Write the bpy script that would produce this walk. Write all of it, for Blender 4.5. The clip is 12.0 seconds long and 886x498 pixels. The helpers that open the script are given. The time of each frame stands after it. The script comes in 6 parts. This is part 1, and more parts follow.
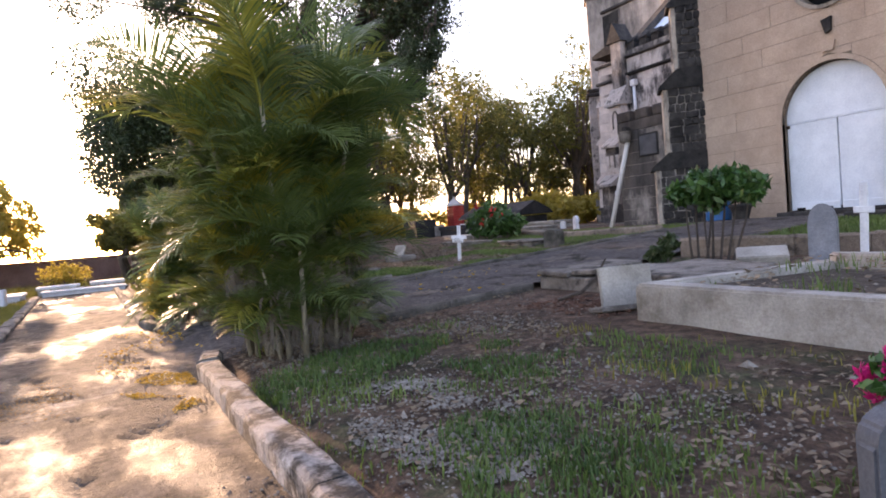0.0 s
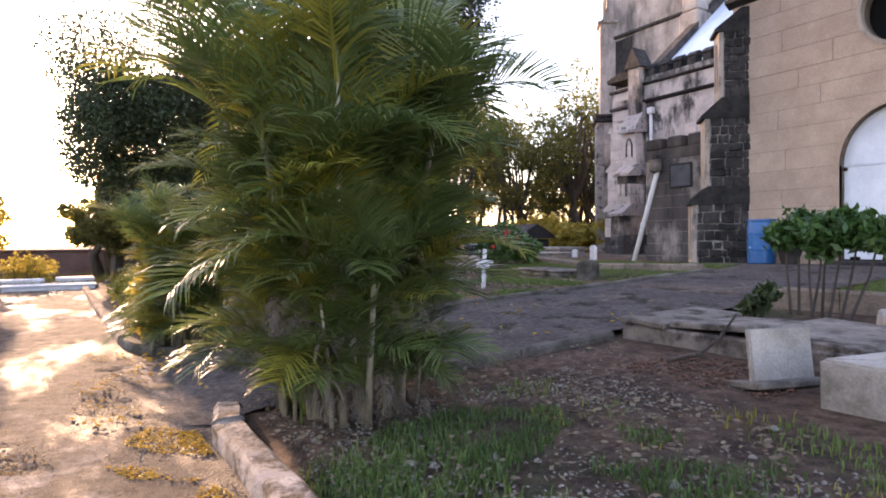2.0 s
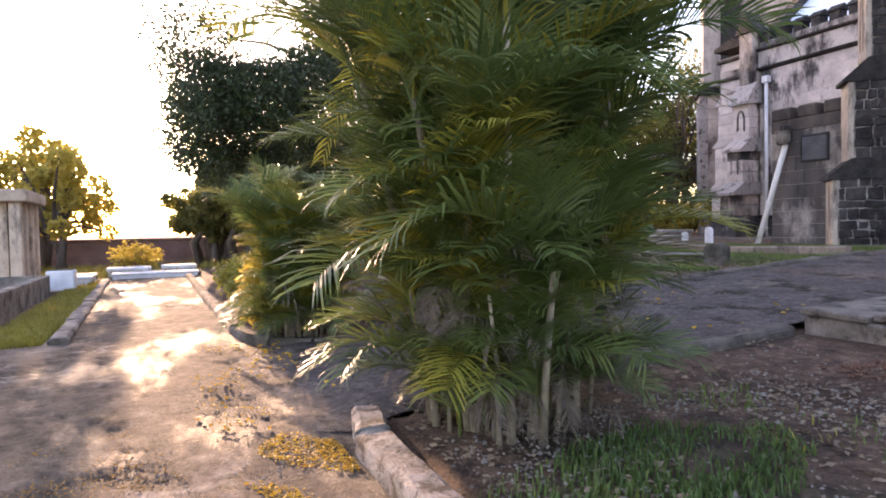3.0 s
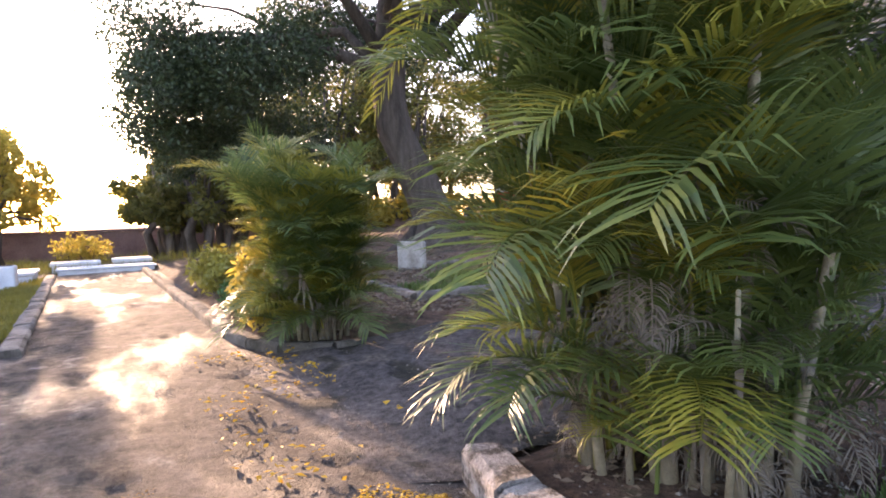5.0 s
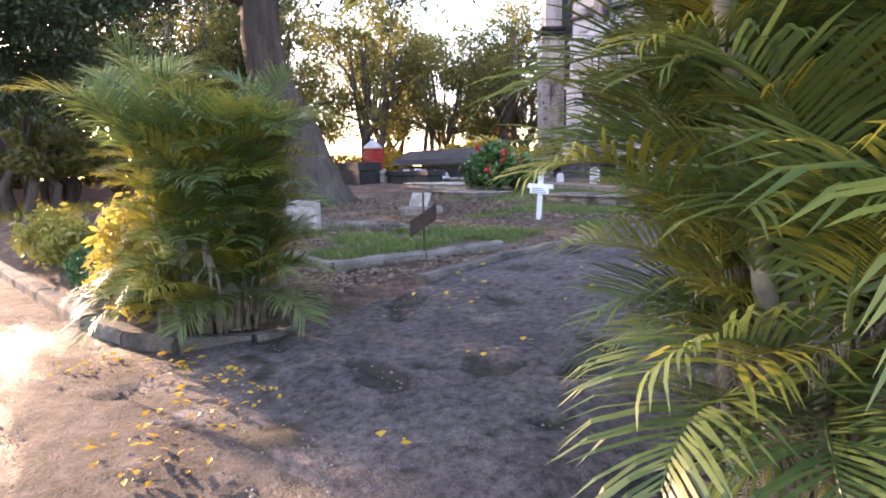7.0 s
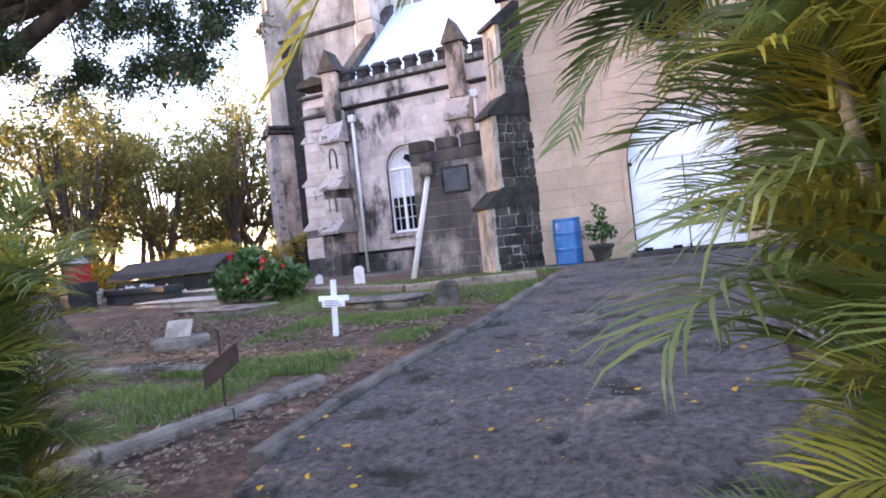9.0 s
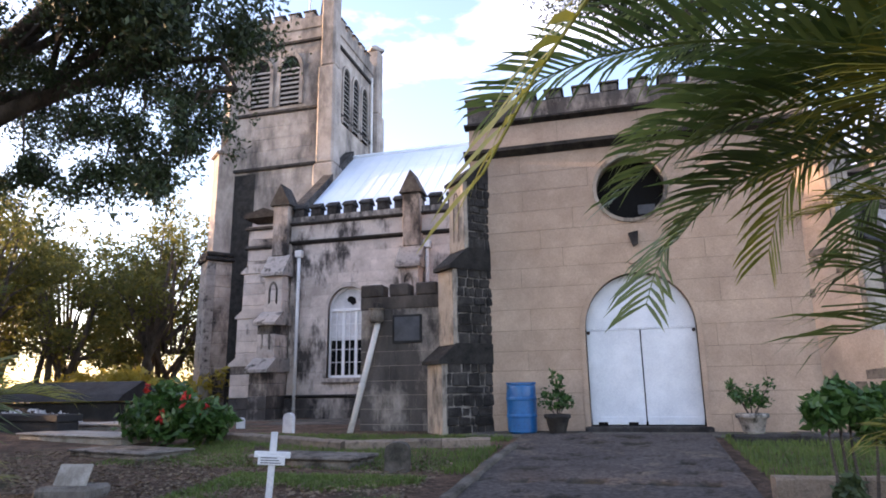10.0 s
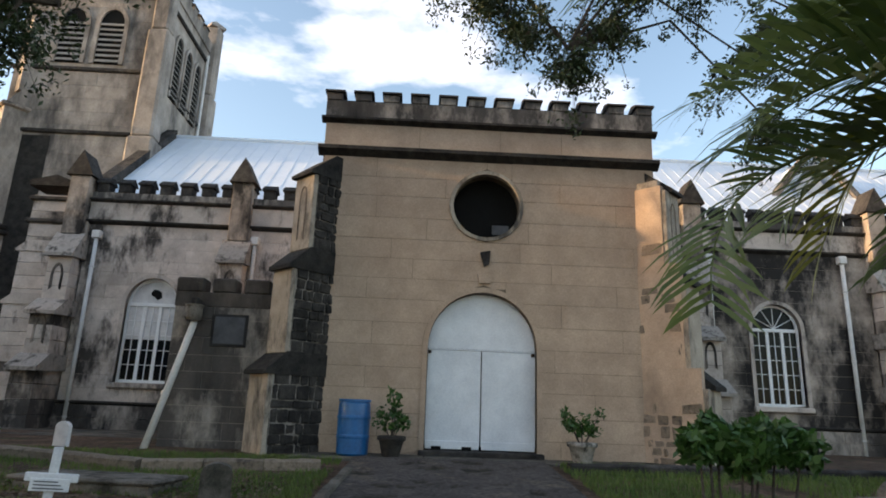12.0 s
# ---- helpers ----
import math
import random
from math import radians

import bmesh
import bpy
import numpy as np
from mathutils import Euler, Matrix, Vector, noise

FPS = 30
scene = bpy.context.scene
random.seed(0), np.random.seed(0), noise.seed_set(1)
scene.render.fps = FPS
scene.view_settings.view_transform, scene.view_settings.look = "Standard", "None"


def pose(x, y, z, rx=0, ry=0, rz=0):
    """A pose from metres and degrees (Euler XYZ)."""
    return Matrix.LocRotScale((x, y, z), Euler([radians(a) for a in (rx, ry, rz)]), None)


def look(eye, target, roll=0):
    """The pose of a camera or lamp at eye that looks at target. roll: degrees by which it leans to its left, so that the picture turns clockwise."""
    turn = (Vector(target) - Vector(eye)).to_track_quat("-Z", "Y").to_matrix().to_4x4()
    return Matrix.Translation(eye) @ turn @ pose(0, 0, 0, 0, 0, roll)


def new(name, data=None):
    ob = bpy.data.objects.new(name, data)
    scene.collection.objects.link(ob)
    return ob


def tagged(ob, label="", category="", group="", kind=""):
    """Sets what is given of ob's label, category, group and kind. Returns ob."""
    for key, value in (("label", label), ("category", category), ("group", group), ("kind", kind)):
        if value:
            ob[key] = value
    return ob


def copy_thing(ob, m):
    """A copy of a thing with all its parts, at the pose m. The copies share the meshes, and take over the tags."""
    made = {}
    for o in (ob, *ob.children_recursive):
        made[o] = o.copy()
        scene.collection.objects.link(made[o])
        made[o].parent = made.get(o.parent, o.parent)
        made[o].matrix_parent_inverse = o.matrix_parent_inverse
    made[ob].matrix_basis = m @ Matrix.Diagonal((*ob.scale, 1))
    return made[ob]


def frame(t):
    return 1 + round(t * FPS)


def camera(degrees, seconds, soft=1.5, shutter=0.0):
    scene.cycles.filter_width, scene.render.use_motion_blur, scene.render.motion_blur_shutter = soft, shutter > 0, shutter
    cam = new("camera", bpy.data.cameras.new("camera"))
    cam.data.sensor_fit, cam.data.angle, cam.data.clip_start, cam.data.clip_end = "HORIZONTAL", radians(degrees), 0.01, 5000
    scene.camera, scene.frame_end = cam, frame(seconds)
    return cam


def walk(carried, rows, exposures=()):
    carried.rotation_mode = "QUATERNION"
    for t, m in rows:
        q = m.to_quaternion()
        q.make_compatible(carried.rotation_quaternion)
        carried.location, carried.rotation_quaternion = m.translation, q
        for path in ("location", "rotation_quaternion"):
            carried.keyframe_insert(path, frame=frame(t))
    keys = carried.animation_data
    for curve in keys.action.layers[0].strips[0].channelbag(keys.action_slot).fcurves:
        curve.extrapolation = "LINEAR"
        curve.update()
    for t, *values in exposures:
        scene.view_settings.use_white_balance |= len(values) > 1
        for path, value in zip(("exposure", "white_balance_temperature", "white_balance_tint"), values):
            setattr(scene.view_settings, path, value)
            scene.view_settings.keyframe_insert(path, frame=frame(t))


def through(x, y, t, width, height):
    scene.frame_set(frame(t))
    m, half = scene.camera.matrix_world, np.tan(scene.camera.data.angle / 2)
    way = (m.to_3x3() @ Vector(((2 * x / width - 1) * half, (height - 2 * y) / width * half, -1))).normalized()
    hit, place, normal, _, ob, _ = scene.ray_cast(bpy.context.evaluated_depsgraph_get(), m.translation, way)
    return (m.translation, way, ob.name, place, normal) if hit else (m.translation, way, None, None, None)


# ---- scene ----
SKY, SUN = 0.15, 2.2
EXPOSURES = [(0.0, 2.65, 6900, 34), (3.7, 3.02, 6850, 36), (5.3, 3.18, 6500, 33), (6.7, 3.48, 6450, 33), (8.3, 3.78, 6500, 36), (9.5, 3.08, 6400, 34), (10.5, 2.12, 6950, 23), (12.0, 1.78, 7250, 15)]
cam = camera(70.3, 12.0, 1.8)
PATH = [
    (0, (7.227, -13.127, 0.265), (5.478, -12.16, 0.197), -4.6),
    (0.5, (6.898, -13.111, 0.289), (5.297, -11.912, 0.284), -0.5),
    (1, (6.431, -13.096, 0.316), (4.835, -11.892, 0.36), -0.8),
    (1.5, (5.933, -13.183, 0.347), (4.241, -12.116, 0.331), 1.6),
    (2, (5.52, -13.266, 0.417), (3.814, -12.223, 0.395), -0.4),
    (2.5, (5.056, -13.252, 0.42), (3.298, -12.299, 0.406), -0.7),
    (3, (4.627, -13.404, 0.384), (2.805, -12.581, 0.32), -1.1),
    (3.5, (4.335, -13.563, 0.402), (2.513, -12.757, 0.222), -0.8),
    (3.7, (4.14, -13.529, 0.414), (2.306, -12.739, 0.297), -3.4),
    (5.3, (2.955, -13.766, 0.305), (1.226, -12.768, 0.19), -1.2),
    (5.5, (2.766, -13.759, 0.298), (1.045, -12.748, 0.178), -1.0),
    (6, (2.33, -13.752, 0.271), (0.561, -12.834, 0.099), -0.1),
    (6.5, (2.001, -13.751, 0.248), (0.429, -12.529, 0.064), -1.7),
    (6.7, (1.906, -13.749, 0.254), (0.377, -12.477, 0.041), -1.5),
    (8.3, (0.748, -13.731, 0.556), (-0.236, -11.999, 0.375), -2.4),
    (8.5, (0.657, -13.677, 0.555), (-0.233, -11.888, 0.471), -2.8),
    (9, (0.332, -13.407, 0.568), (-0.445, -11.564, 0.557), -6.2),
    (9.5, (-0.027, -13.162, 0.618), (-0.692, -11.297, 0.895), -3.9),
    (10, (-0.39, -13.006, 0.704), (-0.911, -11.126, 1.145), -0.8),
    (10.5, (-0.669, -12.741, 0.784), (-1.119, -10.909, 1.448), -1.6),
    (11, (-0.867, -12.549, 0.79), (-1.317, -10.706, 1.425), 0.8),
    (11.5, (-1.102, -12.306, 0.744), (-1.499, -10.439, 1.342), 1.5),
    (12, (-1.2, -12.135, 0.683), (-1.14, -10.2, 1.185), 2.1),
]
walk(cam, [(t, look(eye, target, roll)) for t, eye, target, roll in PATH], EXPOSURES)

# ---- world and sun ----
SUN_EL, SUN_AZ = 8.5, 183.2  # degrees above the horizon; degrees from +x, anticlockwise
world = bpy.data.worlds.new("sky")
scene.world = world
world.use_nodes = True
wn, wl = world.node_tree.nodes, world.node_tree.links
wn.clear()
w_out = wn.new("ShaderNodeOutputWorld")
w_bg = wn.new("ShaderNodeBackground")
w_sky = wn.new("ShaderNodeTexSky")
w_sky.sky_type = "NISHITA"
w_sky.sun_disc = False
w_sky.sun_elevation = radians(SUN_EL)
w_sky.sun_rotation = radians(90 - SUN_AZ)
w_sky.altitude, w_sky.air_density, w_sky.dust_density, w_sky.ozone_density = 50, 1.0, 1.2, 1.5
w_map = wn.new("ShaderNodeMapping")
w_map.inputs["Scale"].default_value = (1.0, 1.0, 2.6)
w_co = wn.new("ShaderNodeTexCoord")
w_noise = wn.new("ShaderNodeTexNoise")
w_noise.inputs["Scale"].default_value = 2.1
w_noise.inputs["Detail"].default_value = 7
w_noise.inputs["Roughness"].default_value = 0.55
w_ramp = wn.new("ShaderNodeValToRGB")
w_ramp.color_ramp.elements[0].position, w_ramp.color_ramp.elements[1].position = 0.54, 0.76
w_mix = wn.new("ShaderNodeMix")
w_mix.data_type = "RGBA"
w_mix.inputs[7].default_value = (5.2, 5.3, 5.7, 1)
wl.new(w_co.outputs["Generated"], w_map.inputs["Vector"])
wl.new(w_map.outputs["Vector"], w_noise.inputs["Vector"])
wl.new(w_noise.outputs["Fac"], w_ramp.inputs["Fac"])
wl.new(w_ramp.outputs["Color"], w_mix.inputs[0])
wl.new(w_sky.outputs["Color"], w_mix.inputs[6])
wl.new(w_mix.outputs[2], w_bg.inputs["Color"])
w_bg.inputs["Strength"].default_value = SKY
wl.new(w_bg.outputs[0], w_out.inputs[0])

sun_data = bpy.data.lights.new("sun", "SUN")
sun_data.energy, sun_data.angle, sun_data.color = SUN, radians(0.6), (1.0, 0.72, 0.42)
sun = new("sun", sun_data)
sun_dir = Vector((math.cos(radians(SUN_AZ)) * math.cos(radians(SUN_EL)), math.sin(radians(SUN_AZ)) * math.cos(radians(SUN_EL)), math.sin(radians(SUN_EL))))
sun.matrix_world = look(sun_dir * 60, (0, 0, 0))


# ---- materials ----
def nodes_of(name, rough=0.8, metal=0.0, spec=0.3):
    m = bpy.data.materials.new(name)
    m.use_nodes = True
    n, l = m.node_tree.nodes, m.node_tree.links
    b = n["Principled BSDF"]
    b.inputs["Roughness"].default_value = rough
    b.inputs["Metallic"].default_value = metal
    b.inputs["Specular IOR Level"].default_value = spec
    return m, n, l, b


def noise_node(n, l, co, scale, detail=5, rough=0.6, stretch=(1, 1, 1)):
    mp = n.new("ShaderNodeMapping")
    mp.inputs["Scale"].default_value = stretch
    t = n.new("ShaderNodeTexNoise")
    t.inputs["Scale"].default_value = scale
    t.inputs["Detail"].default_value = detail
    t.inputs["Roughness"].default_value = rough
    l.new(co, mp.inputs["Vector"])
    l.new(mp.outputs["Vector"], t.inputs["Vector"])
    return t.outputs["Fac"]


def ramp(n, l, fac, stops):
    r = n.new("ShaderNodeValToRGB")
    e = r.color_ramp.elements
    while len(e) < len(stops):
        e.new(0.5)
    for k, (p, c) in enumerate(stops):
        e[k].position = p
        e[k].color = (*c, 1) if len(c) == 3 else c
    l.new(fac, r.inputs["Fac"])
    return r.outputs["Color"]


def mix(n, l, fac, a, b, kind="MIX"):
    m = n.new("ShaderNodeMix")
    m.data_type = "RGBA"
    m.blend_type = kind
    for sock, v in ((m.inputs[0], fac), (m.inputs[6], a), (m.inputs[7], b)):
        if isinstance(v, (int, float)):
            sock.default_value = v
        elif isinstance(v, tuple):
            sock.default_value = (*v, 1)
        else:
            l.new(v, sock)
    return m.outputs[2]


def bump(n, l, b, height, strength=0.4, dist=0.02):
    bp = n.new("ShaderNodeBump")
    bp.inputs["Strength"].default_value = strength
    bp.inputs["Distance"].default_value = dist
    l.new(height, bp.inputs["Height"])
    l.new(bp.outputs["Normal"], b.inputs["Normal"])


def surface(name, dark, light, stain=None, scale=3.0, grain=40.0, rough=0.85, bump_k=0.5, stain_at=(0.5, 0.7), stain_scale=0.9, stretch=(1, 1, 1), vary=0.12, dist=0.02, metal=0.0, spec=0.3, stain_stretch=(1, 1, 1), mid=None):
    """A mottled surface: two colours, a fine grain, an optional stain and a tint that differs from object to object."""
    m, n, l, b = nodes_of(name, rough, metal, spec)
    co = n.new("ShaderNodeNewGeometry").outputs["Position"]
    big = noise_node(n, l, co, scale, 6, 0.65, stretch)
    col = ramp(n, l, big, [(0.32, dark), (0.68, light)])
    fine = noise_node(n, l, co, grain, 4, 0.7)
    col = mix(n, l, 0.35, col, ramp(n, l, fine, [(0.3, (0.25, 0.25, 0.25)), (0.7, (0.8, 0.8, 0.8))]), "OVERLAY")
    if stain:
        s = noise_node(n, l, co, stain_scale, 8, 0.7, stain_stretch)
        col = mix(n, l, ramp(n, l, s, [(stain_at[0], (0, 0, 0)), (stain_at[1], (1, 1, 1))]), col, stain)
    if mid:
        mm = noise_node(n, l, co, mid, 8, 0.75)
        col = mix(n, l, 0.8, col, ramp(n, l, mm, [(0.36, (0.12, 0.12, 0.12)), (0.64, (0.9, 0.9, 0.9))]), "OVERLAY")
        big = mm
    if vary:
        info = n.new("ShaderNodeObjectInfo").outputs["Random"]
        col = mix(n, l, 1.0, col, ramp(n, l, info, [(0, (1 - vary,) * 3), (1, (1 + 0 * vary,) * 3)]), "MULTIPLY")
    l.new(col, b.inputs["Base Color"])
    h = n.new("ShaderNodeMath")
    h.operation = "ADD"
    l.new(big, h.inputs[0])
    l.new(fine, h.inputs[1])
    bump(n, l, b, h.outputs[0], bump_k, dist)
    return m


def leaf_material(name, dark, light, rough=0.5, through=0.35, island=True):
    m, n, l, b = nodes_of(name, rough, 0, 0.5)
    geo = n.new("ShaderNodeNewGeometry")
    rnd = geo.outputs["Random Per Island"] if island else n.new("ShaderNodeObjectInfo").outputs["Random"]
    co = geo.outputs["Position"]
    big = noise_node(n, l, co, 1.3, 3)
    col = mix(n, l, 0.5, ramp(n, l, rnd, [(0.0, dark), (1.0, light)]), ramp(n, l, big, [(0.35, dark), (0.65, light)]))
    l.new(col, b.inputs["Base Color"])
    tr = n.new("ShaderNodeBsdfTranslucent")
    l.new(col, tr.inputs["Color"])
    mx = n.new("ShaderNodeMixShader")
    mx.inputs[0].default_value = through
    l.new(b.outputs[0], mx.inputs[1])
    l.new(tr.outputs[0], mx.inputs[2])
    l.new(mx.outputs[0], n["Material Output"].inputs["Surface"])
    return m


M_TAN = surface("tan_limestone", (0.375, 0.27, 0.202), (0.51, 0.382, 0.29), (0.22, 0.165, 0.13), 1.2, 45, 0.9, 0.25, (0.6, 0.8), 0.5, vary=0.07, stain_stretch=(1, 1, 0.5))
M_TANCORE = surface("tan_mortar", (0.13, 0.1, 0.075), (0.2, 0.155, 0.115), None, 3, 50, 0.95, 0.3, vary=0)
M_GREY = surface("grey_limestone", (0.44, 0.378, 0.34), (0.71, 0.615, 0.555), (0.07, 0.062, 0.058), 1.6, 40, 0.92, 0.5, (0.51, 0.61), 0.8, vary=0.22, stain_stretch=(1, 1, 0.45))
M_GREYDK = surface("blackened_limestone", (0.24, 0.2, 0.175), (0.52, 0.44, 0.38), (0.03, 0.027, 0.026), 1.6, 40, 0.92, 0.5, (0.42, 0.56), 0.7, vary=0.2, stain_stretch=(1, 1, 0.5))
M_GREYCORE = surface("grey_mortar", (0.26, 0.225, 0.195), (0.44, 0.385, 0.34), (0.08, 0.07, 0.062), 2, 40, 0.95, 0.4, (0.58, 0.7), 1.2, vary=0)
M_JOINT = surface("dirty_lime_joint", (0.1, 0.09, 0.08), (0.36, 0.32, 0.285), (0.05, 0.045, 0.04), 5, 40, 0.95, 0.6, (0.5, 0.62), 2.2, vary=0)
M_PATCH = surface("bared_rubble_stone", (0.2, 0.155, 0.12), (0.36, 0.285, 0.22), (0.1, 0.08, 0.065), 5, 40, 0.95, 0.9, (0.52, 0.66), 5, vary=0.35, dist=0.03)
M_CREAM = surface("cream_render", (0.3, 0.25, 0.2), (0.47, 0.4, 0.33), (0.09, 0.078, 0.068), 1.6, 40, 0.92, 0.5, (0.49, 0.62), 1.7, vary=0.08, stain_stretch=(1, 1, 0.35))
M_TOWER = surface("tower_limestone", (0.27, 0.235, 0.21), (0.48, 0.42, 0.375), (0.08, 0.072, 0.068), 1.2, 30, 0.92, 0.6, (0.47, 0.66), 0.6, vary=0.15, stain_stretch=(1, 1, 0.4))
M_DARK = surface("blackened_stone", (0.022, 0.02, 0.02), (0.1, 0.09, 0.083), (0.012, 0.012, 0.012), 3.5, 30, 0.95, 0.9, (0.5, 0.7), 1.5, vary=0.45, dist=0.05)
M_BLACK = surface("black_lichen_stone", (0.016, 0.015, 0.015), (0.06, 0.055, 0.05), (0.2, 0.18, 0.16), 4, 35, 0.95, 0.8, (0.66, 0.8), 3, vary=0.3, dist=0.04)
M_PORCH = surface("sooty_plaster", (0.03, 0.028, 0.028), (0.13, 0.116, 0.108), (0.42, 0.37, 0.33), 1.6, 40, 0.93, 0.5, (0.49, 0.63), 0.9, vary=0.2, stretch=(1, 1, 0.3), stain_stretch=(1, 1, 0.5))
M_SOOT = surface("soot_black_render", (0.035, 0.03, 0.028), (0.11, 0.095, 0.085), (0.2, 0.17, 0.15), 2.5, 40, 0.94, 0.6, (0.6, 0.75), 2.0, vary=0.15, stretch=(1, 1, 0.5))
M_PEACH = surface("peach_quoin_stone", (0.4, 0.3, 0.22), (0.6, 0.48, 0.37), (0.09, 0.075, 0.065), 2, 40, 0.9, 0.6, (0.53, 0.66), 1.8, vary=0.3, stain_stretch=(1, 1, 0.4))
M_PALE = surface("weathering_slab_and_sunlit_nose", (0.25, 0.225, 0.205), (0.5, 0.45, 0.415), (0.05, 0.045, 0.04), 3, 40, 0.92, 0.6, (0.5, 0.64), 3, vary=0.2)
M_WHITE = surface("white_door_paint", (0.6, 0.63, 0.68), (0.78, 0.81, 0.86), (0.4, 0.4, 0.4), 1.5, 30, 0.55, 0.08, (0.72, 0.9), 1.2, vary=0.03)
M_WFRAME = surface("white_window_paint", (0.72, 0.73, 0.75), (0.82, 0.83, 0.84), None, 4, 40, 0.5, 0.1, vary=0)
M_WMARK = surface("whitewashed_stone", (0.5, 0.5, 0.52), (0.7, 0.7, 0.71), (0.3, 0.3, 0.29), 3, 40, 0.8, 0.3, (0.66, 0.82), 3, vary=0.06)
M_PIPE = surface("white_pipe", (0.55, 0.54, 0.53), (0.72, 0.71, 0.7), (0.3, 0.28, 0.26), 2, 30, 0.6, 0.1, (0.62, 0.8), 2, vary=0)
M_ROOF = surface("pale_metal_roof", (0.62, 0.7, 0.8), (0.74, 0.8, 0.88), None, 0.8, 20, 0.45, 0.05, vary=0.03, metal=0.15, spec=0.5)
# near-black colour that stands in for the darkness inside openings and gaps
M_VOID = surface("black_for_unlit_interior", (0.003, 0.003, 0.003), (0.006, 0.006, 0.006), None, 2, 10, 0.95, 0.05, vary=0)
M_LOUVRE = surface("louvre_slat", (0.2, 0.19, 0.18), (0.32, 0.3, 0.28), None, 3, 20, 0.8, 0.2, vary=0.15)
M_ASPHALT = surface("old_asphalt", (0.06, 0.052, 0.049), (0.115, 0.098, 0.09), (0.17, 0.135, 0.105), 1.7, 60, 0.85, 1.0, (0.55, 0.68), 1.3, vary=0, dist=0.03, spec=0.2, mid=16.0)
M_ROAD = surface("worn_concrete_road", (0.045, 0.036, 0.03), (0.11, 0.09, 0.077), (0.24, 0.21, 0.19), 2.2, 50, 0.92, 1.0, (0.57, 0.66), 1.1, vary=0, dist=0.045, spec=0.2, mid=7.0)


def damp(m, low, high, scale, seed_stretch):
    """Damp and dry patches: the gloss differs over the surface."""
    n, l = m.node_tree.nodes, m.node_tree.links
    co = n.new("ShaderNodeNewGeometry").outputs["Position"]
    wet = noise_node(n, l, co, scale, 6, 0.6, seed_stretch)
    l.new(ramp(n, l, wet, [(0.36, (low,) * 3), (0.52, (high,) * 3)]), n["Principled BSDF"].inputs["Roughness"])


damp(M_ROAD, 0.5, 0.92, 0.8, (0.6, 1.6, 1))


def flaked(m, dark, light):
    """Earth and moss gathered where the paving has flaked away."""
    n, l = m.node_tree.nodes, m.node_tree.links
    b = n["Principled BSDF"]
    at = n.new("ShaderNodeAttribute")
    at.attribute_name = "hollow"
    co = n.new("ShaderNodeNewGeometry").outputs["Position"]
    soil = ramp(n, l, noise_node(n, l, co, 7.0, 6, 0.7), [(0.4, dark), (0.6, light)])
    l.new(mix(n, l, at.outputs["Fac"], b.inputs["Base Color"].links[0].from_socket, soil), b.inputs["Base Color"])


flaked(M_ASPHALT, (0.022, 0.021, 0.015), (0.062, 0.052, 0.036))
flaked(M_ROAD, (0.035, 0.03, 0.026), (0.12, 0.095, 0.07))
M_EARTH = surface("bare_earth", (0.052, 0.031, 0.02), (0.175, 0.109, 0.073), (0.05, 0.07, 0.025), 1.5, 55, 0.95, 1.0, (0.56, 0.7), 0.7, vary=0, dist=0.05, mid=9.0)
M_KERB = surface("weathered_concrete", (0.13, 0.112, 0.095), (0.3, 0.265, 0.23), (0.05, 0.044, 0.035), 3.5, 50, 0.92, 0.9, (0.48, 0.62), 2.6, vary=0.2, dist=0.03)
M_DKERB = surface("mossy_kerb_concrete", (0.07, 0.062, 0.05), (0.2, 0.175, 0.15), (0.04, 0.04, 0.03), 3, 50, 0.95, 0.8, (0.5, 0.66), 2, vary=0.25, dist=0.04)
M_WKERB = surface("limewashed_kerb", (0.2, 0.18, 0.17), (0.46, 0.43, 0.41), (0.045, 0.04, 0.035), 3.5, 40, 0.92, 0.9, (0.44, 0.56), 4, vary=0.25, dist=0.05)
M_TOMB = surface("grey_tomb_concrete", (0.23, 0.208, 0.18), (0.4, 0.368, 0.325), (0.12, 0.095, 0.07), 2.4, 50, 0.9, 0.5, (0.52, 0.7), 1.4, vary=0.12)
M_DKTOMB = surface("dark_tomb_stone", (0.012, 0.012, 0.013), (0.045, 0.043, 0.043), (0.13, 0.12, 0.11), 2, 40, 0.8, 0.5, (0.62, 0.78), 1.5, vary=0.25)
M_BLUESTONE = surface("blue_grey_stone", (0.13, 0.135, 0.15), (0.23, 0.235, 0.25), (0.09, 0.09, 0.09), 4, 60, 0.8, 0.3, (0.55, 0.7), 3, vary=0.1)
M_SLATE = surface("slate_headstone", (0.045, 0.048, 0.058), (0.09, 0.096, 0.11), None, 3, 60, 0.6, 0.2, vary=0.1)
M_BARREL = surface("blue_plastic", (0.003, 0.085, 0.24), (0.005, 0.12, 0.33), None, 2, 20, 0.35, 0.04, vary=0, spec=0.5)
M_POT = surface("stained_pot", (0.28, 0.25, 0.22), (0.52, 0.48, 0.44), (0.06, 0.06, 0.05), 5, 40, 0.9, 0.4, (0.5, 0.64), 6, vary=0.3)
M_RED = surface("red_paint", (0.3, 0.03, 0.027), (0.42, 0.055, 0.045), None, 3, 30, 0.6, 0.1, vary=0)
M_IRON = surface("rusted_iron", (0.02, 0.015, 0.012), (0.06, 0.035, 0.025), None, 8, 60, 0.8, 0.4, vary=0)
M_BARK = surface("tree_bark", (0.045, 0.036, 0.03), (0.15, 0.125, 0.105), None, 4, 30, 0.95, 1.0, vary=0.1, stretch=(1, 1, 0.2), dist=0.06)
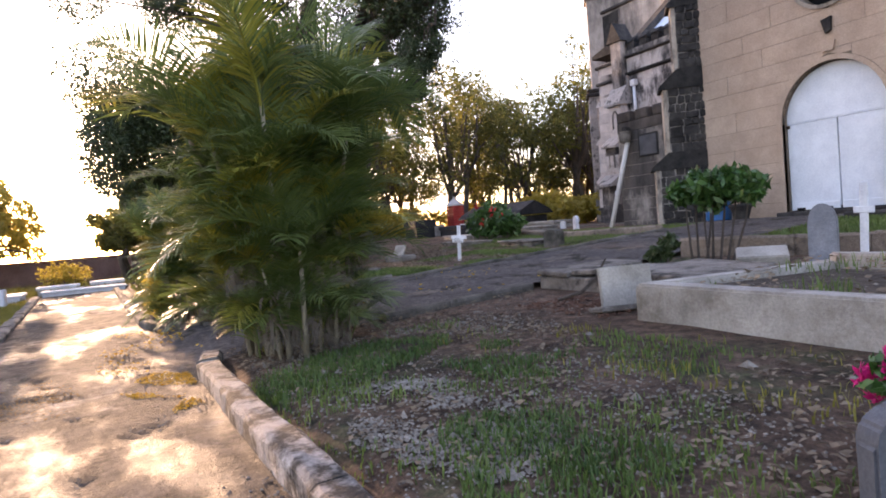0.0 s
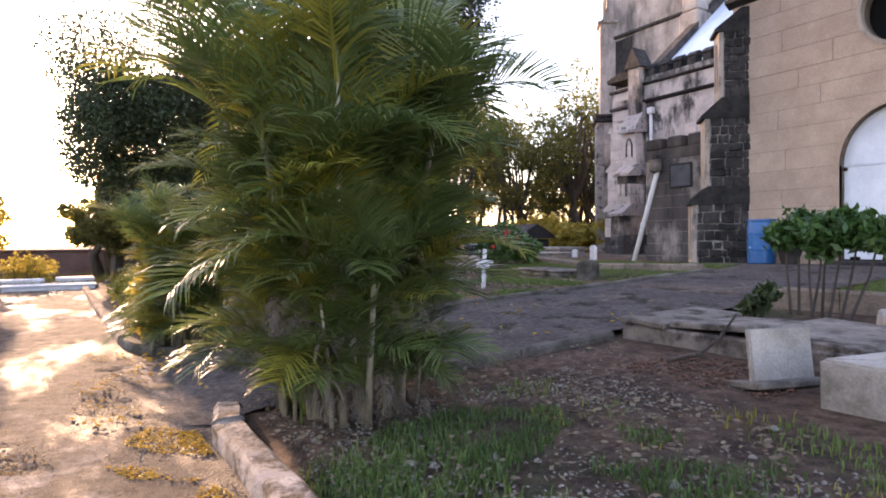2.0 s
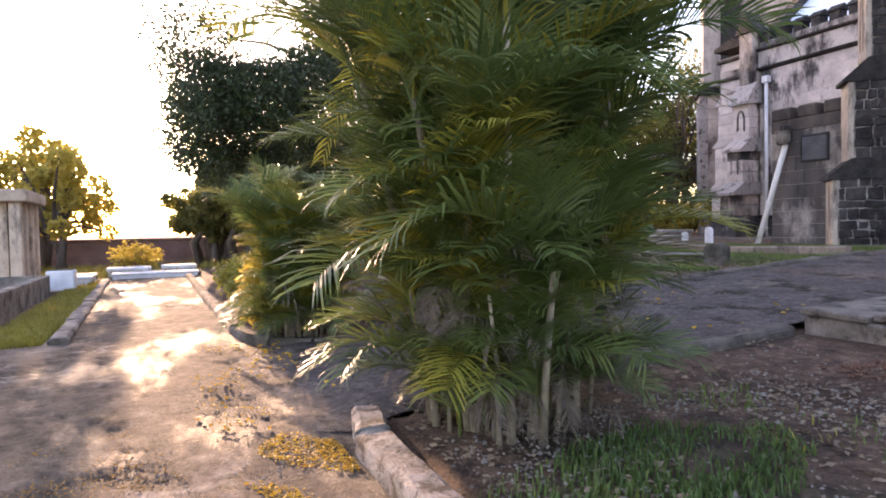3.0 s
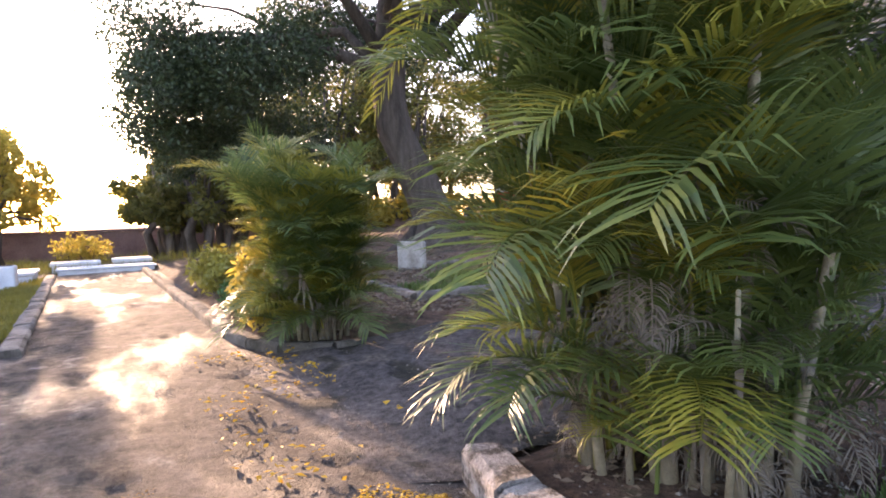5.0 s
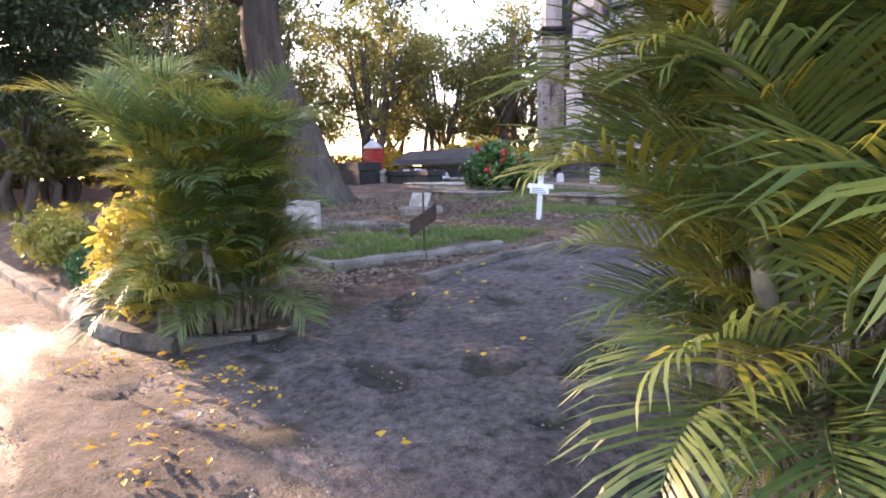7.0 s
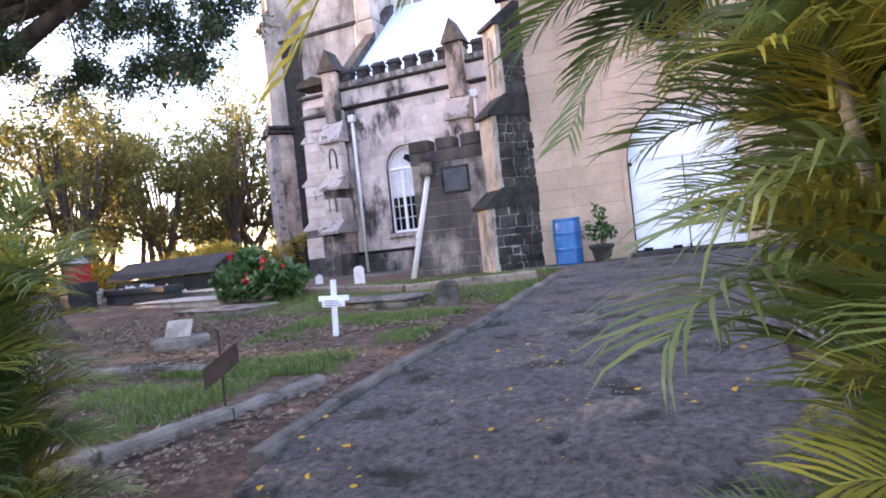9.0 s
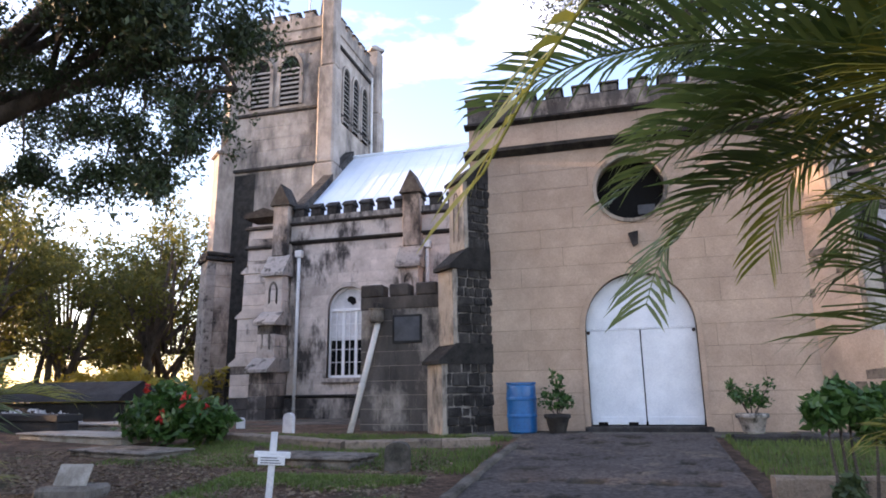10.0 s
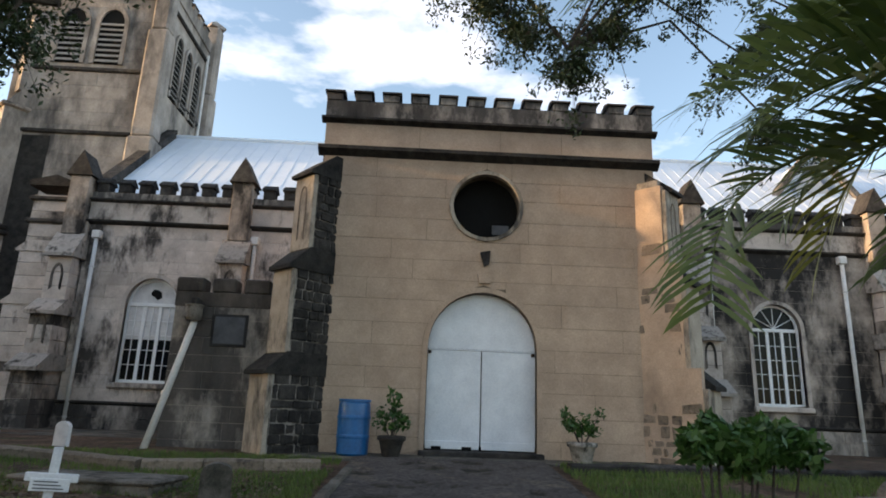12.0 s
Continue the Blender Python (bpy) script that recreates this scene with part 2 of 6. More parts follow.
M_STEM = surface("palm_stem", (0.16, 0.14, 0.1), (0.32, 0.28, 0.2), (0.07, 0.06, 0.045), 6, 40, 0.8, 0.4, (0.5, 0.7), 5, vary=0.2)
M_CANE = surface("palm_cane", (0.17, 0.17, 0.03), (0.33, 0.29, 0.06), (0.14, 0.1, 0.06), 8, 40, 0.5, 0.2, (0.55, 0.7), 6, vary=0.3)
M_SOIL = surface("planting_soil", (0.035, 0.027, 0.02), (0.1, 0.08, 0.06), None, 6, 50, 0.95, 0.9, vary=0, dist=0.04)
M_BRICKRED = surface("red_earth_rubble", (0.1, 0.052, 0.036), (0.2, 0.1, 0.066), None, 6, 40, 0.95, 0.7, vary=0.3)
M_WALLFAR = surface("boundary_wall_stone", (0.14, 0.085, 0.075), (0.24, 0.155, 0.135), (0.08, 0.06, 0.055), 1.2, 20, 0.9, 0.5, (0.55, 0.7), 0.8, vary=0)
M_FROND = leaf_material("palm_leaflet", (0.05, 0.092, 0.028), (0.16, 0.205, 0.055), 0.4, 0.46)
# yellowing leaflets, and the yellow of sunlight on green ones
M_FRONDY = leaf_material("yellowing_and_sunlit_leaflet", (0.14, 0.165, 0.025), (0.34, 0.3, 0.045), 0.42, 0.42)
M_DRY = leaf_material("dry_leaflet", (0.06, 0.046, 0.034), (0.19, 0.155, 0.12), 0.8, 0.2)
M_LEAF = leaf_material("tree_leaf", (0.018, 0.032, 0.012), (0.05, 0.078, 0.026), 0.55, 0.22)
# the lighter tone paints golden sunlight among dark green leaves
M_LEAFFAR = leaf_material("woodland_leaf", (0.05, 0.068, 0.02), (0.22, 0.2, 0.045), 0.55, 0.6)
# croton's own yellow; on far bushes and trees it paints the low sunlight
M_LEAFY = leaf_material("golden_and_sunlit_leaf", (0.27, 0.22, 0.035), (0.5, 0.39, 0.07), 0.55, 0.5)
M_HEDGE = leaf_material("glossy_shrub_leaf", (0.025, 0.07, 0.014), (0.06, 0.14, 0.03), 0.4, 0.25)
M_GRASS = leaf_material("grass_blade", (0.05, 0.095, 0.02), (0.16, 0.215, 0.045), 0.6, 0.35)
M_GRASSB = leaf_material("lush_grass_blade", (0.04, 0.085, 0.022), (0.105, 0.17, 0.035), 0.6, 0.4)
M_GRASSY = leaf_material("yellowing_and_sunlit_grass_blade", (0.14, 0.13, 0.02), (0.3, 0.26, 0.04), 0.6, 0.35)
M_LITTER = leaf_material("fallen_leaf", (0.07, 0.045, 0.03), (0.26, 0.19, 0.12), 0.8, 0.1)
M_YLITTER = leaf_material("fallen_yellow_leaf", (0.4, 0.22, 0.01), (0.6, 0.36, 0.02), 0.7, 0.3)
M_OLITTER = leaf_material("orange_brown_litter", (0.16, 0.08, 0.02), (0.34, 0.19, 0.04), 0.8, 0.2)
M_PEBBLE = surface("pale_pebble", (0.1, 0.082, 0.066), (0.28, 0.245, 0.205), None, 9, 40, 0.9, 0.3, vary=0)
M_PINK = leaf_material("magenta_petal", (0.5, 0.01, 0.12), (0.75, 0.03, 0.25), 0.6, 0.3)
M_REDPETAL = leaf_material("red_bract", (0.4, 0.015, 0.015), (0.6, 0.04, 0.03), 0.6, 0.3)
M_BED = surface("gravel_fill", (0.04, 0.03, 0.022), (0.13, 0.1, 0.075), None, 9, 60, 0.95, 1.0, vary=0, dist=0.04)


def glass_material():
    m, n, l, b = nodes_of("window_glass", 0.1, 0, 0.12)
    b.inputs["Base Color"].default_value = (0.006, 0.007, 0.009, 1)
    return m


M_GLASS = glass_material()


# ---- builders ----
def thing(name, label, category, x=0.0, y=0.0, z=0.0, group="", kind="", rz=0.0):
    ob = new(name)
    ob.empty_display_size = 0.1
    ob.matrix_world = pose(x, y, z, 0, 0, rz)
    return tagged(ob, label, category, group, kind)


def mesh_from(bm, name, material, smooth=False):
    me = bpy.data.meshes.new(name)
    bm.normal_update()
    bm.to_mesh(me)
    bm.free()
    me.materials.append(material)
    if smooth:
        me.polygons.foreach_set("use_smooth", [True] * len(me.polygons))
    return me


def part(name, bm, material, parent=None, label="", smooth=False):
    """Links a bmesh as one mesh object. Its coordinates are the parent's."""
    ob = new(name, mesh_from(bm, name, material, smooth))
    ob.parent = parent
    return tagged(ob, label)


def setting(name, bm, material, label, category, smooth=False):
    ob = part(name, bm, material, None, label, smooth)
    return tagged(ob, category=category, kind="structure")


def box(bm, x0, x1, y0, y1, z0, z1, bevel=0.0):
    m = Matrix.LocRotScale(((x0 + x1) / 2, (y0 + y1) / 2, (z0 + z1) / 2), None, (x1 - x0, y1 - y0, z1 - z0))
    vs = bmesh.ops.create_cube(bm, size=1, matrix=m)["verts"]
    if bevel:
        es = list({e for v in vs for e in v.link_edges})
        bmesh.ops.bevel(bm, geom=es, offset=bevel, segments=1, affect="EDGES")
    return bm


def a_box(x0, x1, y0, y1, z0, z1, bevel=0.01):
    return box(bmesh.new(), x0, x1, y0, y1, z0, z1, bevel)


def prism(pts, axis="y", a=0.0, b=1.0, bm=None):
    """A polygon given in two coordinates, pushed along an axis from a to b."""
    bm = bm or bmesh.new()
    place = {"x": lambda u, v, w: (w, u, v), "y": lambda u, v, w: (u, w, v), "z": lambda u, v, w: (u, v, w)}[axis]
    lo = [bm.verts.new(place(u, v, a)) for u, v in pts]
    hi = [bm.verts.new(place(u, v, b)) for u, v in pts]
    bm.faces.new(lo)
    bm.faces.new(hi[::-1])
    for k in range(len(pts)):
        j = (k + 1) % len(pts)
        bm.faces.new((lo[j], lo[k], hi[k], hi[j]))
    bmesh.ops.recalc_face_normals(bm, faces=bm.faces)
    return bm


def lathe(profile, n=24, bm=None, cx=0, cy=0, wobble=0.0):
    bm = bm or bmesh.new()
    rings = []
    for r, z in profile:
        ring = []
        for k in range(n):
            a = 2 * math.pi * k / n
            rr = r * (1 + wobble * noise.noise((math.cos(a) * 2, math.sin(a) * 2, z * 2)))
            ring.append(bm.verts.new((cx + rr * math.cos(a), cy + rr * math.sin(a), z)))
        rings.append(ring)
    for p, q in zip(rings, rings[1:]):
        for k in range(n):
            bm.faces.new((p[k], p[(k + 1) % n], q[(k + 1) % n], q[k]))
    bm.faces.new(rings[0][::-1])
    bm.faces.new(rings[-1])
    return bm


def tube(bm, pts, radii, n=7):
    """A tapered round limb along points."""
    rings = []
    for k, p in enumerate(pts):
        p = Vector(p)
        d = (Vector(pts[min(k + 1, len(pts) - 1)]) - Vector(pts[max(k - 1, 0)])).normalized()
        side = d.cross(Vector((0.3, 0.9, 0.31))).normalized()
        up = d.cross(side)
        rings.append([bm.verts.new(p + radii[k] * (math.cos(a) * side + math.sin(a) * up)) for a in (2 * math.pi * j / n for j in range(n))])
    for p, q in zip(rings, rings[1:]):
        for j in range(n):
            bm.faces.new((p[j], p[(j + 1) % n], q[(j + 1) % n], q[j]))
    bm.faces.new(rings[0][::-1])
    bm.faces.new(rings[-1])
    return bm


def arch(cx, half, z0, spring, rise, n=14):
    """The outline of an arched opening, from its lower left over the head to its lower right."""
    pts = [(cx - half, z0)]
    for k in range(n + 1):
        a = math.pi - math.pi * k / n
        pts.append((cx + half * math.cos(a), spring + rise * math.sin(a)))
    return pts + [(cx + half, z0)]


def circle(cx, cz, r, n=28):
    return [(cx + r * math.cos(2 * math.pi * k / n), cz + r * math.sin(2 * math.pi * k / n)) for k in range(n)]


def holed(outer, holes, y0, y1):
    """An upright wall from y0 to y1 with openings cut through it."""
    bm = bmesh.new()
    edges = []
    for loop in (outer, *holes):
        vs = [bm.verts.new((u, y0, v)) for u, v in loop]
        edges += [bm.edges.new((vs[k], vs[(k + 1) % len(vs)])) for k in range(len(vs))]
    bmesh.ops.triangle_fill(bm, use_beauty=True, use_dissolve=False, edges=edges)
    got = bmesh.ops.extrude_face_region(bm, geom=bm.faces[:])
    bmesh.ops.translate(bm, verts=[v for v in got["geom"] if isinstance(v, bmesh.types.BMVert)], vec=(0, y1 - y0, 0))
    bmesh.ops.recalc_face_normals(bm, faces=bm.faces)
    return bm


def ring_band(inner, outer, y0, y1, closed=False):
    """A moulding between two outlines of equal length."""
    bm = bmesh.new()
    rows = [[bm.verts.new((u, y, v)) for u, v in loop] for loop, y in ((inner, y1), (inner, y0), (outer, y0), (outer, y1))]
    last = len(inner) if closed else len(inner) - 1
    for a, b in zip(rows, rows[1:] + rows[:1]):
        for k in range(last):
            j = (k + 1) % len(inner)
            bm.faces.new((a[k], a[j], b[j], b[k]))
    bmesh.ops.recalc_face_normals(bm, faces=bm.faces)
    return bm


GZ_Y = (-12.6, -12.3, -12.0, -10.0, -6.4, -1.0, 0.5)
GZ_Z = (-0.96, -0.93, -0.79, -0.69, -0.46, -0.12, -0.1)


def ground_z(x, y):
    z = float(np.interp(y, GZ_Y, GZ_Z))
    if -2.3 < x < 0.6 and y < -10:
        z = float(np.interp(y, (-12.6, -10.0), (-0.96, -0.71)))
    return z


# ---- ground, road, path ----
def build_ground():
    xs = [-900, -300, -120, -60, -40] + [round(-30 + 0.5 * k, 2) for k in range(101)] + [30, 60, 120, 300, 900]
    ys = [-900, -300, -120, -60, -40, -30] + [round(-22 + 0.4 * k, 2) for k in range(76)] + [12, 20, 40, 80, 160, 400, 900]
    bm = bmesh.new()
    grid = []
    for y in ys:
        row = []
        for x in xs:
            z = ground_z(x, y)
            if -2.6 < x < 0.4 and -12.45 < y < -9.95:
                z = float(np.interp(y, (-12.6, -10.0), (-0.96, -0.71))) - 0.04
            elif -2.6 < x < 0.9 and -12.4 < y < -0.9:
                z -= 0.03
            elif -13 > y > -14.9 or (y < -12.2 and x > -17):
                z -= 0.02
            else:
                z += 0.03 * noise.noise((x * 0.9, y * 0.9, 0))
            if abs(x) > 60 or abs(y) > 60:
                z -= 0.8
            row.append(bm.verts.new((x, y, z)))
        grid.append(row)
    for a, b in zip(grid, grid[1:]):
        for k in range(len(xs) - 1):
            bm.faces.new((a[k], a[k + 1], b[k + 1], b[k]))
    setting("ground", bm, M_EARTH, "bare brown earth with leaf litter and thin grass", "ground", True)


def hollow(x, y, seed):
    """1 where the top layer of paving has flaked away, 0 where it is whole."""
    n = noise.noise((x * 1.7, y * 2.6, seed)) + 0.45 * noise.noise((x * 4.1, y * 5.2, seed + 3)) + 0.2 * noise.noise((x * 8.0, y * 9.0, seed + 5))
    return min(1.0, max(0.0, (n - 0.36) / 0.04))


def broken(x, y, seed, deep=0.02):
    return -deep * hollow(x, y, seed) + 0.006 * noise.noise((x * 4, y * 4, seed)) + 0.004 * noise.noise((x * 11, y * 11, seed))


def mark_hollows(ob, seed):
    """Hands the flaked places on to the material."""
    at = ob.data.attributes.new("hollow", "FLOAT", "POINT")
    at.data.foreach_set("value", [hollow(v.co.x, v.co.y, seed) for v in ob.data.vertices])


def strip(xs_at, ys, lift, name, material, label, category):
    """A paved strip whose two edges are given for each y."""
    bm = bmesh.new()
    rows = []
    n = 84
    for y in ys:
        x0, x1 = xs_at(y)
        rows.append([bm.verts.new((x0 + (x1 - x0) * k / n, y, (ground_z(0, y) + lift if y > -12.0 else float(np.interp(y, (-12.8, -12.5, -12.3, -12.0), (-0.96, -0.915, -0.908, -0.902 + lift)))) + broken(x0 + (x1 - x0) * k / n, y, 5.0, 0.03 if y > -12.0 else 0.0))) for k in range(n + 1)])
    for a, b in zip(rows, rows[1:]):
        for k in range(n):
            bm.faces.new((a[k], a[k + 1], b[k + 1], b[k]))
    mark_hollows(setting(name, bm, material, label, category, True), 5.0)


def build_roads():
    bm = bmesh.new()
    xs = [-16.4 + 0.6 * k for k in range(14)] + [-8.0 + 0.08 * k for k in range(206)] + [9.0 + 0.6 * k for k in range(24)]
    ys = [-16.5, -15.5] + [-14.8 + 0.08 * k for k in range(28)]
    rows = []
    for y in ys:
        rows.append([bm.verts.new((x, y, -0.925 + 0.01 * noise.noise((x * 0.8, y * 0.8, 2)) + broken(x, y, 9.0) - (0.02 if y < -15 else 0))) for x in xs])
    rows.append([bm.verts.new((x, -12.3, -0.92)) for x in xs])
    for a, b in zip(rows, rows[1:]):
        for k in range(len(xs) - 1):
            if xs[k] < -4.2 and a[0].co.y < -14.8:
                continue
            bm.faces.new((a[k], a[k + 1], b[k + 1], b[k]))
    road = setting("road", bm, M_ROAD, "worn concrete lane with wet patches and gravel", "road", True)
    mark_hollows(road, 9.0)

    def edges(y):
        return float(np.interp(y, (-13.0, -12.3, -11.6, -10.6, -10, -1), (-3.4, -2.7, -2.25, -2.32, -2.4, -2.2))), float(np.interp(y, (-13.0, -12.3, -11.5, -10, -8.3, -1), (0.3, 0.72, 0.66, 0.75, 0.8, 1.0)))
    strip(edges, [-13.05 + 0.05 * k for k in range(150)] + [-5.55 + 0.1 * k for k in range(46)], 0.055, "path", M_ASPHALT, "cracked dark asphalt path up to the church door", "path")


def run_of_kerb(name, pts, width, height, material, label, group="", base=None):
    """Kerb stones laid along a line, each a stone of its own."""
    th = thing(name, label, "kerb", group=group)
    rng = random.Random(len(pts) * 7 + int(abs(pts[0][0]) * 10))
    for (x0, y0), (x1, y1) in zip(pts, pts[1:]):
        length = math.hypot(x1 - x0, y1 - y0)
        count = max(1, round(length / 0.9))
        for k in range(count):
            fa, fb = k / count, (k + 1) / count
            ax, ay, bx, by = x0 + (x1 - x0) * fa, y0 + (y1 - y0) * fa, x0 + (x1 - x0) * fb, y0 + (y1 - y0) * fb
            dx, dy = bx - ax, by - ay
            ll = math.hypot(dx, dy)
            nx, ny = -dy / ll * width / 2, dx / ll * width / 2
            gap = 0.006 / ll
            bm = bmesh.new()
            za, zb = (ground_z(ax, ay), ground_z(bx, by)) if base is None else (base, base)
            top = height + rng.uniform(-0.012, 0.012)
            rings = []
            for j in range(7):
                f = gap + (1 - 2 * gap) * j / 6
                px, py, zz = ax + dx * f, ay + dy * f, za + (zb - za) * f
                ring = []
                for s, h in ((-1, -0.15), (-1, top - 0.03), (-0.72, top), (0.72, top), (1, top - 0.03), (1, -0.15)):
                    w = s + 0.16 * noise.noise((px * 5, py * 5, s * 3 + h)) if h > 0 else s
                    ring.append(bm.verts.new((px + w * nx, py + w * ny, zz + h + (0.018 * noise.noise((px * 4, py * 4, s)) if h > 0 else 0))))
                rings.append(ring)
            for p, q in zip(rings, rings[1:]):
                for j in range(6):
                    bm.faces.new((p[j], p[(j + 1) % 6], q[(j + 1) % 6], q[j]))
            bm.faces.new(rings[0][::-1])
            bm.faces.new(rings[-1])
            bmesh.ops.recalc_face_normals(bm, faces=bm.faces)
            part("kerb_stone", bm, material, th)
    return th


def build_kerbs():
    run_of_kerb("lane_kerb", [(0.7, -12.2), (1.15, -12.3), (3.0, -12.33), (8.0, -12.33), (14.0, -12.33)], 0.2, 0.19, M_WKERB, "limewashed concrete kerb with black mould beside the lane", base=-0.95)
    run_of_kerb("bed_kerb", [(-16.0, -12.6), (-9.0, -12.58), (-3.9, -12.52), (-3.2, -12.42), (-2.65, -12.25), (-2.38, -11.85), (-2.3, -11.4), (-2.36, -10.95), (-2.6, -10.6)], 0.16, 0.14, M_DKERB, "dark mossy concrete kerb round the planting bed", base=-0.95)
    run_of_kerb("path_kerb", [(-2.45, -10.25), (-2.5, -9.2), (-2.48, -8.4), (-2.36, -7.4), (-2.25, -6.4), (-2.22, -4.5), (-2.15, -2.5)], 0.14, 0.1, M_DKERB, "mossy concrete kerb along the asphalt path", "path kerbs")
    run_of_kerb("path_kerb", [(0.8, -10.4), (0.84, -9.6), (0.86, -8.4)], 0.16, 0.08, M_DKERB, "low concrete kerb along the asphalt path", "path kerbs")
    run_of_kerb("lane_kerb", [(-4.2, -14.55), (-9.0, -14.65), (-15.6, -14.8)], 0.22, 0.1, M_KERB, "grey concrete kerb along the lane's far side", base=-0.95)
    run_of_kerb("grave_kerb", [(-5.6, -10.2), (-4.63, -10.25), (-3.75, -10.32), (-3.4, -9.4), (-3.1, -8.5)], 0.15, 0.1, M_KERB, "grey concrete grave kerb with leaf litter inside")
    run_of_kerb("grave_kerb", [(-5.0, -7.95), (-6.2, -7.9), (-7.6, -8.3)], 0.14, 0.08, M_KERB, "grey concrete grave kerb half sunk in earth")


# ---- church ----
def courses(parent, x0, x1, z0, z1, y, rng, material, high=0.42, long=1.1, proud=0.012, halfs=None, name="stone_block", joint=0.008, limit=300, thick=0.05):
    """Ashlar blocks laid in courses on a wall that faces -y. halfs: openings as (centre, function of z to half width)."""
    z = z0
    row = 0
    made = 0
    while z < z1 - 0.05:
        zt = min(z1, z + high * rng.uniform(0.92, 1.08))
        if z1 - zt < 0.12:
            zt = z1
        x = x0
        first = True
        while x < x1 - 0.02:
            w = long * rng.uniform(0.75, 1.25)
            if first and row % 2:
                w *= 0.55
            first = False
            xe = x + w
            if x1 - xe < 0.25:
                xe = x1
            pieces = [(lambda q, a=x: a, lambda q, b=xe: b)]
            for c, half in halfs or ():
                hm = max(half(z + (zt - z) * k / 6) for k in range(7))
                if hm <= 0 or xe < c - hm or x > c + hm:
                    continue
                nxt = []
                if x < c:
                    nxt.append((lambda q, a=x: a, lambda q, b=xe, c=c, h=half: min(b, c - h(q))))
                if xe > c:
                    nxt.append((lambda q, a=x, c=c, h=half: max(a, c + h(q)), lambda q, b=xe: b))
                pieces = nxt
            for left, right in pieces:
                n = 1 if not halfs or len(pieces) == 1 and abs(left(z) - left(zt)) < 1e-6 and abs(right(z) - right(zt)) < 1e-6 else 6
                zs = [z + joint / 2 + (zt - z - joint) * k / n for k in range(n + 1)]
                keep = [q for q in zs if right(q) - left(q) > 0.03]
                if len(keep) < 2:
                    continue
                pts = [(left(q) + joint / 2, q) for q in keep] + [(right(q) - joint / 2, q) for q in reversed(keep)]
                p = proud + rng.uniform(-0.003, 0.004)
                part(name, prism(pts, "y", y - p, y + thick), material, parent)
                made += 1
            x = xe
        z = zt
        row += 1
    return made


def merlons(parent, x0, x1, y0, y1, z0, z1, count, cap_mat, mat, axis="x"):
    """Battlements: merlons with sloped, overhanging caps."""
    step = (x1 - x0) / (count - 0.45)
    for k in range(count):
        a, b = x0 + k * step, x0 + k * step + step * 0.55
        zc = z0 + (z1 - z0) * 0.55
        if axis == "x":
            part("merlon", a_box(a, b, y0, y1, z0 - 0.004, zc, 0.012), mat, parent)
            part("merlon_cap", prism([(y0 - 0.05, zc), (y1 + 0.05, zc), (y1 + 0.03, zc + 0.05), ((y0 + y1) / 2, z1), (y0 - 0.03, zc + 0.05)], "x", a - 0.04, b + 0.04), cap_mat, parent, "black weathered coping")
        else:
            part("merlon", a_box(y0, y1, a, b, z0 - 0.004, zc, 0.012), mat, parent)
            part("merlon_cap", prism([(y0 - 0.05, zc), (y1 + 0.05, zc), (y1 + 0.03, zc + 0.05), ((y0 + y1) / 2, z1), (y0 - 0.03, zc + 0.05)], "y", a - 0.04, b + 0.04), cap_mat, parent, "black weathered coping")


def string_course(parent, x0, x1, y, z, out=0.12, high=0.14, material=None, label="dark drip moulding"):
    part("string_course", prism([(y, z), (y - out, z + high * 0.45), (y - out, z + high * 0.75), (y, z + high)], "x", x0, x1), material or M_BLACK, parent, label)


FX0, FX1, FTOP = -3.35, 3.5, 7.2
ROSE = (0.03, 4.77, 0.68)
DOOR_H, DOOR_SP, DOOR_RISE = 1.05, 1.88, 1.1
NAVE_Y = 4.66  # before the range is set back
NAVE_FACE = 6.1  # where the nave wall stands in the end


def set_back(build, factor):
    """Builds a range of the church, then moves it back and enlarges it to suit, about a point before the church."""
    here = set(bpy.data.objects)
    build()
    c = Vector((-0.6, -12.6, 0.65))
    m = Matrix.Translation(c) @ Matrix.Scale(factor, 4) @ Matrix.Translation(-c)
    bpy.context.view_layer.update()
    done = set()
    for ob in bpy.data.objects:
        if ob not in here and ob.type == "MESH" and ob.data.name not in done:
            done.add(ob.data.name)
            w = ob.matrix_world
            ob.data.transform(w.inverted() @ m @ w)


def door_half(z):
    if z <= DOOR_SP:
        return DOOR_H + 0.1
    q = (z - DOOR_SP) / (DOOR_RISE + 0.1)
    return (DOOR_H + 0.1) * math.sqrt(max(0.0, 1 - q * q))


def rose_half(z):
    q = (z - ROSE[1]) / (ROSE[2] + 0.07)
    return (ROSE[2] + 0.07) * math.sqrt(max(0.0, 1 - q * q))


